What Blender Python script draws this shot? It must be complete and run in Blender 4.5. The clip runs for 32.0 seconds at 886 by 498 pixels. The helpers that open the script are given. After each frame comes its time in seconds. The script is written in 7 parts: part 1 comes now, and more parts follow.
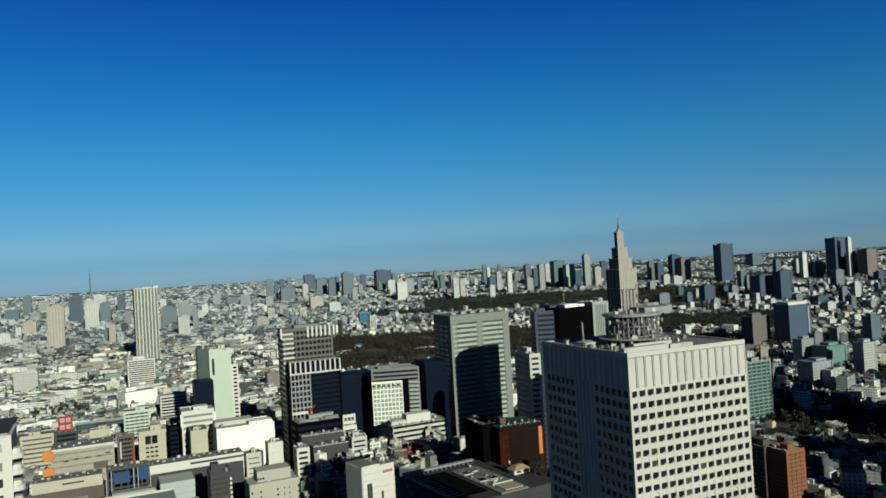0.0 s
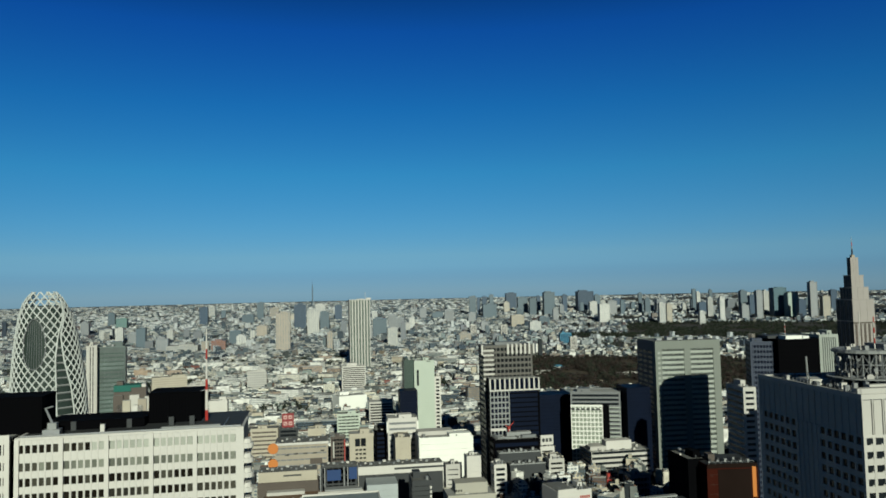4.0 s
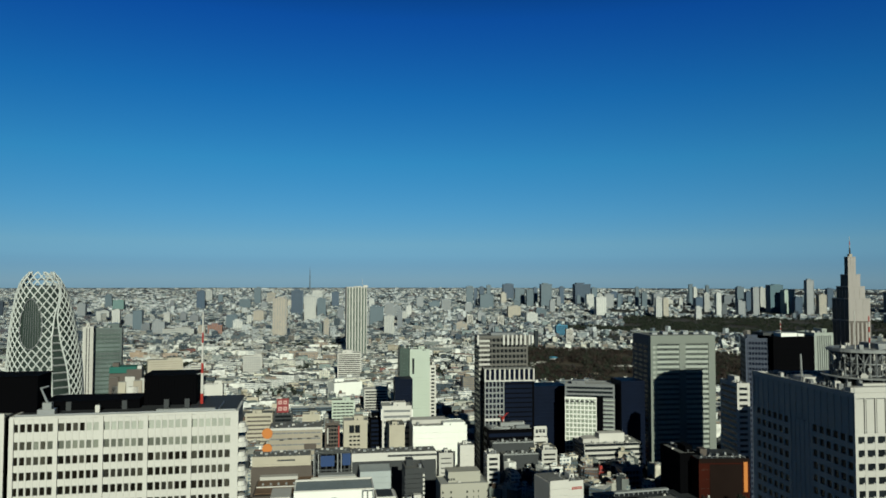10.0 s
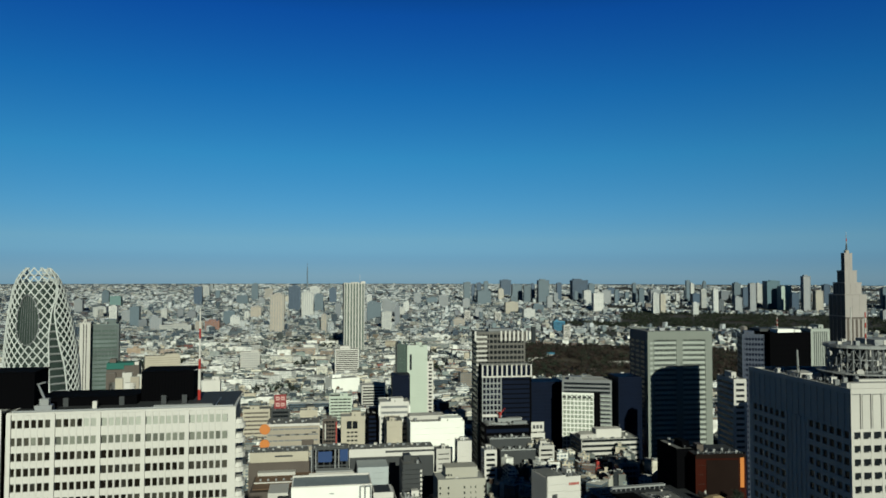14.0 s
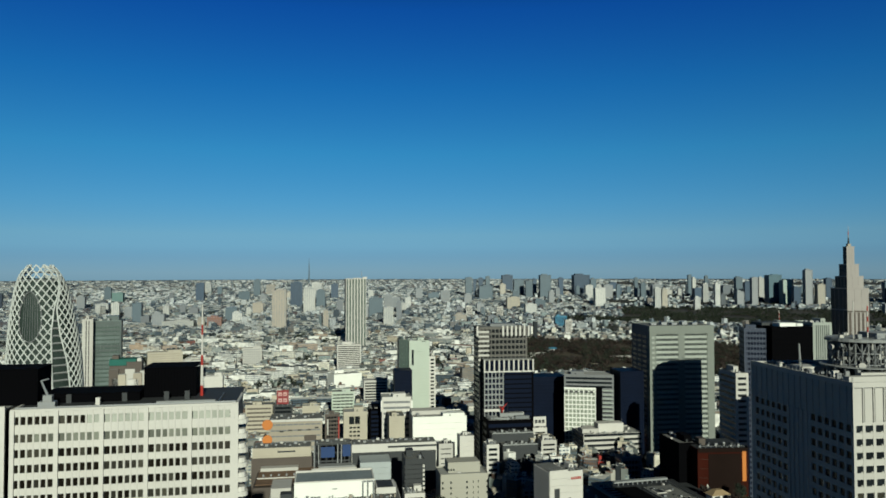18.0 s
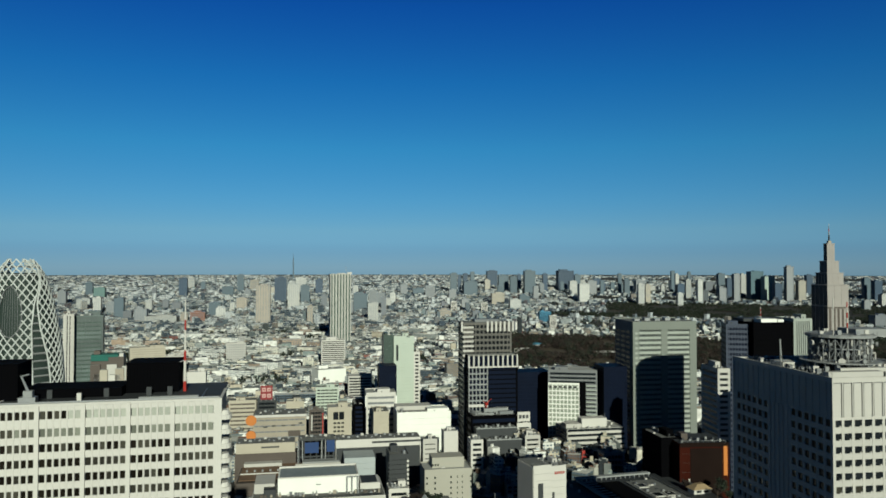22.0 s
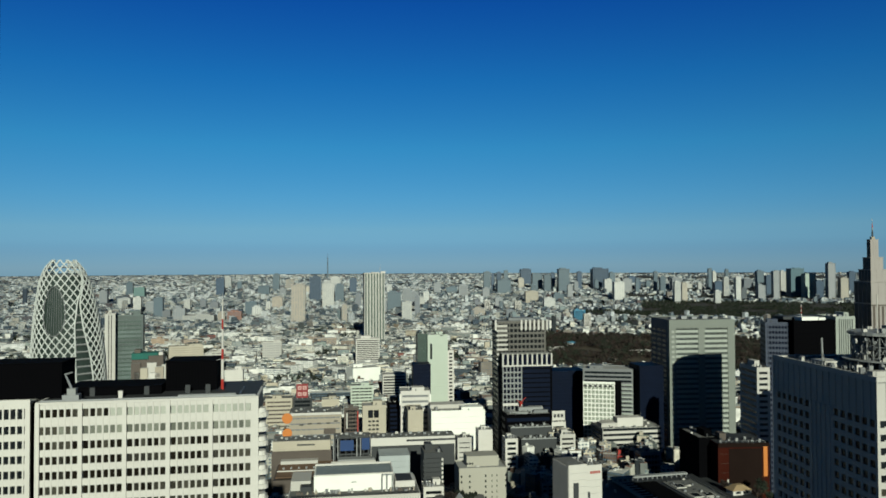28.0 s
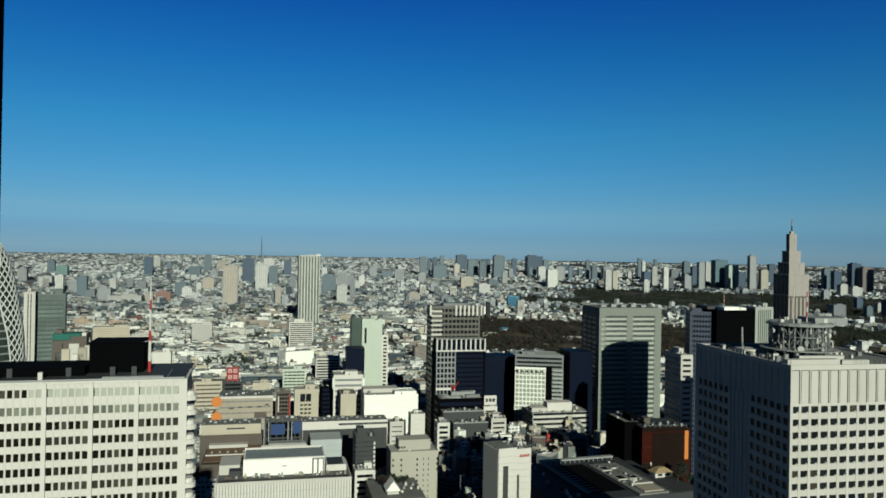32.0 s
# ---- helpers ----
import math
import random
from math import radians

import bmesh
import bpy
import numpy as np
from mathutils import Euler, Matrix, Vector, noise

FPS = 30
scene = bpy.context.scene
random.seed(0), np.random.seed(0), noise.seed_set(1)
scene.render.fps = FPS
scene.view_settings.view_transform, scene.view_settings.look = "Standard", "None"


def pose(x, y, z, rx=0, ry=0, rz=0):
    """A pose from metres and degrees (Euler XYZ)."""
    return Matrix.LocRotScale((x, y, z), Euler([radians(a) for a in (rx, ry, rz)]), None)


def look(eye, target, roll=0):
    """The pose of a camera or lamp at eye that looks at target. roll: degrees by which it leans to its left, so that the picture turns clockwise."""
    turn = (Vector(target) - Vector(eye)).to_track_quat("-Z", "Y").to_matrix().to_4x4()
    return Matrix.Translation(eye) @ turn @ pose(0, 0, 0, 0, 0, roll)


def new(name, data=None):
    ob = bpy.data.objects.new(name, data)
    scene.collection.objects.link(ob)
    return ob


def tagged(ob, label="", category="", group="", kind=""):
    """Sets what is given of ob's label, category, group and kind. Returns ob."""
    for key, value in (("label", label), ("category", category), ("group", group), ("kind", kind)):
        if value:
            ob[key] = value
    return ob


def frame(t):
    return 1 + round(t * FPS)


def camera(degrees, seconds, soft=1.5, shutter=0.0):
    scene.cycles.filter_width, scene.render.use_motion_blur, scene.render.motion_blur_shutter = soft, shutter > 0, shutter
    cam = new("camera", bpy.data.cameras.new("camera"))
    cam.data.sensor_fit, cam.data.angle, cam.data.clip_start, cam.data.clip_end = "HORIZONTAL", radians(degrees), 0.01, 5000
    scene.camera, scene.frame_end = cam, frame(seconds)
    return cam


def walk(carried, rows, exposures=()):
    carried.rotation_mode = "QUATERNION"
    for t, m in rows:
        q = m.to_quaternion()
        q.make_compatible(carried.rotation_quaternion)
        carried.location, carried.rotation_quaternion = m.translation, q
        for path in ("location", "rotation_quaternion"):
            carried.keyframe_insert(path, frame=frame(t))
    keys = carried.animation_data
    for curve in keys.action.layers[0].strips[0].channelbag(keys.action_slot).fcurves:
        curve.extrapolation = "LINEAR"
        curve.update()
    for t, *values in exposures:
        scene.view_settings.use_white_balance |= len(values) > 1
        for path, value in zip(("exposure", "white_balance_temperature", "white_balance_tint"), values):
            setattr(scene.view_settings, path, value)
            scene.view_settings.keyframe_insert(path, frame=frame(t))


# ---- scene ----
cam = camera(62.46, 32.0, soft=1.7)

# camera by the high window, held in the hand: seconds, sideways shift, tilt, lean, turn
walk(cam, [(t, pose(x, 0, 202, rx, ry, rz)) for t, x, rx, ry, rz in (
    (0, 0.000, 91.18, 3.31, -15.72),
    (0.5, 0.000, 92.24, 2.13, -9.81),
    (1, 0.000, 92.22, 1.25, -6.84),
    (1.5, 0.000, 92.47, 0.76, -4.90),
    (2, 0.000, 93.16, 0.61, -1.49),
    (2.5, -0.003, 93.52, 0.12, -1.28),
    (3, -0.006, 93.41, 0.36, 0.32),
    (3.5, -0.018, 93.92, 1.29, 2.77),
    (4, 0.000, 93.32, 1.27, -0.03),
    (4.5, 0.004, 93.82, 0.90, -0.06),
    (6.5, 0.009, 93.80, 0.33, 0.33),
    (7, 0.009, 93.83, 0.31, 0.18),
    (7.5, 0.009, 93.77, 0.20, 0.38),
    (8, 0.009, 93.60, 0.11, 0.38),
    (8.5, 0.000, 92.69, -0.04, -0.05),
    (9, 0.000, 92.57, -0.00, 0.00),
    (9.5, 0.000, 92.56, 0.02, -0.20),
    (10, 0.000, 92.49, -0.09, -0.23),
    (10.5, 0.000, 92.39, 0.04, -0.15),
    (11, 0.000, 92.47, 0.08, -0.11),
    (11.5, 0.000, 92.43, 0.00, -0.57),
    (12, 0.000, 92.42, 0.07, -0.31),
    (12.5, 0.000, 92.26, -0.10, -0.42),
    (13, 0.000, 92.29, -0.24, -0.44),
    (13.5, 0.000, 92.07, -0.22, -0.77),
    (14, 0.000, 92.18, -0.10, -0.43),
    (14.5, 0.000, 92.19, -0.11, -0.09),
    (16.5, 0.000, 92.08, 0.00, -0.33),
    (17, 0.000, 91.91, -0.05, -0.47),
    (17.5, 0.000, 91.79, 0.03, -0.59),
    (18, 0.000, 91.81, 0.13, -0.30),
    (18.5, 0.000, 91.92, 0.09, -0.50),
    (19, 0.000, 91.84, -0.05, -0.97),
    (19.5, 0.000, 91.60, -0.22, -1.24),
    (20, 0.000, 91.43, -0.01, -1.30),
    (20.5, 0.000, 91.44, -0.10, -1.38),
    (21, 0.000, 91.45, 0.12, -1.35),
    (21.5, 0.000, 91.39, 0.02, -1.34),
    (22, 0.000, 91.46, -0.03, -1.49),
    (22.5, 0.000, 91.48, 0.05, -1.52),
    (23, 0.000, 91.47, -0.22, -1.38),
    (23.5, 0.000, 91.40, -0.31, -1.56),
    (24, 0.000, 91.49, -0.34, -1.42),
    (24.5, 0.000, 91.47, -0.24, -1.75),
    (25, 0.000, 91.58, -0.27, -1.77),
    (25.5, 0.000, 91.48, -0.20, -1.77),
    (27.5, 0.000, 91.79, -0.04, -1.77),
    (28, 0.011, 91.36, 0.26, 1.12),
    (28.5, 0.000, 91.48, 0.22, 4.04),
    (29, 0.003, 90.56, 0.03, -0.04),
    (29.5, -0.026, 90.29, -0.78, -1.53),
    (30, -0.063, 90.51, -1.49, -3.52),
    (30.5, -0.063, 89.81, -1.39, -3.26),
    (31, -0.063, 89.90, -1.14, -3.21),
    (31.5, -0.063, 90.32, -1.08, -3.26),
    (32, -0.060, 90.21, -1.02, -3.86),
)], exposures=((0.0, 0.88), (1.5, 0.86), (3.0, 0.74), (4.5, 0.70), (27.5, 0.75), (32.0, 0.77)))

# ---- light: low winter sun from behind and the right, clear sky ----
SUN_TO = Vector((0.212, -0.95, 0.350)).normalized()
world = bpy.data.worlds.new("sky")
scene.world = world
world.use_nodes = True
wn = world.node_tree.nodes
sky = wn.new("ShaderNodeTexSky")
sky.sky_type, sky.sun_disc = "NISHITA", False
sky.sun_elevation = math.asin(SUN_TO.z)
sky.sun_rotation = math.atan2(SUN_TO.x, SUN_TO.y)
sky.altitude, sky.air_density, sky.dust_density, sky.ozone_density = 1500, 0.7, 0.0, 6.0
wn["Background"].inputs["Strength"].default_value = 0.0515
# sky tint by height: greyer at the horizon, darkened overhead to cut fill light
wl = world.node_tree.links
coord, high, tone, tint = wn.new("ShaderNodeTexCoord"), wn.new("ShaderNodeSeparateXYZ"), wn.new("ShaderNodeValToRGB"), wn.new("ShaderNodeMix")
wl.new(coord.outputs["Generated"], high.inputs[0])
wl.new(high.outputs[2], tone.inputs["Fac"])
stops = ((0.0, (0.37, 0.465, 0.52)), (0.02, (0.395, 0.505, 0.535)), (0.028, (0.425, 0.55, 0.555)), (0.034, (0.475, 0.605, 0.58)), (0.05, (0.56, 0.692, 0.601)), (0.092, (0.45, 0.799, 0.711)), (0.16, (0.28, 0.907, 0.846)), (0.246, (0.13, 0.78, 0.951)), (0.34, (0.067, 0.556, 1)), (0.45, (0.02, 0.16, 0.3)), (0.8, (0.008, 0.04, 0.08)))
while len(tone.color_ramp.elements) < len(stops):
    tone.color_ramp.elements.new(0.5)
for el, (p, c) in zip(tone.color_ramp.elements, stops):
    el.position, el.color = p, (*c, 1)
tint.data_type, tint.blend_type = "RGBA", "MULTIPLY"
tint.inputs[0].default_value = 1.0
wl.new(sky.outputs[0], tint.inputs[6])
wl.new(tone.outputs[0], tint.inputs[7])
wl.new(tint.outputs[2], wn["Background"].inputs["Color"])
sun = new("sun", bpy.data.lights.new("sun", "SUN"))
sun.data.energy, sun.data.angle, sun.data.color = 5.0, radians(0.5), (0.94, 1.0, 0.82)
sun.matrix_world = look(Vector((0, 0, 900)), Vector((0, 0, 900)) - SUN_TO)


# ---- materials ----
ALBEDO_SCALE = 0.35     # scales base colours down so shaded faces stay darker against sunlit ones


def mat(name, colour, rough=0.8, metal=0.0, vary=0.12, grain=0.3, bump=0.0, spread=0.0, shine=0.2, albedo_scale=ALBEDO_SCALE):
    """A surface with stains at two sizes (metres in the world), and a shade that differs from piece to piece by spread."""
    m = bpy.data.materials.new(name)
    m.use_nodes = True
    n, k = m.node_tree.nodes, m.node_tree.links
    b = n["Principled BSDF"]
    b.inputs["Roughness"].default_value, b.inputs["Metallic"].default_value = rough, metal
    b.inputs["Specular IOR Level"].default_value = shine
    geo = n.new("ShaderNodeNewGeometry")
    big, small = n.new("ShaderNodeTexNoise"), n.new("ShaderNodeTexNoise")
    big.inputs["Scale"].default_value, small.inputs["Scale"].default_value = 0.06, 1.0 / grain
    big.inputs["Detail"].default_value = small.inputs["Detail"].default_value = 3
    k.new(geo.outputs["Position"], big.inputs["Vector"])
    k.new(geo.outputs["Position"], small.inputs["Vector"])
    add = n.new("ShaderNodeMath")
    add.operation = "ADD"
    k.new(big.outputs["Fac"], add.inputs[0])
    k.new(small.outputs["Fac"], add.inputs[1])
    rng = n.new("ShaderNodeMapRange")
    rng.inputs["From Min"].default_value, rng.inputs["From Max"].default_value = 0.6, 1.4
    rng.inputs["To Min"].default_value, rng.inputs["To Max"].default_value = 1 - vary, 1 + vary
    k.new(add.outputs[0], rng.inputs["Value"])
    value = rng.outputs[0]
    if spread:
        info = n.new("ShaderNodeObjectInfo")
        r2, mul = n.new("ShaderNodeMapRange"), n.new("ShaderNodeMath")
        r2.inputs["To Min"].default_value, r2.inputs["To Max"].default_value = 1 - spread, 1 + spread
        k.new(info.outputs["Random"], r2.inputs["Value"])
        mul.operation = "MULTIPLY"
        k.new(value, mul.inputs[0])
        k.new(r2.outputs[0], mul.inputs[1])
        value = mul.outputs[0]
    mix = n.new("ShaderNodeVectorMath")
    mix.operation = "SCALE"
    mix.inputs[0].default_value = [c * albedo_scale for c in colour]
    k.new(value, mix.inputs["Scale"])
    k.new(mix.outputs[0], b.inputs["Base Color"])
    if bump:
        bp = n.new("ShaderNodeBump")
        bp.inputs["Strength"].default_value, bp.inputs["Distance"].default_value = bump, 0.05
        k.new(small.outputs["Fac"], bp.inputs["Height"])
        k.new(bp.outputs[0], b.inputs["Normal"])
    return m


def ramp(n, stops, constant=False):
    r = n.new("ShaderNodeValToRGB")
    r.color_ramp.interpolation = "CONSTANT" if constant else "LINEAR"
    e = r.color_ramp.elements
    while len(e) < len(stops):
        e.new(0.5)
    for el, (p, c) in zip(e, stops):
        el.position, el.color = p, (*c, 1)
    return r


def calc(n, k, op, a, b=None, c=None):
    m = n.new("ShaderNodeMath")
    m.operation = op
    for i, v in enumerate((a, b, c)):
        if v is None:
            continue
        if isinstance(v, (int, float)):
            m.inputs[i].default_value = v
        else:
            k.new(v, m.inputs[i])
    return m.outputs[0]


def city_wall(name, stops, storey=3.3, bay=3.0, glass=(0.05, 0.07, 0.09)):
    """Walls of the many small buildings: a paint of its own for each building, rows of small windows by the wall's own metres."""
    m = bpy.data.materials.new(name)
    m.use_nodes = True
    n, k = m.node_tree.nodes, m.node_tree.links
    b = n["Principled BSDF"]
    geo, uv = n.new("ShaderNodeNewGeometry"), n.new("ShaderNodeUVMap")
    isl = geo.outputs["Random Per Island"]
    col = ramp(n, stops, True)
    k.new(isl, col.inputs["Fac"])
    sep = n.new("ShaderNodeSeparateXYZ")
    k.new(uv.outputs[0], sep.inputs[0])
    r7 = calc(n, k, "FRACT", calc(n, k, "MULTIPLY", isl, 77.0))
    r3 = calc(n, k, "FRACT", calc(n, k, "MULTIPLY", isl, 311.0))
    bays = calc(n, k, "DIVIDE", sep.outputs[0], calc(n, k, "MULTIPLY_ADD", r7, 2.5, bay * 0.6))
    rows = calc(n, k, "DIVIDE", sep.outputs[1], storey)
    fu, fv = calc(n, k, "FRACT", bays), calc(n, k, "FRACT", rows)
    wide = calc(n, k, "MULTIPLY_ADD", r3, 0.45, 0.35)
    wu = calc(n, k, "LESS_THAN", fu, wide)
    wv = calc(n, k, "MULTIPLY", calc(n, k, "GREATER_THAN", fv, 0.32), calc(n, k, "LESS_THAN", fv, 0.78))
    win = calc(n, k, "MULTIPLY", wu, wv)
    blank = calc(n, k, "GREATER_THAN", calc(n, k, "FRACT", calc(n, k, "MULTIPLY", isl, 913.0)), 0.22)
    win = calc(n, k, "MULTIPLY", win, blank)
    noi = n.new("ShaderNodeTexNoise")
    noi.inputs["Scale"].default_value, noi.inputs["Detail"].default_value = 0.15, 4
    k.new(geo.outputs["Position"], noi.inputs["Vector"])
    sc = n.new("ShaderNodeVectorMath")
    sc.operation = "SCALE"
    k.new(col.outputs[0], sc.inputs[0])
    k.new(calc(n, k, "MULTIPLY_ADD", noi.outputs["Fac"], 0.43, 0.12), sc.inputs["Scale"])
    mx = n.new("ShaderNodeMix")
    mx.data_type = "RGBA"
    k.new(win, mx.inputs[0])
    k.new(sc.outputs[0], mx.inputs[6])
    mx.inputs[7].default_value = (*glass, 1)
    k.new(mx.outputs[2], b.inputs["Base Color"])
    k.new(calc(n, k, "MULTIPLY_ADD", win, -0.6, 0.85), b.inputs["Roughness"])
    b.inputs["Specular IOR Level"].default_value = 0.2
    return m


def city_roof(name, stops):
    m = bpy.data.materials.new(name)
    m.use_nodes = True
    n, k = m.node_tree.nodes, m.node_tree.links
    b = n["Principled BSDF"]
    geo = n.new("ShaderNodeNewGeometry")
    col = ramp(n, stops, True)
    k.new(calc(n, k, "FRACT", calc(n, k, "MULTIPLY", geo.outputs["Random Per Island"], 53.0)), col.inputs["Fac"])
    noi = n.new("ShaderNodeTexNoise")
    noi.inputs["Scale"].default_value, noi.inputs["Detail"].default_value = 0.3, 5
    k.new(geo.outputs["Position"], noi.inputs["Vector"])
    sc = n.new("ShaderNodeVectorMath")
    sc.operation = "SCALE"
    k.new(col.outputs[0], sc.inputs[0])
    k.new(calc(n, k, "MULTIPLY_ADD", noi.outputs["Fac"], 0.44, 0.11), sc.inputs["Scale"])
    k.new(sc.outputs[0], b.inputs["Base Color"])
    b.inputs["Roughness"].default_value = 0.9
    return m


WHITE = mat("white_tile", (0.80, 0.768, 0.715), 0.6, vary=0.07, grain=0.6)
BRIGHTWHITE = mat("bright_white_paint", (0.72, 0.72, 0.67), 0.6, vary=0.06, albedo_scale=0.57)
OFFWHITE = mat("offwhite_panel", (0.675, 0.648, 0.60), 0.7, vary=0.1, spread=0.04)
CREAM = mat("cream_render", (0.62, 0.56, 0.45), 0.8, vary=0.1)
BEIGE = mat("beige_stone", (0.48, 0.42, 0.34), 0.8, vary=0.1)
GREY = mat("grey_panel", (0.36, 0.37, 0.37), 0.7, vary=0.1)
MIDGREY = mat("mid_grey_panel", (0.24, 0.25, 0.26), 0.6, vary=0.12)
DARKGREY = mat("dark_grey_metal", (0.045, 0.05, 0.055), 0.7, vary=0.2, shine=0.25)
# black of real louvres, also put on some walls to stand for deep shade
BLACK = mat("black_louvre_and_shade", (0.002, 0.002, 0.003), 0.95, vary=0.2, shine=0.03)
BROWN = mat("brown_tile", (0.12, 0.095, 0.08), 0.6, vary=0.15)
BRICK = mat("red_brown_brick", (0.052, 0.0105, 0.006), 0.9, vary=0.2, shine=0.03)
ORANGE = mat("orange_sign", (0.75, 0.25, 0.05), 0.5, vary=0.05)
RED = mat("red_paint", (0.50, 0.04, 0.03), 0.5, vary=0.1)
BLUE = mat("blue_sheet", (0.016, 0.06, 0.20), 0.6, vary=0.1)
TEAL = mat("teal_netting", (0.03, 0.17, 0.14), 0.9, vary=0.2)
PALEGREEN = mat("pale_green_glass_wall", (0.62, 0.70, 0.60), 0.5, vary=0.06)
GLASS = mat("dark_window_glass", (0.016, 0.020, 0.024), 0.25, vary=0.3, spread=0.35, shine=0.12)
BLUEGLASS = mat("blue_curtain_glass", (0.02, 0.036, 0.062), 0.25, vary=0.15, spread=0.2, shine=0.12)
GREENGLASS = mat("green_curtain_glass", (0.035, 0.075, 0.06), 0.4, vary=0.15, spread=0.2, shine=0.25)
ROOFGREY = mat("roof_membrane", (0.22, 0.22, 0.21), 0.9, vary=0.25, grain=2.0)
ROOFPALE = mat("pale_roof", (0.50, 0.50, 0.47), 0.9, vary=0.2, grain=2.0)
STEEL = mat("galvanised_steel", (0.45, 0.46, 0.47), 0.45, 0.6, vary=0.15)
ASPHALT = mat("city_ground", (0.06, 0.06, 0.06), 0.95, vary=0.4, grain=4.0)
TRUNK = mat("bark", (0.10, 0.07, 0.05), 0.95, vary=0.2)
LEAF = mat("winter_leaves", (0.040, 0.027, 0.022), 0.9, vary=0.4, grain=5.0)
LEAFGREEN = mat("evergreen_leaves", (0.024, 0.035, 0.021), 0.9, vary=0.4, grain=5.0)
GRASS = mat("winter_grass", (0.10, 0.08, 0.05), 0.95, vary=0.3, grain=3.0)
# wall paints by building; dark shares here and on roofs stand for shaded gaps
PAINTS = [(0.0, (1.0, 0.99, 0.93)), (0.15, (0.56, 0.55, 0.49)), (0.21, (0.22, 0.24, 0.23)), (0.29, (0.66, 0.59, 0.47)),
          (0.37, (0.10, 0.115, 0.115)), (0.50, (1.0, 0.99, 0.93)), (0.65, (0.32, 0.26, 0.20)), (0.70, (0.03, 0.038, 0.045)),
          (0.84, (0.36, 0.41, 0.38)), (0.89, (0.16, 0.10, 0.075)), (0.94, (0.88, 0.83, 0.70)), (0.985, (0.38, 0.14, 0.10))]
# cooler, flatter paints put distance haze into the far walls
HAZEPAINTS = [(p, (c[0] * 0.78 + 0.02, c[1] * 0.81 + 0.03, c[2] * 0.85 + 0.05)) for p, c in PAINTS[:11]] + [(0.99, (0.30, 0.32, 0.36))]
FARWALL = city_wall("hazed_far_walls", HAZEPAINTS)
CITYWALL = city_wall("small_building_walls", PAINTS)
CITYROOF = city_roof("small_building_roofs", [(0.0, (0.48, 0.48, 0.44)), (0.16, (0.85, 0.84, 0.78)), (0.32, (0.18, 0.19, 0.19)), (0.44, (1.0, 0.99, 0.93)),
                                               (0.62, (0.36, 0.44, 0.39)), (0.69, (0.46, 0.38, 0.30)), (0.75, (0.06, 0.07, 0.08)), (0.90, (0.93, 0.91, 0.83)), (0.97, (0.42, 0.20, 0.13))])


# ---- geometry helpers ----
class Geo:
    """Vertices and faces that become one mesh."""

    def __init__(self):
        self.v, self.f, self.m = [], [], []

    def poly(self, pts, mi=0):
        s = len(self.v)
        self.v += [tuple(p) for p in pts]
        self.f.append(tuple(range(s, s + len(pts))))
        self.m.append(mi)

    def box(self, x0, x1, y0, y1, z0, z1, mi=0, top=None):
        s = len(self.v)
        self.v += [(x, y, z) for z in (z0, z1) for x, y in ((x0, y0), (x1, y0), (x1, y1), (x0, y1))]
        for i, q in enumerate(((3, 2, 1, 0), (4, 5, 6, 7), (0, 1, 5, 4), (1, 2, 6, 5), (2, 3, 7, 6), (3, 0, 4, 7))):
            self.f.append(tuple(s + j for j in q))
            self.m.append(top if top is not None and i == 1 else mi)
        return self

    def prism(self, ring, z0, z1, mi=0, top=None, shrink=1.0):
        """An upright prism on a ring of (x, y), anticlockwise; the top ring may shrink towards the middle."""
        n, s = len(ring), len(self.v)
        cx, cy = sum(p[0] for p in ring) / n, sum(p[1] for p in ring) / n
        self.v += [(x, y, z0) for x, y in ring] + [(cx + (x - cx) * shrink, cy + (y - cy) * shrink, z1) for x, y in ring]
        for i in range(n):
            j = (i + 1) % n
            self.f.append((s + i, s + j, s + n + j, s + n + i))
            self.m.append(mi)
        self.f += [tuple(s + n + i for i in range(n)), tuple(s + n - 1 - i for i in range(n))]
        self.m += [mi if top is None else top, mi]
        return self

    def tube(self, a, b, r0, r1=None, n=8, mi=0):
        a, b = Vector(a), Vector(b)
        r1 = r0 if r1 is None else r1
        t = (b - a).to_track_quat("Z", "Y").to_matrix()
        s = len(self.v)
        for p, r in ((a, r0), (b, r1)):
            for i in range(n):
                w = 2 * math.pi * i / n
                self.v.append(tuple(p + t @ Vector((r * math.cos(w), r * math.sin(w), 0))))
        for i in range(n):
            j = (i + 1) % n
            self.f.append((s + i, s + j, s + n + j, s + n + i))
            self.m.append(mi)
        self.f += [tuple(s + n + i for i in range(n)), tuple(s + n - 1 - i for i in range(n))]
        self.m += [mi, mi]
        return self

    def mesh(self, name, *mats):
        me = bpy.data.meshes.new(name)
        me.from_pydata(self.v, [], self.f)
        for m in mats:
            me.materials.append(m)
        if len(mats) > 1:
            me.polygons.foreach_set("material_index", self.m)
        me.shade_flat()
        return me


def part(name, geo, mats, parent, label=""):
    """One mesh object under a thing or under a part; geo may be a mesh that is shared."""
    mats = mats if isinstance(mats, tuple) else (mats,)
    me = geo.mesh(name, *mats) if isinstance(geo, Geo) else geo
    ob = new(name, me)
    ob.parent = parent
    return tagged(ob, label)


def thing(name, label, category, m, group="", kind=""):
    ob = new(name)
    ob.empty_display_size = 5
    ob.matrix_world = m
    return tagged(ob, label, category, group, kind)


def ground_z(d):
    """Flat near by; raised far off so the horizon and city fit the camera's view."""
    return 0.0 if d < 2200 else 150.0 * ((min(d, 4960) - 2200) / 2700) ** 1.5


TAKEN = []   # footprints that the small buildings keep clear of: x, y, half width, half depth, turn


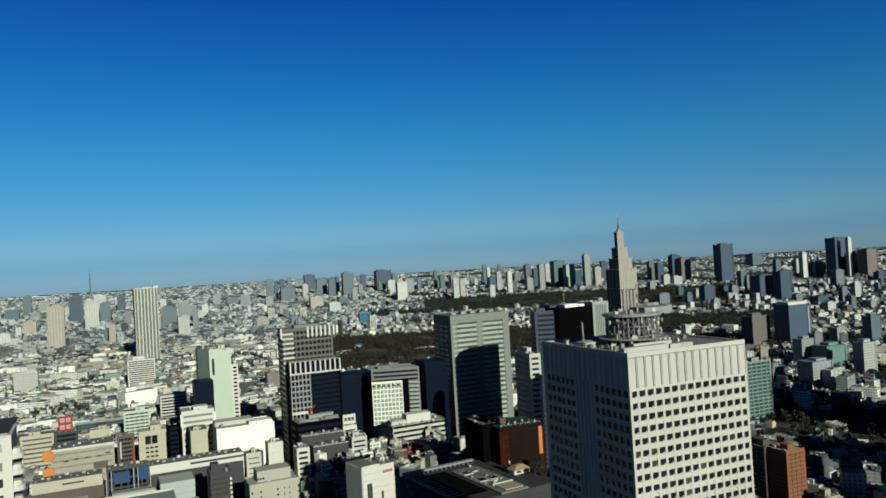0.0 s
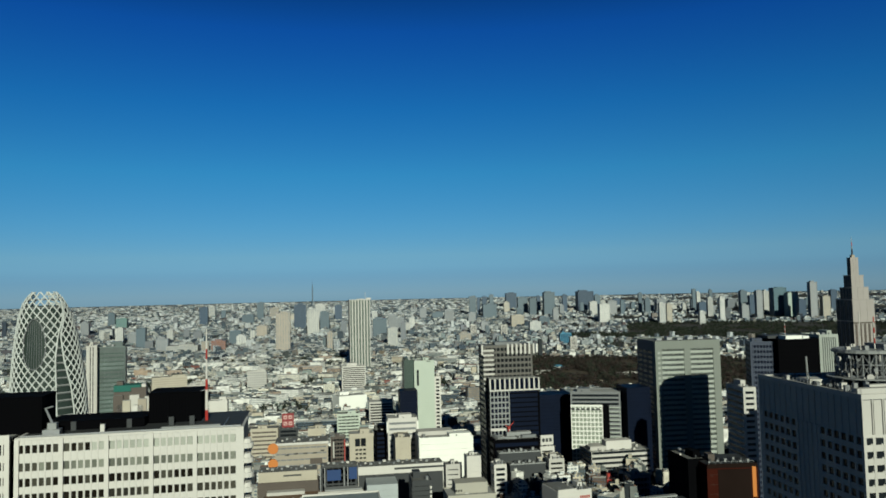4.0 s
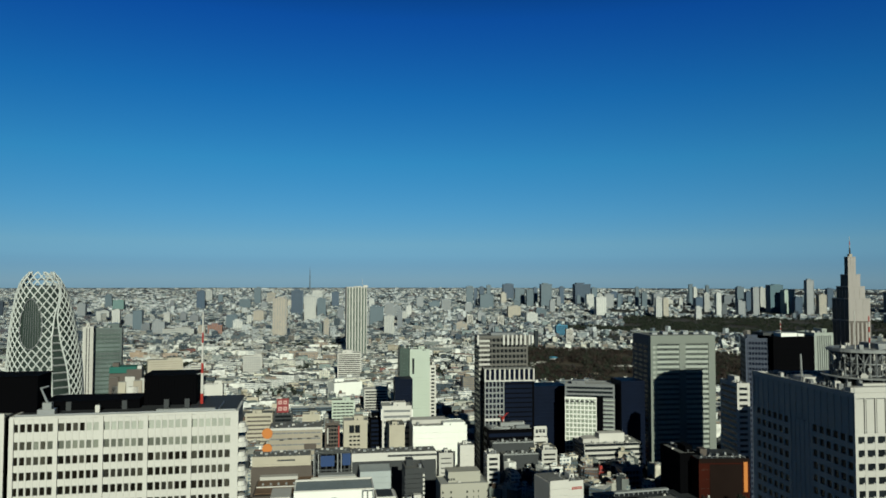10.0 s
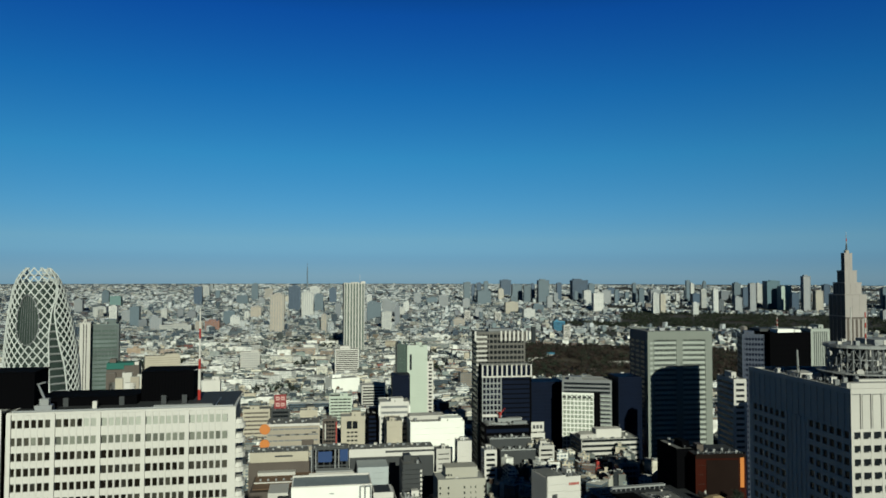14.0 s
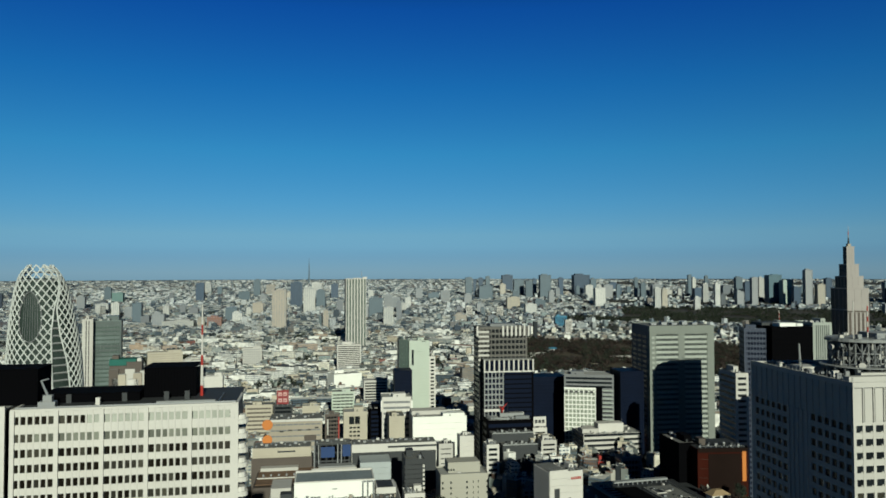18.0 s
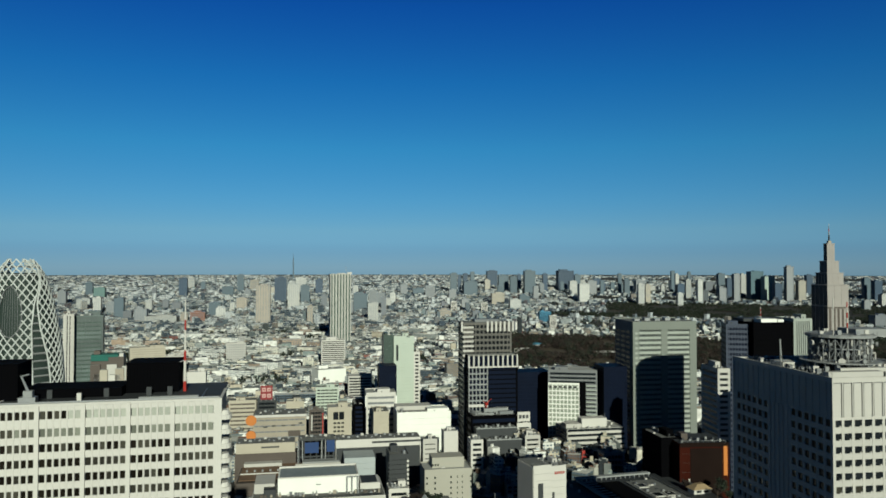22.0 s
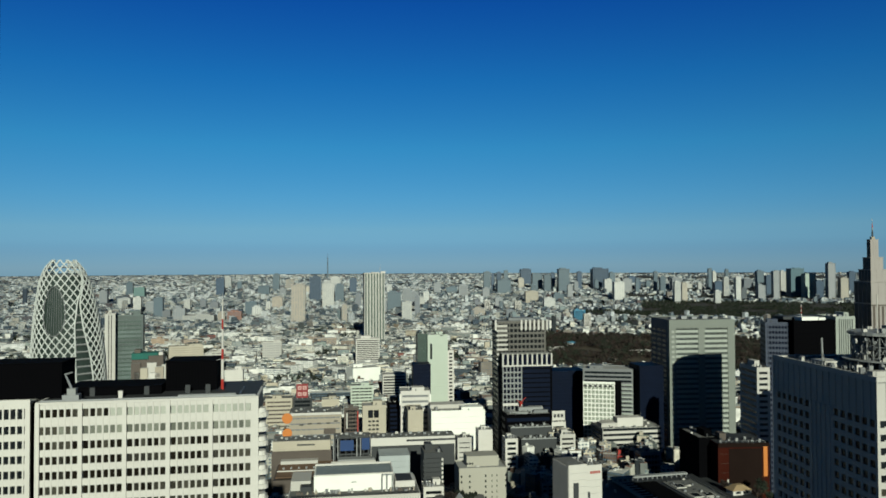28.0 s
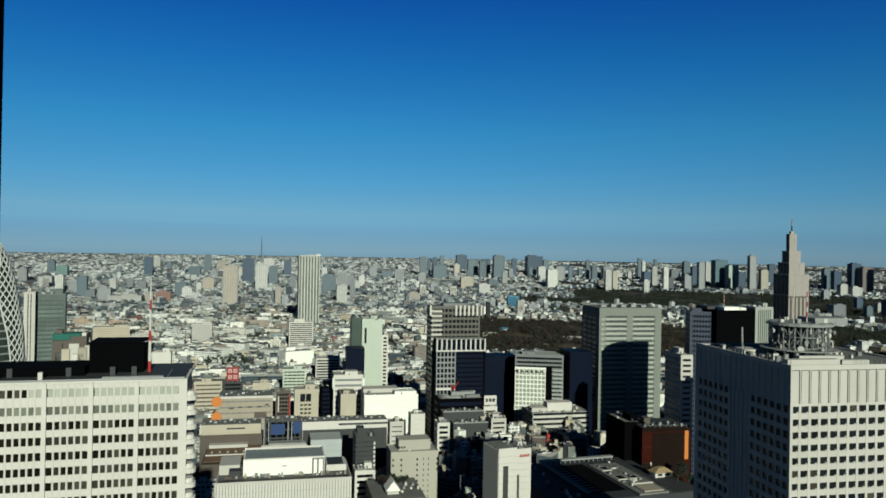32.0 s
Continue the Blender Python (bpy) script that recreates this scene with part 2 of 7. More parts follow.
def clear(x, y, hw, hd, turn=0):
    TAKEN.append((x, y, hw, hd, math.radians(turn)))


# ---- ground ----
g = Geo()
rings = [0, 60, 120, 200, 300, 420, 560, 720, 900, 1100, 1350, 1600, 1900, 2200] + list(range(2300, 4961, 95))
rays = 120
for r in rings:
    for i in range(rays):
        a = 2 * math.pi * i / rays
        g.v.append((r * math.sin(a), r * math.cos(a), ground_z(r)))
for j in range(len(rings) - 1):
    for i in range(rays):
        n2 = (i + 1) % rays
        g.f.append((j * rays + i, (j + 1) * rays + i, (j + 1) * rays + n2, j * rays + n2)[::-1])
        g.m.append(0)
ground = new("ground", g.mesh("ground", ASPHALT))
tagged(ground, "dark asphalt city ground reaching the hazy horizon", "ground", kind="structure")


# ---- large buildings ----
def roof_kit(th, w, d, h, seed, front=0.0, wall=None, rich=1.0):
    """Parapet, stair house, tanks and machines on a flat roof; front is the y of the front wall."""
    rnd = random.Random(seed)
    wall = wall or OFFWHITE
    g = Geo()
    t, e = 0.35, 1.0
    g.box(-w / 2, w / 2, front, front + t, h, h + e).box(-w / 2, w / 2, front + d - t, front + d, h, h + e)
    g.box(-w / 2, -w / 2 + t, front + t, front + d - t, h, h + e).box(w / 2 - t, w / 2, front + t, front + d - t, h, h + e)
    part("parapet", g, wall, th)
    part("roof", Geo().box(-w / 2 + t, w / 2 - t, front + t, front + d - t, h, h + 0.15), ROOFGREY if rnd.random() < 0.5 else ROOFPALE, th)
    pw, pd, ph = w * rnd.uniform(0.25, 0.45), d * rnd.uniform(0.3, 0.5), rnd.uniform(3, 5.5)
    px, py = rnd.uniform(-w / 2 + 1.5, w / 2 - pw - 1.5), front + rnd.uniform(1.5, max(1.6, d - pd - 1.5))
    stair = part("stair_house", Geo().box(px, px + pw, py, py + pd, h + 0.15, h + ph), wall, th)
    part("door", Geo().box(px + pw * 0.3, px + pw * 0.3 + 1.0, py - 0.06, py + 0.05, h + 0.2, h + 2.3), DARKGREY, stair)
    for i in range(int(rich * rnd.randint(2, 5))):
        aw, ad, ah = rnd.uniform(1.2, 3.5), rnd.uniform(1.2, 2.5), rnd.uniform(1.0, 2.4)
        ax, ay = rnd.uniform(-w / 2 + 1, w / 2 - aw - 1), front + rnd.uniform(1, max(1.1, d - ad - 1))
        if px - aw < ax < px + pw and py - ad < ay < py + pd:
            continue
        if rnd.random() < 0.3:
            ring = [(ax + aw / 2 * (1 + math.cos(k * math.pi / 5)), ay + aw / 2 * (1 + math.sin(k * math.pi / 5))) for k in range(10)]
            part("water_tank", Geo().prism(ring, h + 0.15, h + ah + 0.8), STEEL, th)
        else:
            part("air_conditioner", Geo().box(ax, ax + aw, ay, ay + ad, h + 0.15, h + ah), STEEL if rnd.random() < 0.6 else OFFWHITE, th)


def office(name, label, x, y, w, d, h, turn, wall, glass, floors, span=0.5, fins=0, fin=0.6, proud=0.35, base=0.0, kit=True, piers=True, side_fins=0, crown=0.0, z0=0.0):
    """A tower or block: a glass core, a spandrel ring at every storey, upright fins; (x, y) is the middle of the front's foot."""
    th = thing(name, label, "building", pose(x, y, z0, 0, 0, turn))
    clear(x - math.sin(radians(turn)) * d / 2, y + math.cos(radians(turn)) * d / 2, w / 2 + 3, d / 2 + 3, turn)
    part("core", Geo().box(-w / 2 + proud, w / 2 - proud, proud, d - proud, 0, h - 0.2), glass, th)
    top = h - crown
    step = (top - base) / floors
    if span:
        me = Geo().box(-w / 2, w / 2, 0, d, 0, step * span).mesh("spandrel", wall)
        for i in range(floors):
            part("spandrel", me, wall, th).location = (0, 0, base + step * (i + 1 - span))
    if crown:
        part("crown", Geo().box(-w / 2, w / 2, 0, d, top, h), wall, th)
    if base:
        part("base", Geo().box(-w / 2, w / 2, 0, d, 0, base), wall, th)
    if piers:
        me = Geo().box(-0.9, 0.9, -0.9, 0.9, base, h).mesh("pier", wall)
        for px in (-w / 2 + 0.85, w / 2 - 0.85):
            for py in (0.85, d - 0.85):
                part("pier", me, wall, th).location = (px, py, 0)
    if fins:
        me = Geo().box(-fin / 2, fin / 2, -0.25, proud + 0.05, base, top).mesh("fin", wall)
        for i in range(1, fins):
            part("fin", me, wall, th).location = (-w / 2 + w * i / fins, 0, 0)
    if side_fins:
        me = Geo().box(-0.25, proud + 0.05, -fin / 2, fin / 2, base, top).mesh("side_fin", wall)
        for sx in (-1, 1):
            for i in range(1, side_fins):
                o = part("side_fin", me, wall, th)
                o.location, o.rotation_euler = (sx * w / 2, d * i / side_fins, 0), (0, 0, 0 if sx < 0 else math.pi)
    if kit:
        roof_kit(th, w, d, h, hash_seed(x, y), wall=wall)
    return th


def hash_seed(x, y):
    return int(abs(x) * 31 + abs(y) * 17) % 9973



# ---- facades of distant towers: storeys and bays by the wall's own directions ----
def facade(name, colour, glass=(0.05, 0.07, 0.09), storey=4.0, bay=9.0):
    m = bpy.data.materials.new(name)
    m.use_nodes = True
    n, k = m.node_tree.nodes, m.node_tree.links
    b = n["Principled BSDF"]
    geo = n.new("ShaderNodeNewGeometry")
    cr, dt, sep = n.new("ShaderNodeVectorMath"), n.new("ShaderNodeVectorMath"), n.new("ShaderNodeSeparateXYZ")
    cr.operation, dt.operation = "CROSS_PRODUCT", "DOT_PRODUCT"
    k.new(geo.outputs["True Normal"], cr.inputs[0])
    cr.inputs[1].default_value = (0, 0, 1)
    k.new(cr.outputs[0], dt.inputs[0])
    k.new(geo.outputs["Position"], dt.inputs[1])
    k.new(geo.outputs["Position"], sep.inputs[0])
    info = n.new("ShaderNodeObjectInfo")
    rnd = info.outputs["Random"]
    fu = calc(n, k, "FRACT", calc(n, k, "DIVIDE", dt.outputs["Value"], calc(n, k, "MULTIPLY_ADD", rnd, 3.0, bay * 0.7)))
    fv = calc(n, k, "FRACT", calc(n, k, "DIVIDE", sep.outputs[2], storey))
    wu = calc(n, k, "LESS_THAN", fu, calc(n, k, "MULTIPLY_ADD", calc(n, k, "FRACT", calc(n, k, "MULTIPLY", rnd, 37.0)), 0.5, 0.35))
    wv = calc(n, k, "MULTIPLY", calc(n, k, "GREATER_THAN", fv, 0.3), calc(n, k, "LESS_THAN", fv, 0.8))
    win = calc(n, k, "MULTIPLY", wu, wv)
    noi = n.new("ShaderNodeTexNoise")
    noi.inputs["Scale"].default_value = 0.08
    k.new(geo.outputs["Position"], noi.inputs["Vector"])
    sc = n.new("ShaderNodeVectorMath")
    sc.operation = "SCALE"
    sc.inputs[0].default_value = [c * ALBEDO_SCALE for c in colour]
    k.new(calc(n, k, "MULTIPLY_ADD", noi.outputs["Fac"], 0.3, calc(n, k, "MULTIPLY_ADD", rnd, 0.3, 0.7)), sc.inputs["Scale"])
    mx = n.new("ShaderNodeMix")
    mx.data_type = "RGBA"
    k.new(calc(n, k, "MULTIPLY", win, 0.75), mx.inputs[0])
    k.new(sc.outputs[0], mx.inputs[6])
    mx.inputs[7].default_value = (*glass, 1)
    k.new(mx.outputs[2], b.inputs["Base Color"])
    k.new(calc(n, k, "MULTIPLY_ADD", win, -0.5, 0.8), b.inputs["Roughness"])
    return m


# blue grey that stands for shade on panel walls
SHADEBLUE = mat("shade_blue_panel", (0.058, 0.075, 0.12), 0.6, vary=0.1)
HOTELSTONE = mat("taupe_cream_tile", (0.54, 0.515, 0.44), 0.8, vary=0.06)
TOWERGLASS = mat("grey_green_curtain_glass", (0.125, 0.165, 0.16), 0.4, vary=0.35, spread=0.3)
# navy that stands for deep shade on walls and glazing
SHADENAVY = mat("shade_navy", (0.004, 0.009, 0.026), 0.5, vary=0.25, shine=0.03)
BLUEPAINT = mat("blue_paint", (0.06, 0.28, 0.45), 0.6, vary=0.1)
BRICKORANGE = mat("orange_brick_tile", (0.36, 0.125, 0.055), 0.7, vary=0.15)
# far tower colours: distance haze mixed into blue glass and grey
FARBLUE = facade("hazed_blue_glass_facade", (0.05, 0.092, 0.15), (0.018, 0.034, 0.06))
FARGREY = facade("hazed_grey_facade", (0.125, 0.175, 0.215), (0.03, 0.05, 0.065))
WINDOWED = {m.name: facade("windowed_" + m.name, c) for m, c in (
    (BROWN, (0.20, 0.15, 0.13)), (BEIGE, (0.50, 0.43, 0.35)), (OFFWHITE, (0.62, 0.61, 0.57)), (WHITE, (0.76, 0.75, 0.71)), (CREAM, (0.62, 0.55, 0.44)),
    (GREY, (0.34, 0.35, 0.36)), (MIDGREY, (0.22, 0.23, 0.25)), (DARKGREY, (0.08, 0.09, 0.10)), (BRICK, (0.36, 0.15, 0.09)), (PALEGREEN, (0.46, 0.56, 0.49)),
    (GREENGLASS, (0.16, 0.30, 0.27)), (BLUEGLASS, (0.09, 0.19, 0.23)))}


def far_tower(label, x, y, w, d, h, turn, z0, material):
    """A tower of the skyline: body, two proud end piers, roof edge and machine room."""
    m = WINDOWED[material.name] if material.name in WINDOWED else material
    th = thing("distant_tower", label, "building", pose(x, y, z0, 0, 0, turn), group="towers of the skyline")
    clear(x, y + d / 2, w / 2 + 2, d / 2 + 2, turn)
    body = part("body", Geo().box(-w / 2, w / 2, 0, d, -2, h), m, th)
    e = w * 0.03
    part("end_pier", Geo().box(-w / 2 - e, -w / 2 + e, -e, d * 0.2, -2, h + e), m, body)
    part("end_pier", Geo().box(w / 2 - e, w / 2 + e, -e, d * 0.2, -2, h + e), m, body)
    part("roof_edge", Geo().box(-w / 2 + e, w / 2 - e, -e * 0.5, d + e * 0.5, h - e, h + e * 0.6), m, th)
    k = (hash_seed(x, y) % 100) / 100
    part("machine_room", Geo().box(-w * (0.1 + 0.3 * k), w * (0.4 - 0.25 * k), d * 0.2, d * 0.75, h + e * 0.6, h + e + 2 + 4 * k), m, th)
    return th


# ---- white hotel tower with rows of small windows ----
def hotel():
    m = pose(-98.8, 172.8, 0, 0, 0, 10.4)
    th = thing("hotel_tower", "white tiled hotel tower with rows of small dark windows", "building", m)
    clear(-74, 190, 30, 14, 10.4)
    W, D, H = 50.0, 15.0, 170.0
    X0 = -1.6
    part("core", Geo().box(X0 + 0.5, W - 0.5, 0.5, D, 0, H - 1), GLASS, th)
    bays, per = 5, 6
    bw = (W - 1.4 - X0) / bays
    rows = [H - 2.7] + [H - 6.8 - 3.55 * i for i in range(46)]      # middle of each window row
    hw, hh = 0.62, 0.95
    # upright strips between the windows, then storey bands
    strip = Geo().prism([(-0.22, 0.55), (-0.22, 0.0), (-0.06, -0.08), (0.06, -0.08), (0.22, 0.0), (0.22, 0.55)], 0, H - 0.6).mesh("mullion_strip", WHITE)
    pier = Geo().box(-0.5, 0.5, -0.5, 0.6, 0, H - 0.3).mesh("pier", WHITE)
    pitch = (bw - 1.0) / per
    for b in range(bays + 1):
        part("pier", pier, WHITE, th).location = (X0 + max(b * bw, 0.5), 0, 0)
    for b in range(bays):
        for i in range(1, per):
            part("mullion_strip", strip, WHITE, th).location = (X0 + b * bw + 0.5 + i * pitch, 0, 0)
    part("end_pier", Geo().box(W - 1.4, W, -0.42, 0.6, 0, H - 0.3), WHITE, th)
    tops = [H - 0.6] + [r - hh for r in rows]
    for i, r in enumerate(rows):
        z1, z0 = tops[i], r + hh
        part("storey_band", Geo().box(X0 + 0.4, W - 0.4, 0.02, 0.6, z0, z1), WHITE, th)
    part("base_wall", Geo().box(X0 + 0.4, W - 0.4, 0.02, 0.6, 0, tops[-1]), WHITE, th)
    # panes of the upper rows one by one: curtains drawn in the top two rows
    pane = Geo().box(-hw + 0.02, hw - 0.02, 0.3, 0.5, -hh, hh)
    dark, half, pale = pane.mesh("window", ROOMGLASS), pane.mesh("window", CURTAIN), pane.mesh("window", SHEER)
    drawn = pane.mesh("window", DRAPE)
    rnd = random.Random(8)
    for ri in range(9):
        for b in range(bays):
            lived = rnd.choice((0.1, 0.25, 0.5, 0.85))      # share of half-drawn curtains in this bay
            for i in range(per):
                q = rnd.random()
                if ri == 0:
                    me = pale if b >= 2 or (b == 1 and i > 3) else (dark if q < 0.4 else half)
                elif ri == 1:
                    me = half if b == 0 and q < 0.7 else drawn
                else:
                    me = half if q < lived else dark
                part("window", me, GLASS, th).location = (X0 + b * bw + 0.5 + (i + 0.5) * pitch, 0, rows[ri])
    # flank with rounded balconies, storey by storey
    # flank wall made grey to stand for its shade
    part("flank_wall", Geo().box(W - 0.5, W - 0.1, 0.6, D, 0, H - 0.6), MIDGREY, th, "flank wall with shade put into its grey")
    ring = [(0, -0.3), (1.1, -0.3), (1.9, 0.1), (2.3, 0.8), (2.3, 2.2), (1.9, 2.9), (1.1, 3.3), (0, 3.3)]
    bal = Geo().prism(ring, 0, 1.15)
    bal.prism([(x * 0.8, 0.3 + y * 0.8) for x, y in ring], 1.15, 2.2, shrink=0.8)
    me = bal.mesh("balcony", WHITE)
    slab = Geo().box(0, 1.2, 3.6, D - 0.5, 0, 0.9).mesh("flank_slab", OFFWHITE)
    for i in range(34):
        part("balcony", me, WHITE, th).location = (W - 0.1, 0.2, H - 5.4 - 3.55 * i)
        part("flank_slab", slab, OFFWHITE, th).location = (W - 0.1, 0, H - 8.0 - 3.55 * i)
    # roof: dark walk with a pale rim
    g = Geo().box(X0, W, -0.2, 0.5, H - 0.6, H).box(X0, X0 + 0.6, 0.5, D, H - 0.6, H).box(W - 0.6, W, 0.5, D, H - 0.6, H)
    part("roof_rim", g, WHITE, th)
    part("roof", Geo().box(X0 + 0.6, W - 0.6, 0.5, D + 12, H - 0.6, H - 0.25), DARKGREY, th, "dark grey flat roof")
    part("gutter_rail", Geo().box(X0 + 0.7, W - 0.7, 0.9, 1.1, H - 0.25, H + 0.3), STEEL, th)
    part("gutter_rail", Geo().box(W - 5, W - 4.8, 1.2, 14, H - 0.25, H + 0.25), STEEL, th)
    part("walkway", Geo().box(30, W - 6, 4.0, 5.2, H - 0.25, H + 0.15), GREY, th)
    house2 = part("louvre_house", Geo().box(-16.0, 1.9, 7.0, 17, H - 0.25, H + 8.4), BLACK, th, "black louvred machine house")
    house = part("louvre_house", Geo().box(25.3, 38.2, 13.0, 24, H - 0.25, H + 7.2), BLACK, th, "black louvred machine house")
    screen = part("louvre_screen", Geo().box(2.1, 25.1, 9.0, 20, H - 0.25, H + 1.8), BLACK, th, "black louvred screen")
    part("louvre_cap", Geo().box(25.1, 38.4, 12.8, 24.2, H + 7.2, H + 7.45), BLACK, house)
    part("louvre_cap", Geo().box(-16.2, 2.1, 6.8, 17.2, H + 8.4, H + 8.65), BLACK, house2)
    part("louvre_cap", Geo().box(2.1, 25.1, 8.8, 20.2, H + 1.8, H + 2.0), BLACK, screen)
    for i in range(16):
        part("louvre", Geo().box(25.5 + i * 0.79, 25.62 + i * 0.79, 12.86, 13.0, H, H + 7.1), BLACK, house)
    part("vent_box", Geo().box(15.8, 16.8, 4.5, 5.4, H - 0.25, H + 1.5), WHITE, th, "small white vent box")
    for x in (8, 21, 31, 36):
        part("hatch", Geo().box(x, x + 1.2, 8.4, 8.9, H - 0.25, H + 1.9), DARKGREY, th)
    # window-cleaning crane
    cr = thing("roof_crane", "grey window cleaning crane parked on a roof", "crane", m @ pose(5.6, 3.0, H - 0.25))
    part("carriage", Geo().box(-2.0, 1.8, -1.0, 1.2, 0, 1.5), STEEL, cr)
    part("cabin", Geo().box(-1.0, 1.0, -0.7, 0.9, 1.5, 3.0), GREY, cr)
    part("boom", Geo().tube((0, 0, 2.6), (-1.6, -0.2, 6.6), 0.35, 0.22), STEEL, cr)
    part("jib", Geo().tube((-1.6, -0.2, 6.4), (0.2, -0.3, 6.9), 0.2), STEEL, cr)
    # red and white mast behind the machine house
    ma = thing("roof_mast", "slim red and white striped radio mast", "mast", m @ pose(39.5, 13.6, H - 0.25))
    for i in range(9):
        part("section", Geo().tube((0, 0, i * 2.65), (0, 0, (i + 1) * 2.65), 0.42 - 0.03 * i, 0.39 - 0.03 * i), RED if i % 3 == 0 else WHITE, ma)
    part("tip", Geo().tube((0, 0, 23.85), (0, 0, 25.6), 0.1, 0.05), STEEL, ma)
    part("bracket", Geo().tube((0, 0, 8.0), (-1.5, 0, 7.6), 0.12), STEEL, ma)

    w2 = thing("hotel_wing", "white tiled hotel wing set behind a dark joint", "building", m @ pose(-3.6, 2.2, 0))
    part("core", Geo().box(-44.5, -0.3, 0.5, 15, 0, H - 0.5), GLASS, w2)
    for r in [H - 2.7 + hh] + [x + hh for x in rows[1:]]:
        part("storey_band", Geo().box(-45, 0, 0.0, 0.6, r, r + (3.55 - 2 * hh if r < H - 5 else 2.2)), WHITE, w2)
    for i in range(1, 30):
        x = -i * 1.5
        wide = 0.2 if i % 6 else 0.95
        part("mullion_strip", Geo().box(x - wide, x + wide, -0.04, 0.58, 0, H - 0.6), WHITE, w2)
    part("pier", Geo().box(-1.1, 0.02, -0.06, 0.62, 0, H - 0.2), WHITE, w2)
    part("joint", Geo().box(0.1, 1.95, 3.0, 14, 0, H - 3), BLACK, w2, "dark recessed joint")
    part("roof", Geo().box(-45, 0, 0.6, 15, H - 0.5, H - 0.2), ROOFPALE, w2)
    clear(-140, 175, 26, 14, 10.4)


CURTAIN = mat("half_drawn_curtain_glass", (0.062, 0.058, 0.044), 0.3, vary=0.3, spread=0.5)
ROOMGLASS = mat("unlit_room_glass", (0.017, 0.014, 0.010), 0.3, vary=0.3, spread=0.35, shine=0.03)
DRAPE = mat("drawn_grey_curtain_glass", (0.23, 0.24, 0.20), 0.3, vary=0.2, spread=0.4)
SHEER = mat("sheer_curtain_glass", (0.55, 0.57, 0.50), 0.3, vary=0.1, spread=0.12)
hotel()


# ---- telecom tower with deep square windows ----
def telecom():
    m = pose(136, 241, 0, 0, 0, 7)
    th = thing("telecom_tower", "pale concrete tower with deep square windows and a ribbed crown", "building", m)
    W, D, H = 56.5, 61.5, 165.0
    clear(163, 275, 32, 36, 7)
    crown, pitch, storey = 13.6, 56.5 / 15, 4.4
    part("core", Geo().box(1.0, W - 1.0, 1.0, D - 1.0, 0, H - 1), GLASS, th)
    part("back_wall", Geo().box(0, W, D - 1.0, D, 0, H), OFFWHITE, th)
    part("flank_wall", Geo().box(W - 1.0, W, 0.9, D - 1.0, 0, H), OFFWHITE, th)
    hw, hh = 1.38, 1.24
    rows = [H - crown - 1.5 - storey * i for i in range(33)]
    front = Geo().box(-(pitch / 2 - hw), pitch / 2 - hw, 0, 0.9, 0, H - crown).mesh("pier", OFFWHITE)
    for i in range(16):
        o = part("pier", front, OFFWHITE, th)
        o.location = (min(max(i * pitch, pitch / 2 - hw), W - pitch / 2 + hw), 0, 0)
    z1 = H - crown
    for r in rows:
        part("storey_band", Geo().box(0.06, W - 0.06, 0.06, 0.9, r + hh, z1), OFFWHITE, th)
        z1 = r - hh
    part("base_wall", Geo().box(0.06, W - 0.06, 0.06, 0.9, 0, z1), OFFWHITE, th)
    # crown: recessed panels between thin ribs
    crown_wall = part("crown_wall", Geo().box(0.06, W - 0.06, 0.5, 1.0, H - crown, H), MIDGREY, th)
    part("crown_rim", Geo().box(0, W, 0, 0.6, H - 1.4, H + 0.3), OFFWHITE, th)
    part("crown_sill", Geo().box(0, W, 0, 0.6, H - crown, H - crown + 0.7), OFFWHITE, th)
    panel = Geo().box(-pitch / 2 + 0.5, pitch / 2 - 0.5, 0.12, 0.52, H - crown + 0.7, H - 1.7).mesh("crown_panel", OFFWHITE)
    rib = Geo().box(-0.2, 0.2, 0.0, 0.52, H - crown + 0.7, H - 1.4).mesh("crown_rib", OFFWHITE)
    for i in range(15):
        part("crown_panel", panel, OFFWHITE, crown_wall).location = ((i + 0.5) * pitch, 0, 0)
    for i in range(16):
        part("crown_rib", rib, OFFWHITE, crown_wall).location = (min(max(i * pitch, 0.2), W - 0.2), 0, 0)
    # pale block at each pane's lower right stands for the sunlit reveal
    pane = Geo().box(-hw + 0.03, hw - 0.03, 0.48, 0.96, -hh, hh).box(-hw + 0.03, hw - 0.03, 0.12, 0.5, -hh, -hh + 0.14, 1).box(0.75, hw - 0.05, 0.2, 0.5, -hh + 0.12, -hh + 0.55, 1)
    me = pane.mesh("window", GLASS, OFFWHITE)
    me2 = pane.mesh("window", CURTAIN, OFFWHITE)
    rnd = random.Random(3)
    for r in rows[:14]:
        for i in range(15):
            part("window", me2 if rnd.random() < 0.06 else me, GLASS, th).location = ((i + 0.5) * pitch, 0, r)
    # small vents between the lower window rows
    vent = Geo().box(-0.16, 0.16, -0.05, 0.1, -0.16, 0.16).mesh("vent", DARKGREY)
    for r in rows[8:12]:
        for i in range(15):
            part("vent", vent, DARKGREY, th).location = ((i + 0.5) * pitch + 0.7, 0, r - 2.2)
    # shaded flank: two groups of windows and a blind ribbed middle
    cols = [2.6 + 3.75 * i for i in range(6)] + [38.5 + 3.75 * i for i in range(6)]
    xs = sorted([c - hw for c in cols] + [c + hw for c in cols])
    edges = [0.9] + xs + [D - 1.0]
    for a, b in zip(edges[::2], edges[1::2]):
        part("flank_pier", Geo().box(0, 1.0, a, b, 0, H - crown), OFFWHITE, th)
    z1 = H - crown
    for r in rows:
        part("flank_band", Geo().box(0.06, 1.0, 0.95, D - 1.05, r + hh, z1), OFFWHITE, th)
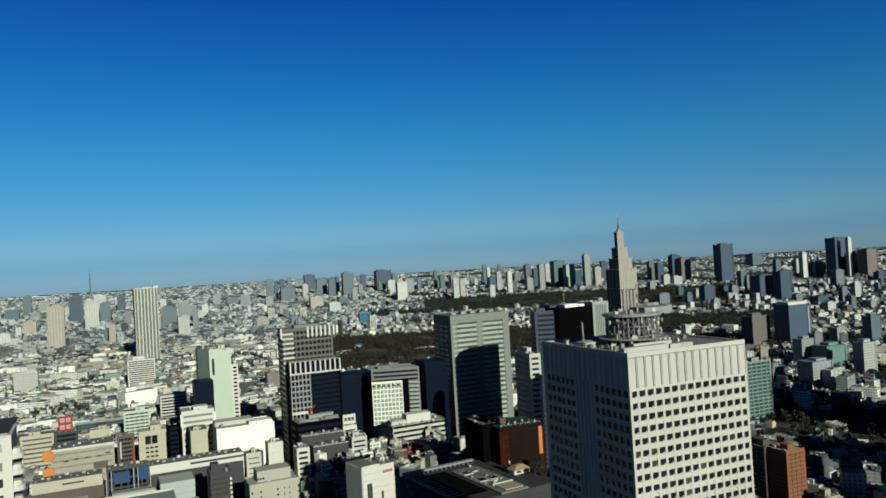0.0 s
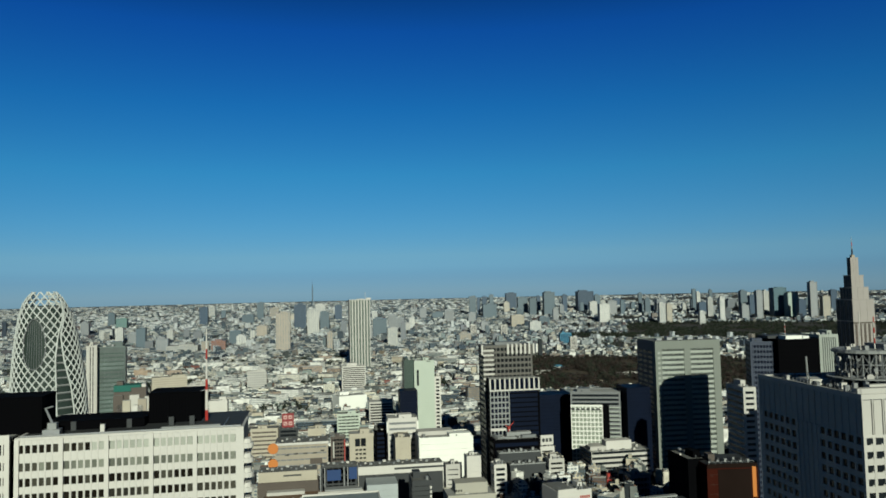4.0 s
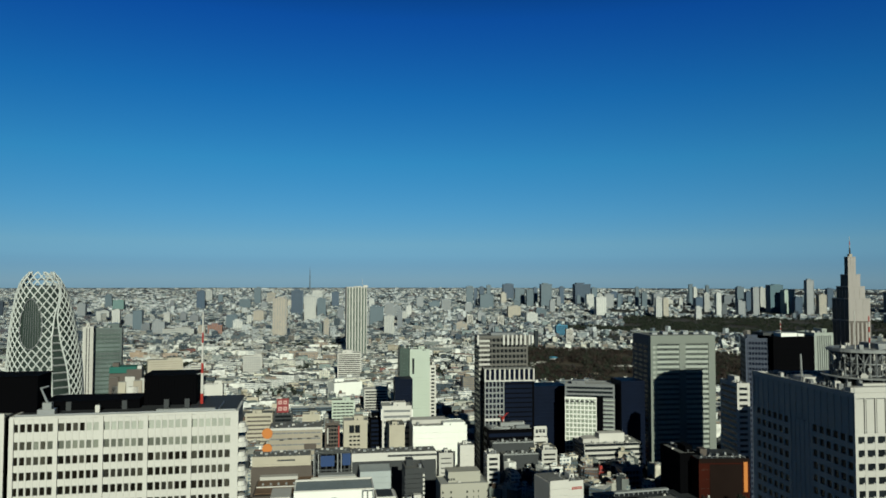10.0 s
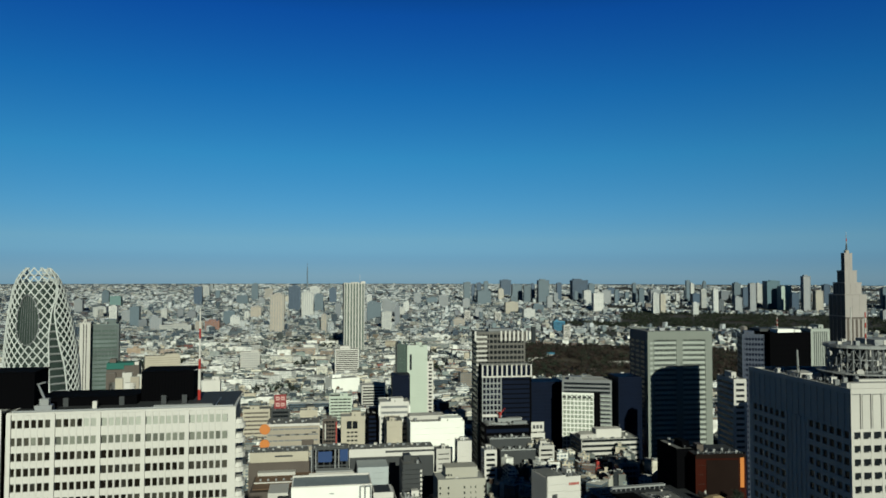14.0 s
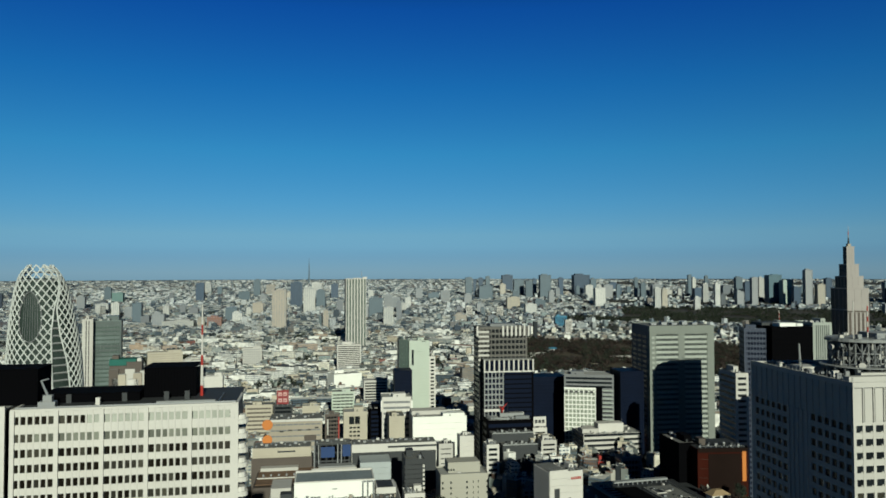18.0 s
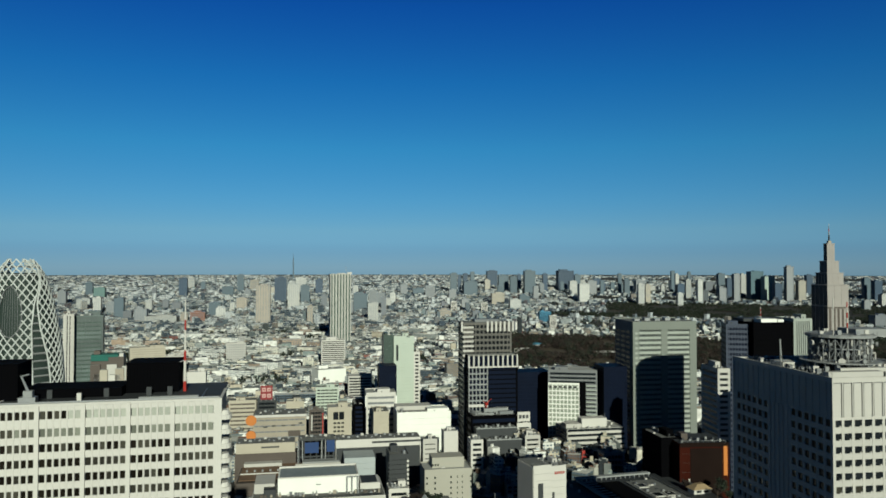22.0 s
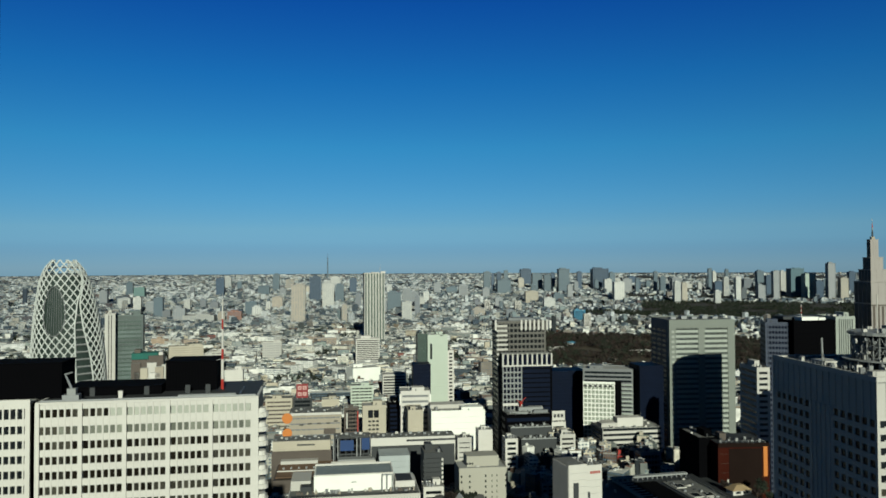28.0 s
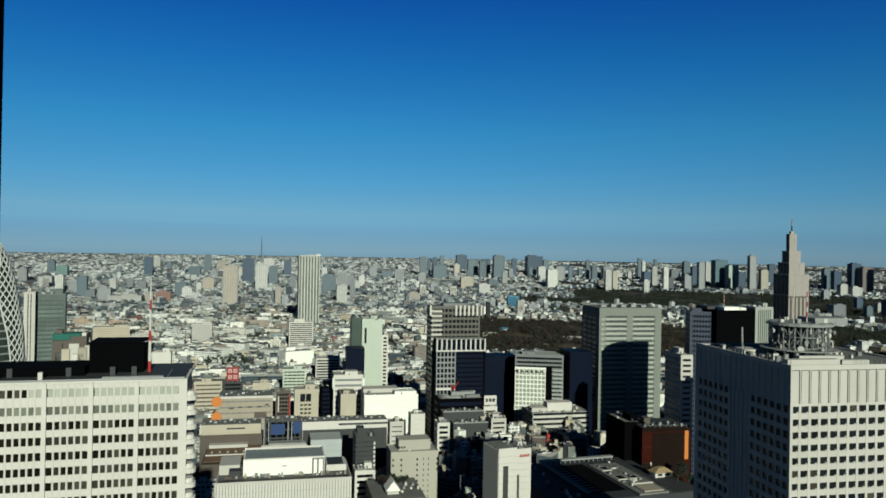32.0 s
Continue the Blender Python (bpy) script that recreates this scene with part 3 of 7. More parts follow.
        z1 = r - hh
    part("flank_base", Geo().box(0.06, 1.0, 0.95, D - 1.05, 0, z1), OFFWHITE, th)
    flank_crown = part("flank_crown", Geo().box(0.3, 1.0, 0.9, D - 1.0, H - crown, H), OFFWHITE, th)
    part("flank_rim", Geo().box(0, 0.6, 0.6, D, H - 1.4, H + 0.3), OFFWHITE, th)
    rb = Geo().box(0, 0.4, -0.25, 0.25, H - crown, H - 1.4).mesh("flank_rib", OFFWHITE)
    for i in range(1, 17):
        part("flank_rib", rb, OFFWHITE, flank_crown).location = (0, D * i / 17, 0)
    rb = Geo().box(-0.35, 0.1, -0.3, 0.3, 0, H - crown).mesh("middle_rib", OFFWHITE)
    for i in range(5):
        part("middle_rib", rb, OFFWHITE, th).location = (0, 24.6 + 2.7 * i, 0)
    side = Geo().box(0.5, 0.99, -hw + 0.03, hw - 0.03, -hh, hh).mesh("flank_window", GLASS)
    for r in rows[:9]:
        for c in cols:
            part("flank_window", side, GLASS, th).location = (0, c, r)
    part("roof", Geo().box(1.0, W - 1.0, 1.0, D - 1.0, H - 1, H - 0.6), ROOFGREY, th)
    # long pale housings by the front edge, cable trays and machines
    for x0, x1, y0, y1, h in ((0.5, 21, 2.4, 5.5, 2.4), (8, 26, 6.5, 8.5, 3.0), (22, 33, 2.6, 5.0, 2.0), (2, 10, 30, 38, 2.2)):
        part("housing", Geo().box(x0, x1, y0, y1, H - 0.6, H - 0.6 + h), OFFWHITE, th, "long pale machine housing")
    rnd = random.Random(12)
    for i in range(60):
        x, y = rnd.uniform(2, W - 4), rnd.uniform(9, D - 4)
        if 8 < x < 38 and 16 < y < 42 or x > 20 and y < 16:
            continue
        a, b, c = rnd.uniform(0.7, 2.6), rnd.uniform(0.7, 2.2), rnd.uniform(0.6, 2.4)
        part("machine", Geo().box(x, x + a, y, y + b, H - 0.6, H - 0.6 + c), rnd.choice((STEEL, MIDGREY, DARKGREY, OFFWHITE)), th)
    for i in range(26):
        y = 1.8 + i * 2.2
        part("rail_post", Geo().box(1.3, 1.42, y, y + 0.12, H - 0.6, H + 1.6), STEEL, th)
    part("rail", Geo().box(1.3, 1.42, 1.8, 58, H + 1.5, H + 1.6), STEEL, th)
    for i in range(14):
        x = 27 + i * 2.0
        part("rail_post", Geo().box(x, x + 0.12, 1.6, 1.72, H - 0.6, H + 1.9), STEEL, th)
    # round steel antenna deck
    de = thing("antenna_deck", "round steel lattice deck for antennas under a flat roof", "antenna", m @ pose(21.0, 24.0, H - 0.6))
    R = 11.8
    ringf = lambda r, n=20: [(r * math.cos(2 * math.pi * i / n), r * math.sin(2 * math.pi * i / n)) for i in range(n)]
    deck_roof = part("deck_roof", Geo().prism(ringf(R), 12.4, 13.2).prism(ringf(R * 0.94), 13.2, 13.5), GREY, de, "flat grey round roof")
    part("deck_screen", Geo().box(2.0, R + 4, -6, 4, 12.6, 15.3), GREY, de)
    part("inner_drum", Geo().prism(ringf(7.0), 0, 12.4), DARKGREY, de, "dark inner drum")
    for z in (0.6, 4.4, 8.4):
        g = Geo()
        pr = ringf(R * 0.86)
        for i in range(20):
            g.tube((*pr[i], z), (*pr[(i + 1) % 20], z), 0.2, n=5)
        part("ring_beam", g, STEEL, de)["kind"] = "stuff"
    for i in range(32):
        a, b = ringf(R * 0.88, 32)[i], ringf(R * 0.88, 32)[(i + 1) % 32]
        part("post", Geo().tube((*a, 0), (*a, 12.4), 0.2, n=5), MIDGREY if i % 2 else GREY, de)
        g = Geo()
        for z in (0.6, 4.4, 8.4):
            p, q = (a, b) if (i + int(z)) % 2 else (b, a)
            g.tube((*p, z), (*q, z + 3.9), 0.12, n=4)
        part("brace", g, MIDGREY, de)
    for i in range(26):
        a, b = ringf(R * 0.68, 26)[i], ringf(R * 0.68, 26)[(i + 1) % 26]
        part("inner_post", Geo().tube((*a, 0), (*a, 12.4), 0.24, n=5), MIDGREY if i % 3 else OFFWHITE, de)
        part("inner_brace", Geo().tube((*a, 1 + 3 * (i % 3)), (*b, 5 + 3 * (i % 3)), 0.16, n=5), GREY, de)
        part("cable_tray", Geo().tube((*ringf(R * 0.86, 26)[i], 3.8 * (i % 3)), (*a, 3.8 * (i % 3) + 2), 0.2, n=5), STEEL, de)
    mid = random.Random(9)
    for i in range(70):
        w, k, z = mid.uniform(0, 6.28), R * mid.uniform(0.6, 0.95), mid.uniform(0.4, 11.0)
        x, y, a, h = k * math.cos(w), k * math.sin(w), mid.uniform(0.3, 0.8), mid.uniform(0.6, 2.0)
        part("equipment_box", Geo().box(x - a, x + a, y - 0.4, y + 0.4, z, z + h), mid.choice((GREY, MIDGREY, DARKGREY, OFFWHITE, STEEL)), de)
    rnd = random.Random(44)
    for i in range(34):
        w = -3.6 + i * 0.16
        k = R * rnd.uniform(0.88, 1.0)
        c = Vector((k * math.cos(w), k * math.sin(w), 1.6 + 2.7 * (i % 4) + rnd.uniform(-0.5, 0.5)))
        out = Vector((math.cos(w), math.sin(w), 0))
        s = rnd.uniform(0.5, 1.25)
        if i % 3 == 2:
            part("panel_antenna", Geo().tube(c, c + Vector((0, 0, 2.2)), 0.28, n=4), WHITE, de, "slim white panel antenna")
        else:
            part("dish", Geo().tube(c, c + out * 0.8, s * 0.85, s, 12), (OFFWHITE, GREY, MIDGREY)[i % 3], de, "pale drum dish")
    for i in range(14):
        w = -3.4 + i * 0.38
        x, y = R * 1.02 * math.cos(w), R * 1.02 * math.sin(w)
        part("rail_post", Geo().tube((x, y, 13.2), (x, y, 14.6), 0.09, n=5), STEEL, deck_roof)
        if i % 2:
            part("roof_box", Geo().box(x * 0.7 - 0.8, x * 0.7 + 0.8, y * 0.7 - 0.6, y * 0.7 + 0.6, 13.5, 14.2 + 0.3 * (i % 4)), (GREY, OFFWHITE, STEEL)[i % 3], deck_roof)
    # a wider lower gallery ring with cabinets
    for i in range(22):
        w = 2 * math.pi * i / 22
        x, y = 13.4 * math.cos(w), 13.4 * math.sin(w)
        part("gallery_post", Geo().tube((x, y, 0), (x, y, 3.4), 0.16, n=5), STEEL, de)
        part("cabinet", Geo().box(x * 0.93 - 0.7, x * 0.93 + 0.7, y * 0.93 - 0.6, y * 0.93 + 0.6, 0, 1.3 + 0.9 * ((i * 7) % 3)), (OFFWHITE, GREY, STEEL, MIDGREY)[i % 4], de)
    part("gallery", Geo().prism(ringf(13.8), 3.4, 3.7), GREY, de)
    for name, label, lx, ly, h, stripes in (("lattice_mast", "red and white striped mast on a roof deck", 1.2, -2.5, 11.5, True), ("thin_mast", "thin pale mast on a roof deck", -7.0, -6.0, 13.5, False)):
        ma = thing(name, label, "mast", m @ pose(21.0 + lx, 24.0 + ly, H + 12.9))
        for i in range(6):
            part("section", Geo().tube((0, 0, h * i / 6), (0, 0, h * (i + 1) / 6), 0.22 if stripes else 0.2, n=6), (RED if i % 2 else WHITE) if stripes else OFFWHITE, ma)
    cr = thing("roof_crane", "grey window cleaning crane with an upright boom", "crane", m @ pose(3.2, 33.0, H - 0.6))
    part("carriage", Geo().box(-1.5, 1.5, -2, 2, 0, 2.2), STEEL, cr)
    part("boom", Geo().tube((0, 0, 2.2), (-0.5, -0.3, 10.5), 0.42, 0.32, 6), GREY, cr)
    part("strut", Geo().tube((0, -1.5, 2.0), (-2.0, -3, 5.0), 0.22, 0.15, 6), STEEL, cr)


telecom()


# ---- egg-shaped tower wrapped in a white diagonal lattice ----
RIBWHITE = mat("white_coated_steel", (0.77, 0.80, 0.77), 0.6, vary=0.08)
EGGGLASS = mat("dark_egg_glass", (0.045, 0.065, 0.058), 0.6, vary=0.2, shine=0.06)


def cocoon():
    cx, cy = -219.5, 409.0
    base = Vector((cx, cy, 0))
    th = thing("lattice_tower", "egg-shaped glass tower wrapped in a white diagonal lattice", "building", Matrix.Translation(base))
    clear(cx, cy, 24, 24)
    toward = Vector((-cx, -cy, 0)).normalized()
    right = Vector((-toward.y, toward.x, 0))
    prof = [(0, 15.5), (40, 18.6), (80, 20.4), (115, 20.6), (142, 19.5), (154.6, 18.7), (170, 17.1), (182.8, 15.3), (194.5, 12.8), (199.8, 10.8), (203.2, 8.8), (206.2, 6.0)]
    zs, rs = [p[0] for p in prof], [p[1] for p in prof]
    lean_z, lean_d = [120, 155, 183, 200, 208], [0, 0, 1.2, 2.4, 2.6]

    def rad(z):
        return float(np.interp(z, zs, rs))

    def at(phi, z, off=0.0):
        r = rad(z) + off
        return right * (r * math.sin(phi) - float(np.interp(z, lean_z, lean_d))) + toward * (r * math.cos(phi)) + Vector((0, 0, z))

    g, n = Geo(), 48
    levels = list(range(0, 200, 5)) + [199]
    for z in levels:
        for i in range(n):
            g.v.append(tuple(at(2 * math.pi * i / n, z, -0.9)))
    for j in range(len(levels) - 1):
        for i in range(n):
            k = (i + 1) % n
            g.f.append((j * n + i, j * n + k, (j + 1) * n + k, (j + 1) * n + i))
            g.m.append(0)
    g.f.append(tuple((len(levels) - 1) * n + i for i in range(n)))
    g.m.append(0)
    shell_glass = part("glass_body", g, EGGGLASS, th, "dark green glass shell")

    seam_z = [100, 142, 153, 170, 183, 199, 205, 208]
    left_edge = lambda z: float(np.interp(z, seam_z, [0.26, 0.2, 0.18, 0.21, 0.36, 0.88, 1.0, 1.05]))
    right_edge = lambda z: float(np.interp(z, seam_z, [0.72, 0.68, 0.62, 0.47, 0.45, 0.93, 1.04, 1.1]))

    def oval(phi, z):
        return ((phi + 0.41) / 0.37) ** 2 + ((z - 178.5) / 13.4) ** 2 < 1

    # two curved shells of even diamonds that meet at the seam
    wide, tall, dz = 4.0, 5.2, 1.3
    for s in (1, -1):
        for i in range(-29, 30):
            run, z, strips = Geo(), 96.0, []
            while z < 205.8:
                p0 = (i * wide + s * (z - 152) * wide / tall) / rad(z)
                p1 = (i * wide + s * (z + dz - 152) * wide / tall) / rad(z + dz)
                m, zm = (p0 + p1) / 2, z + dz / 2
                shell = -2.7 < m < left_edge(zm) or right_edge(zm) < m < 3.0
                if shell and not oval(m, zm) and abs(m) < 3.1:
                    run.tube(at(p0, z), at(p1, min(z + dz, 206.8)), 0.37, n=4)
                elif run.v:
                    strips.append(run)
                    run = Geo()
                z += dz
            for q in strips + ([run] if run.v else []):
                part("lattice_rib", q, RIBWHITE, th, "white diagonal rib")
    for edge in (left_edge, right_edge):
        g = Geo()
        for j in range(40):
            z0, z1 = 100 + 2.63 * j, 100 + 2.63 * (j + 1)
            g.tube(at(edge(z0), z0), at(edge(z1), z1), 0.42, n=5)
        part("seam_rib", g, RIBWHITE, th)
    g = Geo()
    for i in range(24):
        a, b = 2 * math.pi * i / 24, 2 * math.pi * (i + 1) / 24
        g.tube(at(-0.41 + 0.37 * math.cos(a), 178.5 + 13.4 * math.sin(a), 0.05), at(-0.41 + 0.37 * math.cos(b), 178.5 + 13.4 * math.sin(b), 0.05), 0.28, n=5)
    part("oval_frame", g, MIDGREY, shell_glass)
    for k in range(-3, 4):
        ph = -0.41 + 0.08 * k
        h = 13.4 * math.sqrt(max(0.05, 1 - (0.08 * k / 0.37) ** 2)) - 0.6
        g = Geo()
        for j in range(6):
            g.tube(at(ph, 178.5 - h + 2 * h * j / 6, -0.7), at(ph, 178.5 - h + 2 * h * (j + 1) / 6, -0.7), 0.1, n=4)
        part("oval_mullion", g, MIDGREY, shell_glass)
    for j in range(20):
        z = 100 + 4 * j
        a, b = left_edge(z), right_edge(z)
        if b - a > 0.06:
            part("seam_transom", Geo().tube(at(a, z, -0.3), at(b, z, -0.3), 0.5, n=4), GREY, th)
    for z in (198.0, 202.4):
        g = Geo()
        for i in range(36):
            g.tube(at(2 * math.pi * i / 36, z, -0.4), at(2 * math.pi * (i + 1) / 36, z, -0.4), 0.4, n=4)
        part("ring_beam", g, MIDGREY, th)


cocoon()


# ---- grey slab tower with a broad frame ----
FRAMESTONE = mat("grey_green_stone", (0.27, 0.295, 0.265), 0.8, vary=0.08)
LOUVRE = mat("pale_green_grey_metal", (0.46, 0.50, 0.45), 0.6, vary=0.08)


def frame_tower():
    m = pose(228.2, 794.4, 0, 0, 0, 7)
    th = thing("frame_tower", "grey slab tower with a broad stone frame and louvred bands", "building", m)
    W, D, H = 74.0, 50.0, 143.0
    clear(256, 822, 40, 30, 7)
    part("core", Geo().box(0.8, W - 0.8, 2.0, D, 0, H - 0.5), BLUEGLASS, th)
    left_side = part("frame_side", Geo().box(0, 7.4, 0, 5, 0, H), FRAMESTONE, th)
    right_side = part("frame_side", Geo().box(W - 7.9, W, 0, 5, 0, H), FRAMESTONE, th)
    part("frame_top", Geo().box(7.4, W - 7.9, 0, 5, H - 8.9, H), FRAMESTONE, th)
    part("middle_pier", Geo().box(32.8, 40.1, 0.1, 4, 0, H - 8.9), FRAMESTONE, th)
    # left flank coloured dark blue grey to stand for its shade
    part("flank_wall", Geo().box(-0.1, 0.8, 5, D, 0, H), SHADEBLUE, th, "flank wall with shade put into its blue grey")
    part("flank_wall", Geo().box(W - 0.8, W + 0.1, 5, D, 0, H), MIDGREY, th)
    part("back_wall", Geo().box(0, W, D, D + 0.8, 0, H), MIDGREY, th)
    # each band: a pale spandrel with two thin louvre blades above it
    for x0, x1 in ((7.4, 32.8), (40.1, W - 7.9)):
        band = Geo().box(x0, x1, 0.6, 2.0, 0, 2.9).mesh("louvre_band", LOUVRE)
        blade = Geo().box(x0, x1, 0.5, 1.2, 0, 0.3).mesh("louvre_blade", FRAMESTONE)
        for i in range(25):
            z = H - 14 - 5.4 * i
            part("louvre_band", band, LOUVRE, th).location = (0, 0, z)
            part("louvre_blade", blade, FRAMESTONE, th).location = (0, 0, z + 3.7)
            part("louvre_blade", blade, FRAMESTONE, th).location = (0, 0, z + 4.5)
    for i in range(25):
        z = H - 14 - 5.4 * i
        part("balcony", Geo().box(2.4, 5.4, -0.5, 0.2, z, z + 2.4), LOUVRE, left_side)
        part("frame_joint", Geo().box(W - 7.6, W - 0.3, -0.08, 0.1, z, z + 0.25), MIDGREY, right_side)
    for i in range(3):
        for j in range(25):
            part("flank_window", Geo().box(-0.16, 0.1, 9 + i * 14, 19 + i * 14, H - 14 - 5.4 * j, H - 11.2 - 5.4 * j), GLASS, th)
    part("roof", Geo().box(0.9, W - 0.9, 5, D, H - 0.5, H - 0.1), ROOFGREY, th)
    part("parapet", Geo().box(0, W, D - 0.6, D, H, H + 1), FRAMESTONE, th)
    for i in range(5):
        part("roof_machine", Geo().box(8 + 12 * i, 14 + 12 * i, 14, 22, H - 0.1, H + 2.0 + (i % 2)), STEEL, th)


frame_tower()


PINKSTONE = mat("pinkish_stone", (0.46, 0.42, 0.395), 0.8, vary=0.08)


# ---- tall stepped stone tower with a spire ----
def stepped():
    m = pose(571, 1021, 0, 0, 0, 7)
    th = thing("stepped_tower", "tall stepped stone tower with a slim spire", "building", m)
    clear(585, 1040, 24, 24, 7)
    W, D = 32.8, 35.5
    tiers = [(W, D, 0, 148), (W, D, 148, 178), (25.3, 25.7, 178, 195), (18.6, 16.5, 195, 212), (12.0, 7.7, 212, 237)]
    for w, d, z0, z1 in tiers:
        x0, y0 = (W - w) / 2, (D - d) / 2
        low = z0 == 0
        tier = part("tier", Geo().box(x0, x0 + w, y0, y0 + d, z0, z1), PINKSTONE, th)
        part("cornice", Geo().box(x0 - 0.3, x0 + w + 0.3, y0 - 0.3, y0 + d + 0.3, z1 - 1.0, z1 + 0.2), PINKSTONE, th)
        if low:
            for i in range(5):
                a = x0 + w * (i + 0.3) / 5
                part("window_strip", Geo().box(a, a + w * 0.11, y0 - 0.12, y0 + 0.1, 1, z1 - 4), BROWN, tier)
            part("dark_band", Geo().box(x0 - 0.1, x0 + w + 0.1, y0 - 0.35, y0 + 0.1, z1 - 3.6, z1 - 1.6), BROWN, tier, "dark band under the upper tiers")
        else:
            for i in range(2):
                a = x0 + w * (0.33 + 0.33 * i)
                part("joint", Geo().box(a, a + 0.15, y0 - 0.08, y0 + 0.1, z0, z1 - 1), BROWN, tier)
        # dark strips nearly cover the stone flank to stand for its shade
        for i in range(4):
            part("flank_strip", Geo().box(x0 - 0.12, x0 + 0.1, y0 + d * (i + 0.06) / 4, y0 + d * (i + 0.94) / 4, z0 + 0.6, z1 - 1.2), BLUEGLASS, tier, "dark strip standing for the flank's shade")
    cx, cy = W / 2, D / 2
    part("crown", Geo().box(cx - 2.4, cx + 2.4, cy - 2.0, cy + 2.0, 237, 241), BEIGE, th)
    for i in range(6):
        part("spire_section", Geo().tube((cx, cy, 241 + 4.4 * i), (cx, cy, 245.4 + 4.4 * i), 1.3 - 0.2 * i, 1.1 - 0.2 * i, 8), (DARKGREY, DARKGREY, GREY, RED, GREY, OFFWHITE)[i], th)


stepped()


FINSTONE = mat("grey_brown_tile", (0.16, 0.15, 0.135), 0.7, vary=0.15)


# ---- brown tower with white fins over a lower front block ----
def finned():
    th = office("finned_tower", "brown grey tower with white fins along its top", 66.0, 756.0, 50.5, 30, 145.0, 8, FINSTONE, GLASS, 26, 0.4, fins=12, fin=0.9, kit=False)
    for i in range(13):
        if i > 5 or i == 0:
            part("crown_fin", Geo().box(-27.2 + 4.5 * i - 0.9, -27.2 + 4.5 * i + 0.9, -0.9, 1.5, 136, 146.5), WHITE, th, "white crown fin")
    part("end_band", Geo().box(-26, -18, -0.5, 0.2, 100, 101), WHITE, th)
    for i in range(9):
        part("end_band", Geo().box(-26.4, -15, -0.55, 0.2, 101 + 4.8 * i, 103 + 4.8 * i), OFFWHITE, th)
    part("roof", Geo().box(-26.8, 26.8, 0.4, 29.6, 145, 145.3), ROOFGREY, th)
    part("machine_room", Geo().box(-12, 14, 8, 22, 145.3, 148), MIDGREY, th)
    # right part of this front set black and navy for a cast shadow
    t2 = office("fin_front_block", "lower front block with tall white fins and a shadow coloured into its dark end", 70, 740, 51, 15, 113, 8, BLACK, SHADENAVY, 24, 0.2, kit=False)
    for i in range(11):
        part("crown_fin", Geo().box(-25 + 5 * i - 0.7, -25 + 5 * i + 0.7, -1.2, 1.2, 101, 113.6), WHITE, t2, "white crown fin")
    for i in range(10):
        part("crown_sill", Geo().box(-24.2 + 5 * i, -20.8 + 5 * i, -0.9, 0.4, 101, 102.4), WHITE, t2)
    for i in range(6):
        part("lattice_post", Geo().box(-25.5 + 3.8 * i, -24.5 + 3.8 * i, -0.9, 0.2, 0, 101), GREY, t2, "pale lattice post")
    for i in range(17):
        part("lattice_bar", Geo().box(-25.4, -6.2, -0.7, 0.2, 8 + 5.4 * i, 9.5 + 5.4 * i), GREY, t2, "pale lattice bar")
    part("roof", Geo().box(-25, 25, 0.4, 14.6, 113, 113.3), ROOFPALE, t2)
    part("mid_band", Geo().box(-25.5, -6.0, -1.0, 0.3, 62, 64.5), WHITE, t2)


finned()


# ---- far slender broadcast tower ----
def broadcast():
    th = thing("broadcast_tower", "very tall slim grey broadcast tower at the horizon", "tower", pose(-827, 4650, 137.6))
    for i, (z0, z1, r0, r1) in enumerate(((0, 45, 8, 5.0), (45, 92, 5.0, 4.2), (92, 96, 6.5, 6.5), (96, 118, 4.0, 3.6), (118, 121, 5.0, 5.0), (121, 152, 1.8, 1.0))):
        part("section", Geo().tube((0, 0, z0), (0, 0, z1), r0 * 0.7, r1 * 0.7, 10), FARGREY, th)


broadcast()


# ---- towers of the skyline and blocks near and far ----
far_tower("dark blue slim office tower far off", -1153, 3531, 36.3, 25.4, 87.2, 7, 63.3, FARBLUE)
far_tower("beige residential tower with even storeys", -547, 2503, 45.6, 31.9, 133.0, 7, 7.4, BEIGE)
far_tower("blue grey glass office tower", -652, 3344, 50.3, 35.2, 110.8, 7, 45.0, FARBLUE)
far_tower("pale grey office tower", -544, 3069, 46.2, 32.3, 103.9, 7, 29.7, OFFWHITE)
far_tower("grey office tower far off", -535, 3306, 36.9, 25.8, 79.0, 7, 41.7, FARGREY)
far_tower("dark glass tower near the horizon", -538, 3767, 34.7, 24.3, 72.5, 7, 68.8, FARBLUE)
far_tower("slim grey tower near the horizon", -961, 3859, 32.6, 22.8, 83.3, 7, 80.3, FARGREY)
far_tower("wide grey block near the horizon", -964, 3622, 51.6, 36.1, 42.0, 7, 65.4, FARGREY)
far_tower("wide grey apartment slab", -256, 2954, 52.7, 36.9, 74.9, 7, 22.6, FARGREY)
far_tower("grey apartment block far off", -209, 3022, 34.1, 23.8, 81.3, 7, 25.5, GREY)
far_tower("dark grey slim apartment tower", -151, 2750, 18.3, 12.8, 76.0, 7, 13.9, MIDGREY)
far_tower("teal glass tower near the horizon", -1490, 3397, 45.3, 31.7, 44.8, 7, 63.2, GREENGLASS)
far_tower("low dark block far off", -1459, 3151, 45.8, 32.1, 26.9, 7, 49.0, DARKGREY)
far_tower("dark cube office far off", -1014, 2641, 26.9, 18.9, 34.7, 7, 17.0, DARKGREY)
far_tower("orange brown brick block", -773, 2520, 45.4, 31.8, 39.1, 7, 9.9, BRICK)
far_tower("long white low building", -891, 2500, 99.1, 69.4, 24.1, 7, 10.8, OFFWHITE)
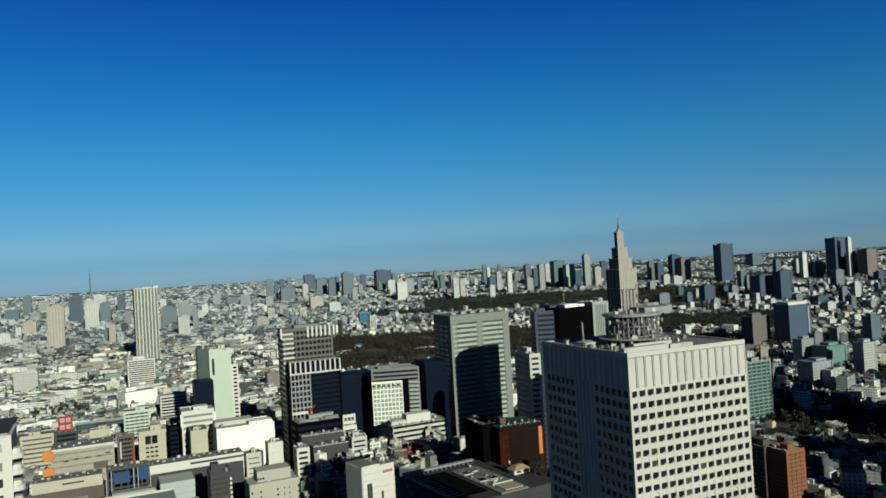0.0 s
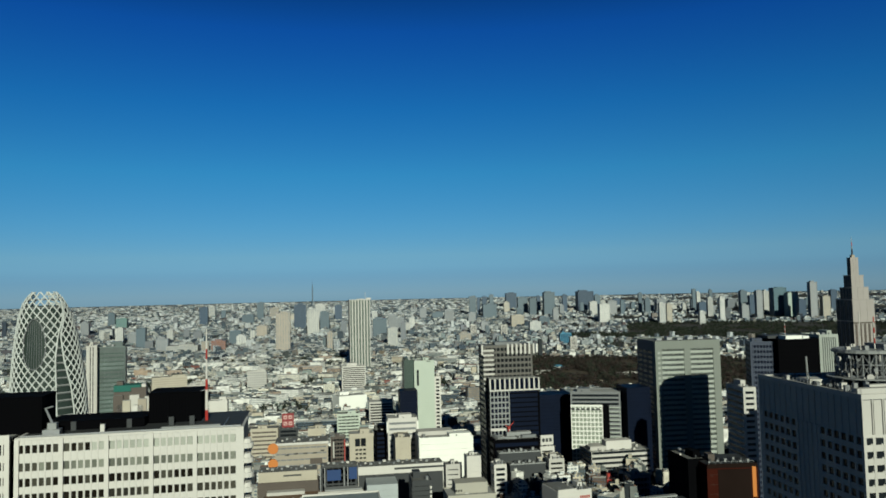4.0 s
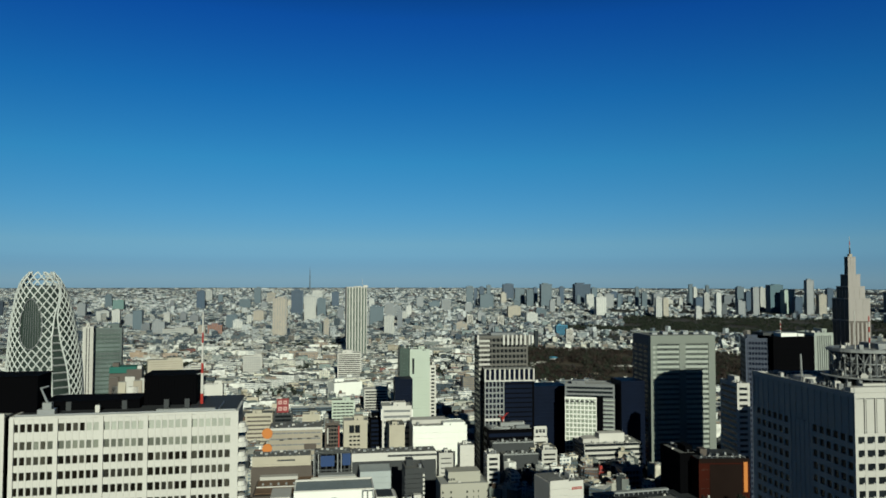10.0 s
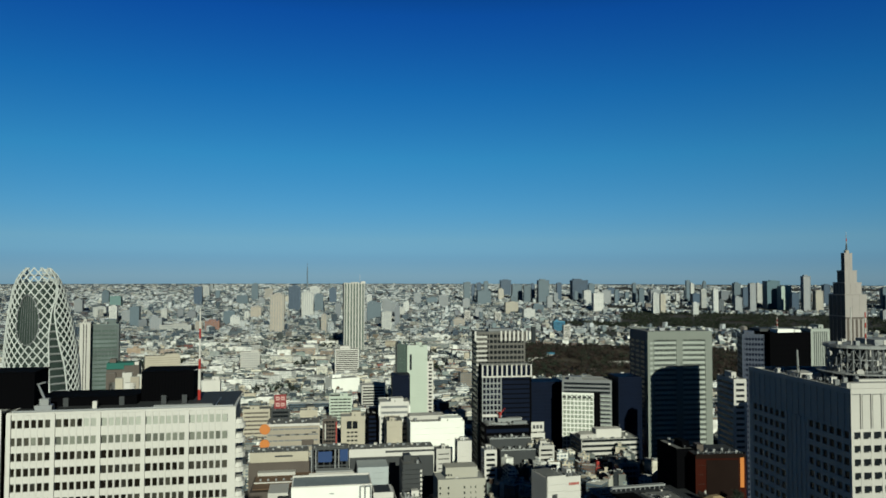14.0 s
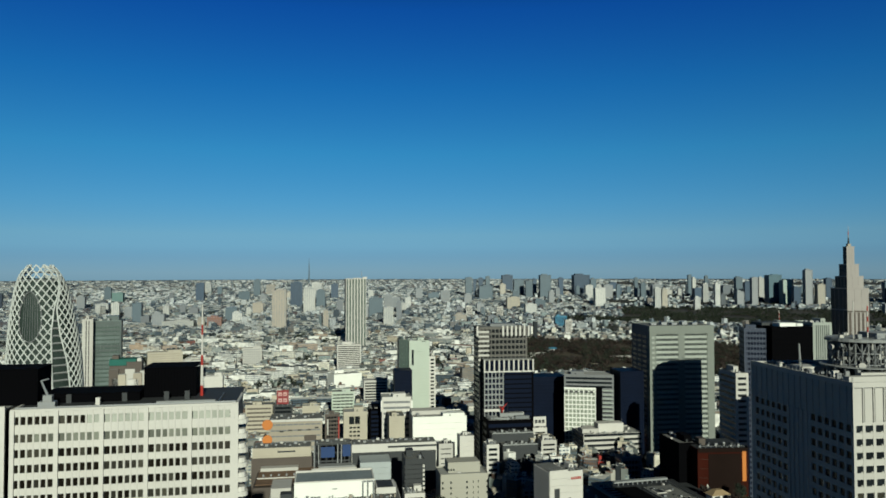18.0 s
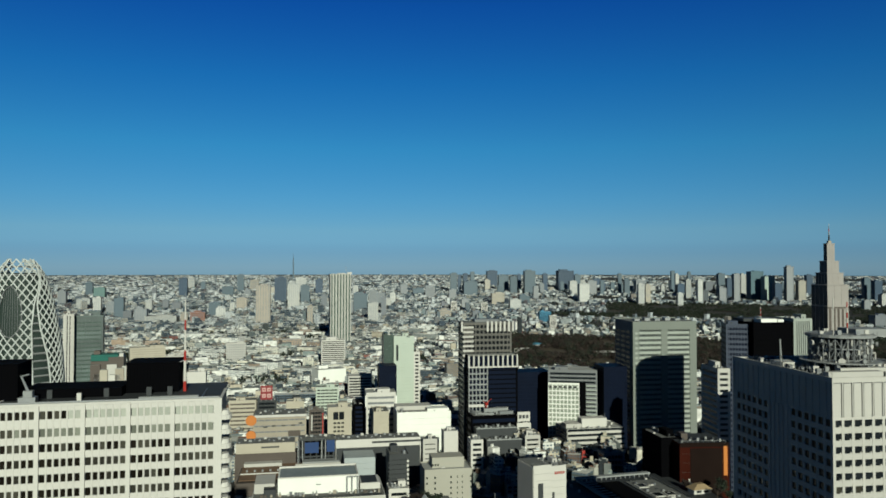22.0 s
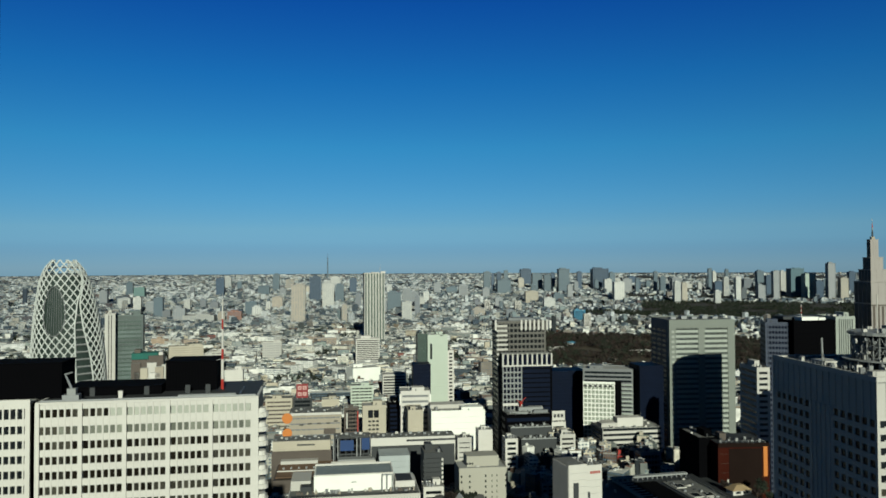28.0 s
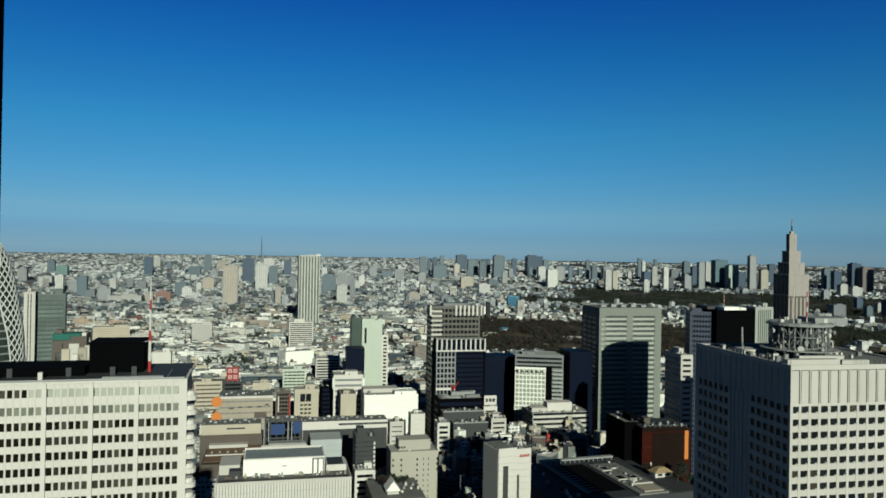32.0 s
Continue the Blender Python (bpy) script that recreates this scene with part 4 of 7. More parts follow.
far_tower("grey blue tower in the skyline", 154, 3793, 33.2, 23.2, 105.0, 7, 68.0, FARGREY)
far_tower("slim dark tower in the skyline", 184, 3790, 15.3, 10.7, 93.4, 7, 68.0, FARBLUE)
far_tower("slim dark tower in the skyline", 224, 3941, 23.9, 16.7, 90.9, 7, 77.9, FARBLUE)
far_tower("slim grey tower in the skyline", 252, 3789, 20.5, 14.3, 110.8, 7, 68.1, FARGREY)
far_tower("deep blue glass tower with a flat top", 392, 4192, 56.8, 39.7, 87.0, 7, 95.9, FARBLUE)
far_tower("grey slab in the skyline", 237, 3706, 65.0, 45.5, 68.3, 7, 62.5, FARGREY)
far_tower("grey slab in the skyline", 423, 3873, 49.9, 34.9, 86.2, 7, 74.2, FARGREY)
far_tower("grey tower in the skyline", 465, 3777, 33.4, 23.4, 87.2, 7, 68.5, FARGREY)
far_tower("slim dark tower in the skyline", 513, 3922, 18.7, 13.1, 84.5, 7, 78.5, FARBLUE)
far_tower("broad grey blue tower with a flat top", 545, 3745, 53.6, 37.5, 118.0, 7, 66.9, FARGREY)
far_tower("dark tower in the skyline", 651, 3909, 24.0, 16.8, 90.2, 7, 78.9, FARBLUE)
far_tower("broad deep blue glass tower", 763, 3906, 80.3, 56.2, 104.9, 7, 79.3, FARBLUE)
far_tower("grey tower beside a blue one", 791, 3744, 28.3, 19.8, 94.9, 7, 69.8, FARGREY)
far_tower("white apartment tower far off", 728, 3298, 45.3, 31.7, 85.8, 7, 42.7, WHITE)
far_tower("low dark block at the horizon", 997, 4185, 43.3, 30.3, 35.3, 7, 102.4, FARBLUE)
far_tower("slim grey tower in the skyline", 893, 3642, 17.6, 12.3, 72.7, 7, 65.0, FARGREY)
far_tower("slim grey tower in the skyline", 986, 3654, 17.7, 12.4, 104.1, 7, 67.2, FARGREY)
far_tower("grey tower in the skyline", 998, 3569, 24.7, 17.3, 82.3, 7, 62.2, FARGREY)
far_tower("white twin apartment tower", 949, 3168, 26.4, 18.5, 89.9, 7, 39.0, WHITE)
far_tower("cream twin apartment tower", 998, 3231, 22.5, 15.7, 81.9, 7, 43.2, CREAM)
far_tower("slim tower in the skyline", 1285, 3741, 18.3, 12.8, 106.6, 7, 78.3, FARGREY)
far_tower("slim pale tower in the skyline", 1277, 3655, 17.9, 12.5, 95.7, 7, 72.8, OFFWHITE)
far_tower("pale apartment tower far off", 1247, 3415, 23.9, 16.7, 86.6, 7, 57.7, OFFWHITE)
far_tower("bright white slim apartment tower", 1218, 3193, 22.4, 15.7, 103.0, 7, 45.1, WHITE)
far_tower("small black block before the towers", 1249, 3212, 22.5, 15.8, 54.0, 7, 46.7, DARKGREY)
far_tower("white apartment block beside the trees", 1096, 3098, 23.8, 16.7, 54.4, 7, 38.0, WHITE)
far_tower("slim tower at the horizon", 1468, 4009, 16.9, 11.8, 77.2, 7, 100.3, FARGREY)
far_tower("grey tower with a stepped top", 1453, 3533, 32.4, 22.7, 103.1, 7, 69.2, FARGREY)
far_tower("grey block before the towers", 1321, 3200, 31.5, 22.1, 66.1, 7, 47.4, GREY)
far_tower("blue grey glass tower far off", 1447, 3423, 26.6, 18.6, 89.4, 7, 62.7, FARBLUE)
far_tower("grey tower with pale edges", 1378, 3185, 27.0, 18.9, 127.2, 7, 48.0, GREY)
far_tower("pale slim tower far off", 1549, 3506, 24.8, 17.4, 99.7, 7, 70.1, OFFWHITE)
far_tower("broad blue green glass tower", 1525, 3310, 58.7, 41.1, 126.7, 7, 57.6, BLUEGLASS)
far_tower("pale green tower far off", 1553, 3248, 46.2, 32.3, 107.0, 7, 55.2, PALEGREEN)
far_tower("tall grey tower with a slanted top", 1590, 3136, 31.3, 21.9, 156.6, 7, 50.5, GREY)
far_tower("cream apartment tower far off", 1637, 3124, 33.5, 23.5, 93.4, 7, 51.0, CREAM)
far_tower("dark tower between paler ones", 1545, 3147, 31.4, 21.9, 82.0, 7, 49.9, FARBLUE)
far_tower("dark tower in the skyline", 1806, 3379, 29.0, 20.3, 98.5, 7, 69.8, FARBLUE)
far_tower("grey tower in the skyline", 1934, 3141, 29.0, 20.3, 95.4, 7, 60.8, FARGREY)
far_tower("dark tower in the skyline", 1931, 3058, 34.2, 23.9, 90.5, 7, 56.3, FARBLUE)
far_tower("dark glass tower with a stepped top", 2003, 3040, 43.2, 30.3, 122.6, 7, 57.5, FARBLUE)
far_tower("brown grey apartment tower", 2030, 3002, 51.8, 36.2, 108.0, 7, 56.3, BROWN)
far_tower("white cube building far off", 1906, 2884, 43.8, 30.6, 37.3, 7, 46.7, WHITE)
far_tower("tall dark blue glass tower standing alone", 2104, 2797, 67.3, 47.1, 167.6, 7, 48.6, FARBLUE)
far_tower("tall dark glass tower with a white edge", 2450, 2509, 69.0, 48.3, 167.4, 7, 48.7, FARBLUE)
far_tower("white stair tower beside dark glass", 2448, 2459, 19.9, 14.0, 165.8, 7, 47.9, WHITE)
far_tower("brown apartment tower far off", 2504, 2474, 57.8, 40.5, 100.5, 7, 49.7, BROWN)
far_tower("brown apartment tower far off", 2491, 2395, 59.7, 41.8, 116.2, 7, 46.0, BROWN)
far_tower("slim white tower far off", 2375, 2631, 31.7, 22.2, 107.3, 7, 51.9, WHITE)
far_tower("wide dark block in shade", 1785, 2163, 67.9, 47.5, 81.3, 7, 14.8, FARBLUE)
far_tower("dark block in shade", 1813, 2104, 47.3, 33.1, 95.8, 7, 14.1, FARBLUE)
glass_slab = far_tower("blue glass slab tower with a white roof box", 1081, 1224, 55.6, 38.9, 78.7, 7, 0.0, FARBLUE)
far_tower("grey banded office far off", 903, 1008, 26.4, 18.5, 43.2, 7, 0.0, GREY)
far_tower("dark green glass office", 924, 970, 41.5, 29.1, 33.6, 7, 0.0, GREENGLASS)
far_tower("cream apartment slab far off", 916, 897, 26.3, 18.4, 46.2, 7, 0.0, OFFWHITE)
far_tower("brown office block far off", 1025, 1269, 44.6, 31.2, 57.7, 7, 0.0, BROWN)
far_tower("pale block at the horizon", 2686, 3314, 75.7, 53.0, 59.7, 7, 98.1, FARGREY)
far_tower("pale tower at the horizon", 2482, 2788, 36.4, 25.5, 64.1, 7, 63.2, OFFWHITE)
far_tower("grey block at the horizon", 2441, 2621, 64.3, 45.0, 60.4, 7, 53.2, FARGREY)
far_tower("grey slim office far off", 948, 1032, 18.2, 12.8, 47.1, 7, 0.0, MIDGREY)
far_tower("grey office block far off", 1138, 1177, 26.7, 18.7, 31.9, 7, 0.0, GREY)
far_tower("dark grey office block", 724, 867, 20.9, 14.7, 30.2, 7, 0.0, MIDGREY)
far_tower("grey banded apartment block", 747, 810, 35.8, 25.1, 42.4, 7, 0.0, GREY)
far_tower("pale apartment block far off", 755, 795, 19.6, 13.8, 32.1, 7, 0.0, OFFWHITE)
far_tower("grey office block far off", 1181, 1137, 26.9, 18.9, 53.0, 7, 0.0, FARGREY)
SHEETING = mat("dark_teal_sheeting", (0.018, 0.10, 0.085), 0.9, vary=0.25)
ANNEX = mat("pale_blue_grey_panel", (0.52, 0.57, 0.58), 0.7, vary=0.12)
office("glass_office", "green glass office with a dark crown", -349.4, 773.6, 26.7, 28, 150.9, 20, TOWERGLASS, GREENGLASS, 34, 0.6, fins=8, fin=0.3, crown=3.0)
office("finned_office", "pale office with upright white fins", -362.5, 757.2, 10.0, 20, 153.1, 20, OFFWHITE, GLASS, 30, 0.1, fins=4, fin=1.6)
office("striped_tower", "tall residential tower striped with upright pale and dark bands", -221.3, 1949.9, 54.1, 45, 184.1, 12, OFFWHITE, GREENGLASS, 54, 0.12, fins=7, fin=3.0, side_fins=5)
green_tower = office("green_tower", "pale green windowless office tower", -24.6, 901.0, 24.9, 30, 117.1, 8, PALEGREEN, PALEGREEN, 28, 0.98, piers=False)
# separate dark green box stands for the pale tower's shaded left flank
office("shade_flank_wing", "green glass wing standing for a tower's shaded left flank", -43.7, 904.3, 11.7, 28, 118.0, 8, GREENGLASS, GREENGLASS, 28, 0.35)
office("dark_office", "office with deep shade put into its navy walls", -41.7, 849.8, 20.4, 24, 88.4, 8, SHADENAVY, SHADENAVY, 20, 0.25, kit=False)
office("white_office", "narrow white office with small windows", -8.7, 905.5, 7.7, 20, 97.1, 8, WHITE, GLASS, 22, 0.5)
office("banded_apartments", "white apartment block with long balconies", -183.1, 1488.2, 47.8, 28, 54.6, 10, WHITE, GLASS, 14, 0.5)
office("white_hall", "bright white hall with a flat roof", -155.5, 1250.7, 50.0, 34, 28.5, 28, BRIGHTWHITE, BRIGHTWHITE, 6, 0.9)
office("banded_office", "grey office with long pale bands", -96.3, 1111.3, 35.7, 25, 37.6, 8, OFFWHITE, GLASS, 9, 0.5)
office("pale_green_office", "pale green office with a flat roof", -128.9, 982.9, 29.9, 21, 41.7, 8, PALEGREEN, GLASS, 10, 0.6, fins=5)
twin_box_office = office("twin_box_office", "white office with two roof boxes", -47.8, 822.3, 32.9, 30, 61.6, 8, WHITE, MIDGREY, 10, 0.6)
office("beige_banded_store", "beige store with long bands", -220.5, 899.5, 32.2, 23, 39.5, 9, CREAM, BROWN, 8, 0.6)
office("cream_cube", "cream cube building without windows", -155.3, 891.1, 20.9, 15, 39.7, 9, CREAM, CREAM, 8, 0.9)
sign_office = office("sign_office", "dark office that carries a red roof sign", -193.5, 909.8, 22.5, 16, 37.7, 9, DARKGREY, GLASS, 8, 0.4)
long_store = office("long_store", "long beige store with a row of panels", -155.3, 796.1, 56.3, 34, 43.1, 9, BEIGE, MIDGREY, 7, 0.75, fins=9, kit=False)
brown_office = office("brown_office", "narrow brown tiled office with a red edge", -117.5, 807.4, 15.9, 11, 45.8, 9, BROWN, GLASS, 11, 0.45, fins=5)
cream_office = office("cream_office", "cream office with a dark double window", -91.3, 800.0, 25.6, 22, 49.6, 9, CREAM, CREAM, 11, 0.85, fins=4)
white_store = office("white_store", "large white windowless store", 0.5, 774.9, 57.1, 36, 49.1, 9, BRIGHTWHITE, BRIGHTWHITE, 8, 0.985, piers=False)
office("pale_store", "cream store beside a white one", -45.4, 784.8, 16.3, 30, 47.7, 9, CREAM, CREAM, 8, 0.8)
office("black_store", "store with deep shade put into its black walls", -69.3, 846.2, 22.0, 30, 44.7, 9, BLACK, SHADENAVY, 9, 0.4)
station_building = office("station_building", "long white station building with a dark slot", -41.6, 678.2, 78.0, 20, 44.6, 9, WHITE, WHITE, 6, 0.95, piers=False, kit=False)
station_wing = office("station_wing", "long cream station building", -143.1, 669.6, 52.1, 20, 43.0, 9, CREAM, CREAM, 6, 0.95, piers=False, kit=False)
blue_sheet_block = office("blue_sheet_block", "dark steel building hung with two blue sheets", -97.9, 674.6, 32.7, 18, 45.4, 9, DARKGREY, BLACK, 6, 0.2, fins=6, fin=0.9, kit=False)
brown_roof_hall = office("brown_roof_hall", "long low hall with a brown roof", -112.7, 623.5, 88.0, 54, 22.0, 9, BROWN, BROWN, 4, 0.9, kit=False)
long_white_store = office("long_white_store", "long white store with ribbed walls", -72.2, 511.2, 92.0, 46, 41.6, 9, WHITE, WHITE, 6, 0.985, kit=False, piers=False)
office("pale_annex", "pale blue grey plain block beside the long white store", -56.0, 646.5, 27.0, 26, 35.5, 9, ANNEX, ANNEX, 7, 0.97, kit=False, piers=False)
cream_hotel = office("cream_hotel", "cream hotel with columns of tiny windows", 18.9, 559.5, 36.8, 24, 48.0, 9, HOTELSTONE, HOTELSTONE, 15, 0.99, piers=False)
black_office = office("black_office", "black narrow office with white edge panels", -19.8, 589.4, 15.4, 24, 51.7, 9, DARKGREY, BLACK, 14, 0.92)
office("small_office", "white small office with balconies", -18.5, 552.5, 15.3, 16, 35.6, 9, WHITE, GLASS, 8, 0.5)
white_slot_tower = office("white_slot_tower", "white tower with a tall dark slot", 71.6, 442.3, 12.0, 22, 81.7, 18, WHITE, WHITE, 20, 0.97, piers=False, kit=False)
white_slot_wing = office("white_slot_wing", "white lower wing with red lettering", 82.1, 445.7, 10.2, 20, 80.8, 18, WHITE, WHITE, 20, 0.97, piers=False)
terraced_office = office("terraced_office", "low white terraced office with long bands", 173.9, 738.6, 61.2, 34, 38.9, 9, OFFWHITE, GLASS, 8, 0.38)
grid_office = office("grid_office", "grey office with a pale window grid", 161.4, 792.6, 52.5, 30, 90.0, -10, MIDGREY, GLASS, 20, 0.45)
office("shade_office", "office block with shade put into its navy walls", 124.0, 826.2, 40.0, 30, 84.0, 8, SHADENAVY, SHADENAVY, 20, 0.3, kit=False)
office("shade_block", "narrow block with shade put into its navy walls", 205.0, 780.0, 26.0, 30, 96.0, 8, SHADENAVY, SHADENAVY, 22, 0.3, kit=False)
office("white_kiosk_tower", "narrow white stair tower", 110.1, 864.3, 9.6, 10, 80.1, 8, WHITE, WHITE, 20, 0.9, piers=False)
# unseen block added behind the telecom tower to shade the banded tower
office("hidden_shade_caster", "hidden office block added to shade the banded tower", 268.0, 480.0, 18, 20, 132, 4, OFFWHITE, GLASS, 26, 0.55)
office("banded_tower", "white office tower with long dark bands, mostly in shade", 245.0, 593.1, 10.5, 30, 118.8, 4, OFFWHITE, GLASS, 26, 0.55)
office("blue_panel_tower", "panel tower with shade put into its blue grey", 275.6, 635.6, 20.0, 28, 151.6, -14, SHADEBLUE, SHADENAVY, 34, 0.5, fins=8)
black_tower = office("black_tower", "office tower with shade put into its black walls", 303.6, 628.5, 38.1, 34, 154.6, 8, BLACK, BLACK, 34, 0.4, kit=False)
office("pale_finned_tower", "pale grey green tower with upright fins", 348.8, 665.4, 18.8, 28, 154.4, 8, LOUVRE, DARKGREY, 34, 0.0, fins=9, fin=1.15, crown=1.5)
brick_block = office("brick_block", "very dark red brown brick block", 210.8, 547.2, 38.3, 34, 69.4, 3, BRICK, BROWN, 10, 0.97, kit=False)
office("dark_block", "office block with shade put into its black walls", 189.6, 560.7, 14.9, 34, 70.6, 8, BLACK, BLACK, 12, 0.9)
# station coloured dark to stand for the telecom tower's shadow
dark_station = office("dark_station", "large building with shadow put into its dark colour, steel beams on its roof", 162.2, 476.2, 109.9, 88, 41.1, 14, DARKGREY, DARKGREY, 8, 0.6, kit=False)
# hall walls blackened to stand for the shade under its roof
dark_hall = office("dark_hall", "low hall with shade put into its dark walls and a curved roof edge", 69.0, 719.7, 46.5, 19, 57.3, 9, BLACK, SHADENAVY, 8, 0.5, kit=False)
sign_cube = office("sign_cube", "small white building with a roof board", 100.1, 732.8, 14.5, 12, 45.8, 9, WHITE, GLASS, 10, 0.7)
office("beige_office", "beige small office with bands", 99.3, 707.4, 25.2, 16, 41.6, 9, CREAM, GLASS, 9, 0.6)
office("beige_office", "pale narrow office with bands", 102.4, 688.6, 14.7, 12, 43.7, 9, OFFWHITE, GLASS, 10, 0.6)
office("red_roof_cube", "small bright red cube building", 153.4, 690.7, 9.0, 12, 23.0, 9, RED, BROWN, 7, 0.8)
office("grey_cage_office", "grey office behind a steel cage", 172.9, 662.8, 18.7, 16, 33.6, 9, GREY, GLASS, 7, 0.4, fins=6)
office("pale_office", "pale narrow office with balconies", 48.1, 662.2, 11.4, 14, 45.8, 9, WHITE, GLASS, 10, 0.5)
office("pale_office", "cream office with plain walls", 25.9, 698.1, 13.6, 14, 45.8, 9, WHITE, WHITE, 10, 0.9)
office("pale_office", "grey office with plain walls", 5.9, 675.1, 13.1, 14, 43.8, 9, OFFWHITE, GLASS, 10, 0.8)
office("teal_scaffold_tower", "tower wrapped in teal scaffold sheeting", 576.2, 721.8, 38.6, 20, 67.9, 8, GREY, SHEETING, 16, 0.25, fins=5)
office("orange_tower", "orange brown apartment tower with balconies", 396.7, 462.5, 19.2, 20, 46.5, 8, BRICKORANGE, BROWN, 15, 0.6, fins=4)
# separate dark slab stands for the orange tower's shaded left flank
office("brown_slab", "dark brown slab standing for a tower's shaded flank", 393.3, 480.5, 22.4, 30, 46.3, 8, BROWN, GLASS, 15, 0.5)
office("white_block", "plain white block beside dark roofs", -334.1, 1088.2, 25.8, 16, 47.7, 10, WHITE, WHITE, 8, 0.95, piers=False)
office("finned_block", "grey block with upright pale fins", -401.9, 1578.9, 40.0, 20, 39.6, 12, OFFWHITE, GREY, 8, 0.3, fins=9, fin=1.4)
office("low_white_block", "long low white block among roofs", -455.5, 1359.6, 35.7, 20, 39.3, 20, OFFWHITE, OFFWHITE, 6, 0.9)
office("stepped_apartments", "cream stepped apartment block", -556.2, 1492.5, 66.9, 26, 40.5, 25, CREAM, BEIGE, 9, 0.7)
office("blue_office", "bright blue painted office block", 422.5, 2538.4, 40.4, 20, 47.8, 8, BLUEPAINT, BLUEGLASS, 12, 0.5)
office("white_apartments", "white apartment slab with balconies", 122.0, 2986.1, 23.4, 18, 61.9, 8, WHITE, GLASS, 18, 0.5)
office("white_apartments", "tall white apartment slab", 239.6, 2891.5, 25.1, 18, 61.9, 8, WHITE, GLASS, 18, 0.5)
office("white_apartments", "pale apartment slab beside trees", 407.6, 2300.8, 22.0, 14, 49.9, 8, WHITE, GLASS, 14, 0.5)
far_tower("tower of the far skyline", 613, 3782, 20.6, 14.5, 47.5, 7, 70.2, GREY)
far_tower("tower of the far skyline", 690, 3909, 26.7, 18.7, 14.0, 7, 79.3, BEIGE)
far_tower("tower of the far skyline", 727, 3830, 18.4, 12.9, 50.8, 7, 74.6, FARGREY)
far_tower("apartment tower near the horizon", 752, 3664, 35.2, 24.6, 69.8, 7, 64.2, WHITE)
far_tower("tower of the far skyline", 853, 3909, 24.2, 16.9, 51.6, 7, 81.4, OFFWHITE)
far_tower("tower of the far skyline", 849, 3672, 45.5, 31.9, 68.8, 7, 65.9, GREY)
far_tower("slab tower near the horizon", 954, 3871, 24.0, 16.8, 40.4, 7, 80.4, FARBLUE)
far_tower("tower of the far skyline", 1002, 3856, 21.3, 14.9, 40.6, 7, 80.3, FARGREY)
far_tower("apartment tower near the horizon", 1039, 3813, 31.7, 22.2, 33.2, 7, 77.9, FARGREY)
far_tower("slab tower near the horizon", 1085, 3809, 23.8, 16.6, 42.1, 7, 78.6, GREY)
far_tower("tower of the far skyline", 1103, 3694, 46.2, 32.3, 65.3, 7, 71.3, GREY)
far_tower("apartment tower near the horizon", 1201, 3817, 31.9, 22.3, 23.9, 7, 81.2, OFFWHITE)
far_tower("slab tower near the horizon", 1216, 3690, 18.0, 12.6, 39.1, 7, 73.7, OFFWHITE)
far_tower("slab tower near the horizon", 1313, 3839, 24.1, 16.9, 48.7, 7, 85.2, FARGREY)
far_tower("slab tower near the horizon", 1278, 3603, 35.3, 24.7, 49.7, 7, 69.3, FARBLUE)
far_tower("apartment tower near the horizon", 1330, 3593, 20.1, 14.1, 29.7, 7, 70.1, GREY)
far_tower("apartment tower near the horizon", 1447, 3803, 21.4, 15.0, 48.4, 7, 86.0, WHITE)
far_tower("tower of the far skyline", 1480, 3746, 47.4, 33.2, 45.5, 7, 82.6, MIDGREY)
far_tower("tower of the far skyline", 1516, 3704, 20.9, 14.6, 41.3, 7, 81.4, FARGREY)
far_tower("apartment tower near the horizon", 1493, 3533, 24.9, 17.5, 66.7, 7, 70.2, BEIGE)
far_tower("apartment tower near the horizon", 1618, 3732, 21.1, 14.8, 27.2, 7, 85.9, OFFWHITE)
far_tower("apartment tower near the horizon", 1624, 3635, 25.7, 18.0, 29.9, 7, 79.8, FARGREY)
far_tower("apartment tower near the horizon", 1673, 3647, 20.7, 14.5, 14.0, 7, 82.1, FARGREY)
far_tower("slab tower near the horizon", 1650, 3521, 30.0, 21.0, 58.1, 7, 73.6, WHITE)
far_tower("slab tower near the horizon", 1793, 3693, 47.3, 33.1, 14.0, 7, 87.9, FARGREY)
far_tower("apartment tower near the horizon", 1827, 3671, 18.3, 12.8, 37.7, 7, 88.2, FARGREY)
far_tower("apartment tower near the horizon", 1823, 3596, 23.1, 16.2, 27.4, 7, 83.3, FARBLUE)
far_tower("tower of the far skyline", 1811, 3509, 20.0, 14.0, 40.6, 7, 77.8, BEIGE)
far_tower("slab tower near the horizon", 1937, 3663, 31.4, 22.0, 14.0, 7, 90.9, FARBLUE)
far_tower("slab tower near the horizon", 1956, 3616, 18.1, 12.7, 32.5, 7, 88.9, FARBLUE)
far_tower("plain tall block above low roofs", -1848, 3258, 36.8, 25.7, 32.3, 7, 65.5, WHITE)
far_tower("apartment block above low roofs", -1434, 2614, 25.3, 17.7, 48.3, 7, 23.6, WHITE)
far_tower("office block above low roofs", -1617, 3009, 16.8, 11.8, 64.4, 7, 45.5, WHITE)
far_tower("apartment block above low roofs", -1390, 2697, 38.3, 26.8, 43.7, 7, 26.1, BEIGE)
far_tower("plain tall block above low roofs", -1433, 2828, 25.6, 17.9, 56.6, 7, 32.6, GREY)
far_tower("office block above low roofs", -1487, 3044, 29.9, 20.9, 59.6, 7, 44.1, GREY)
far_tower("apartment block above low roofs", -1219, 2581, 30.1, 21.1, 18.3, 7, 18.1, MIDGREY)
far_tower("office block above low roofs", -1353, 2943, 47.5, 33.2, 40.9, 7, 36.2, OFFWHITE)
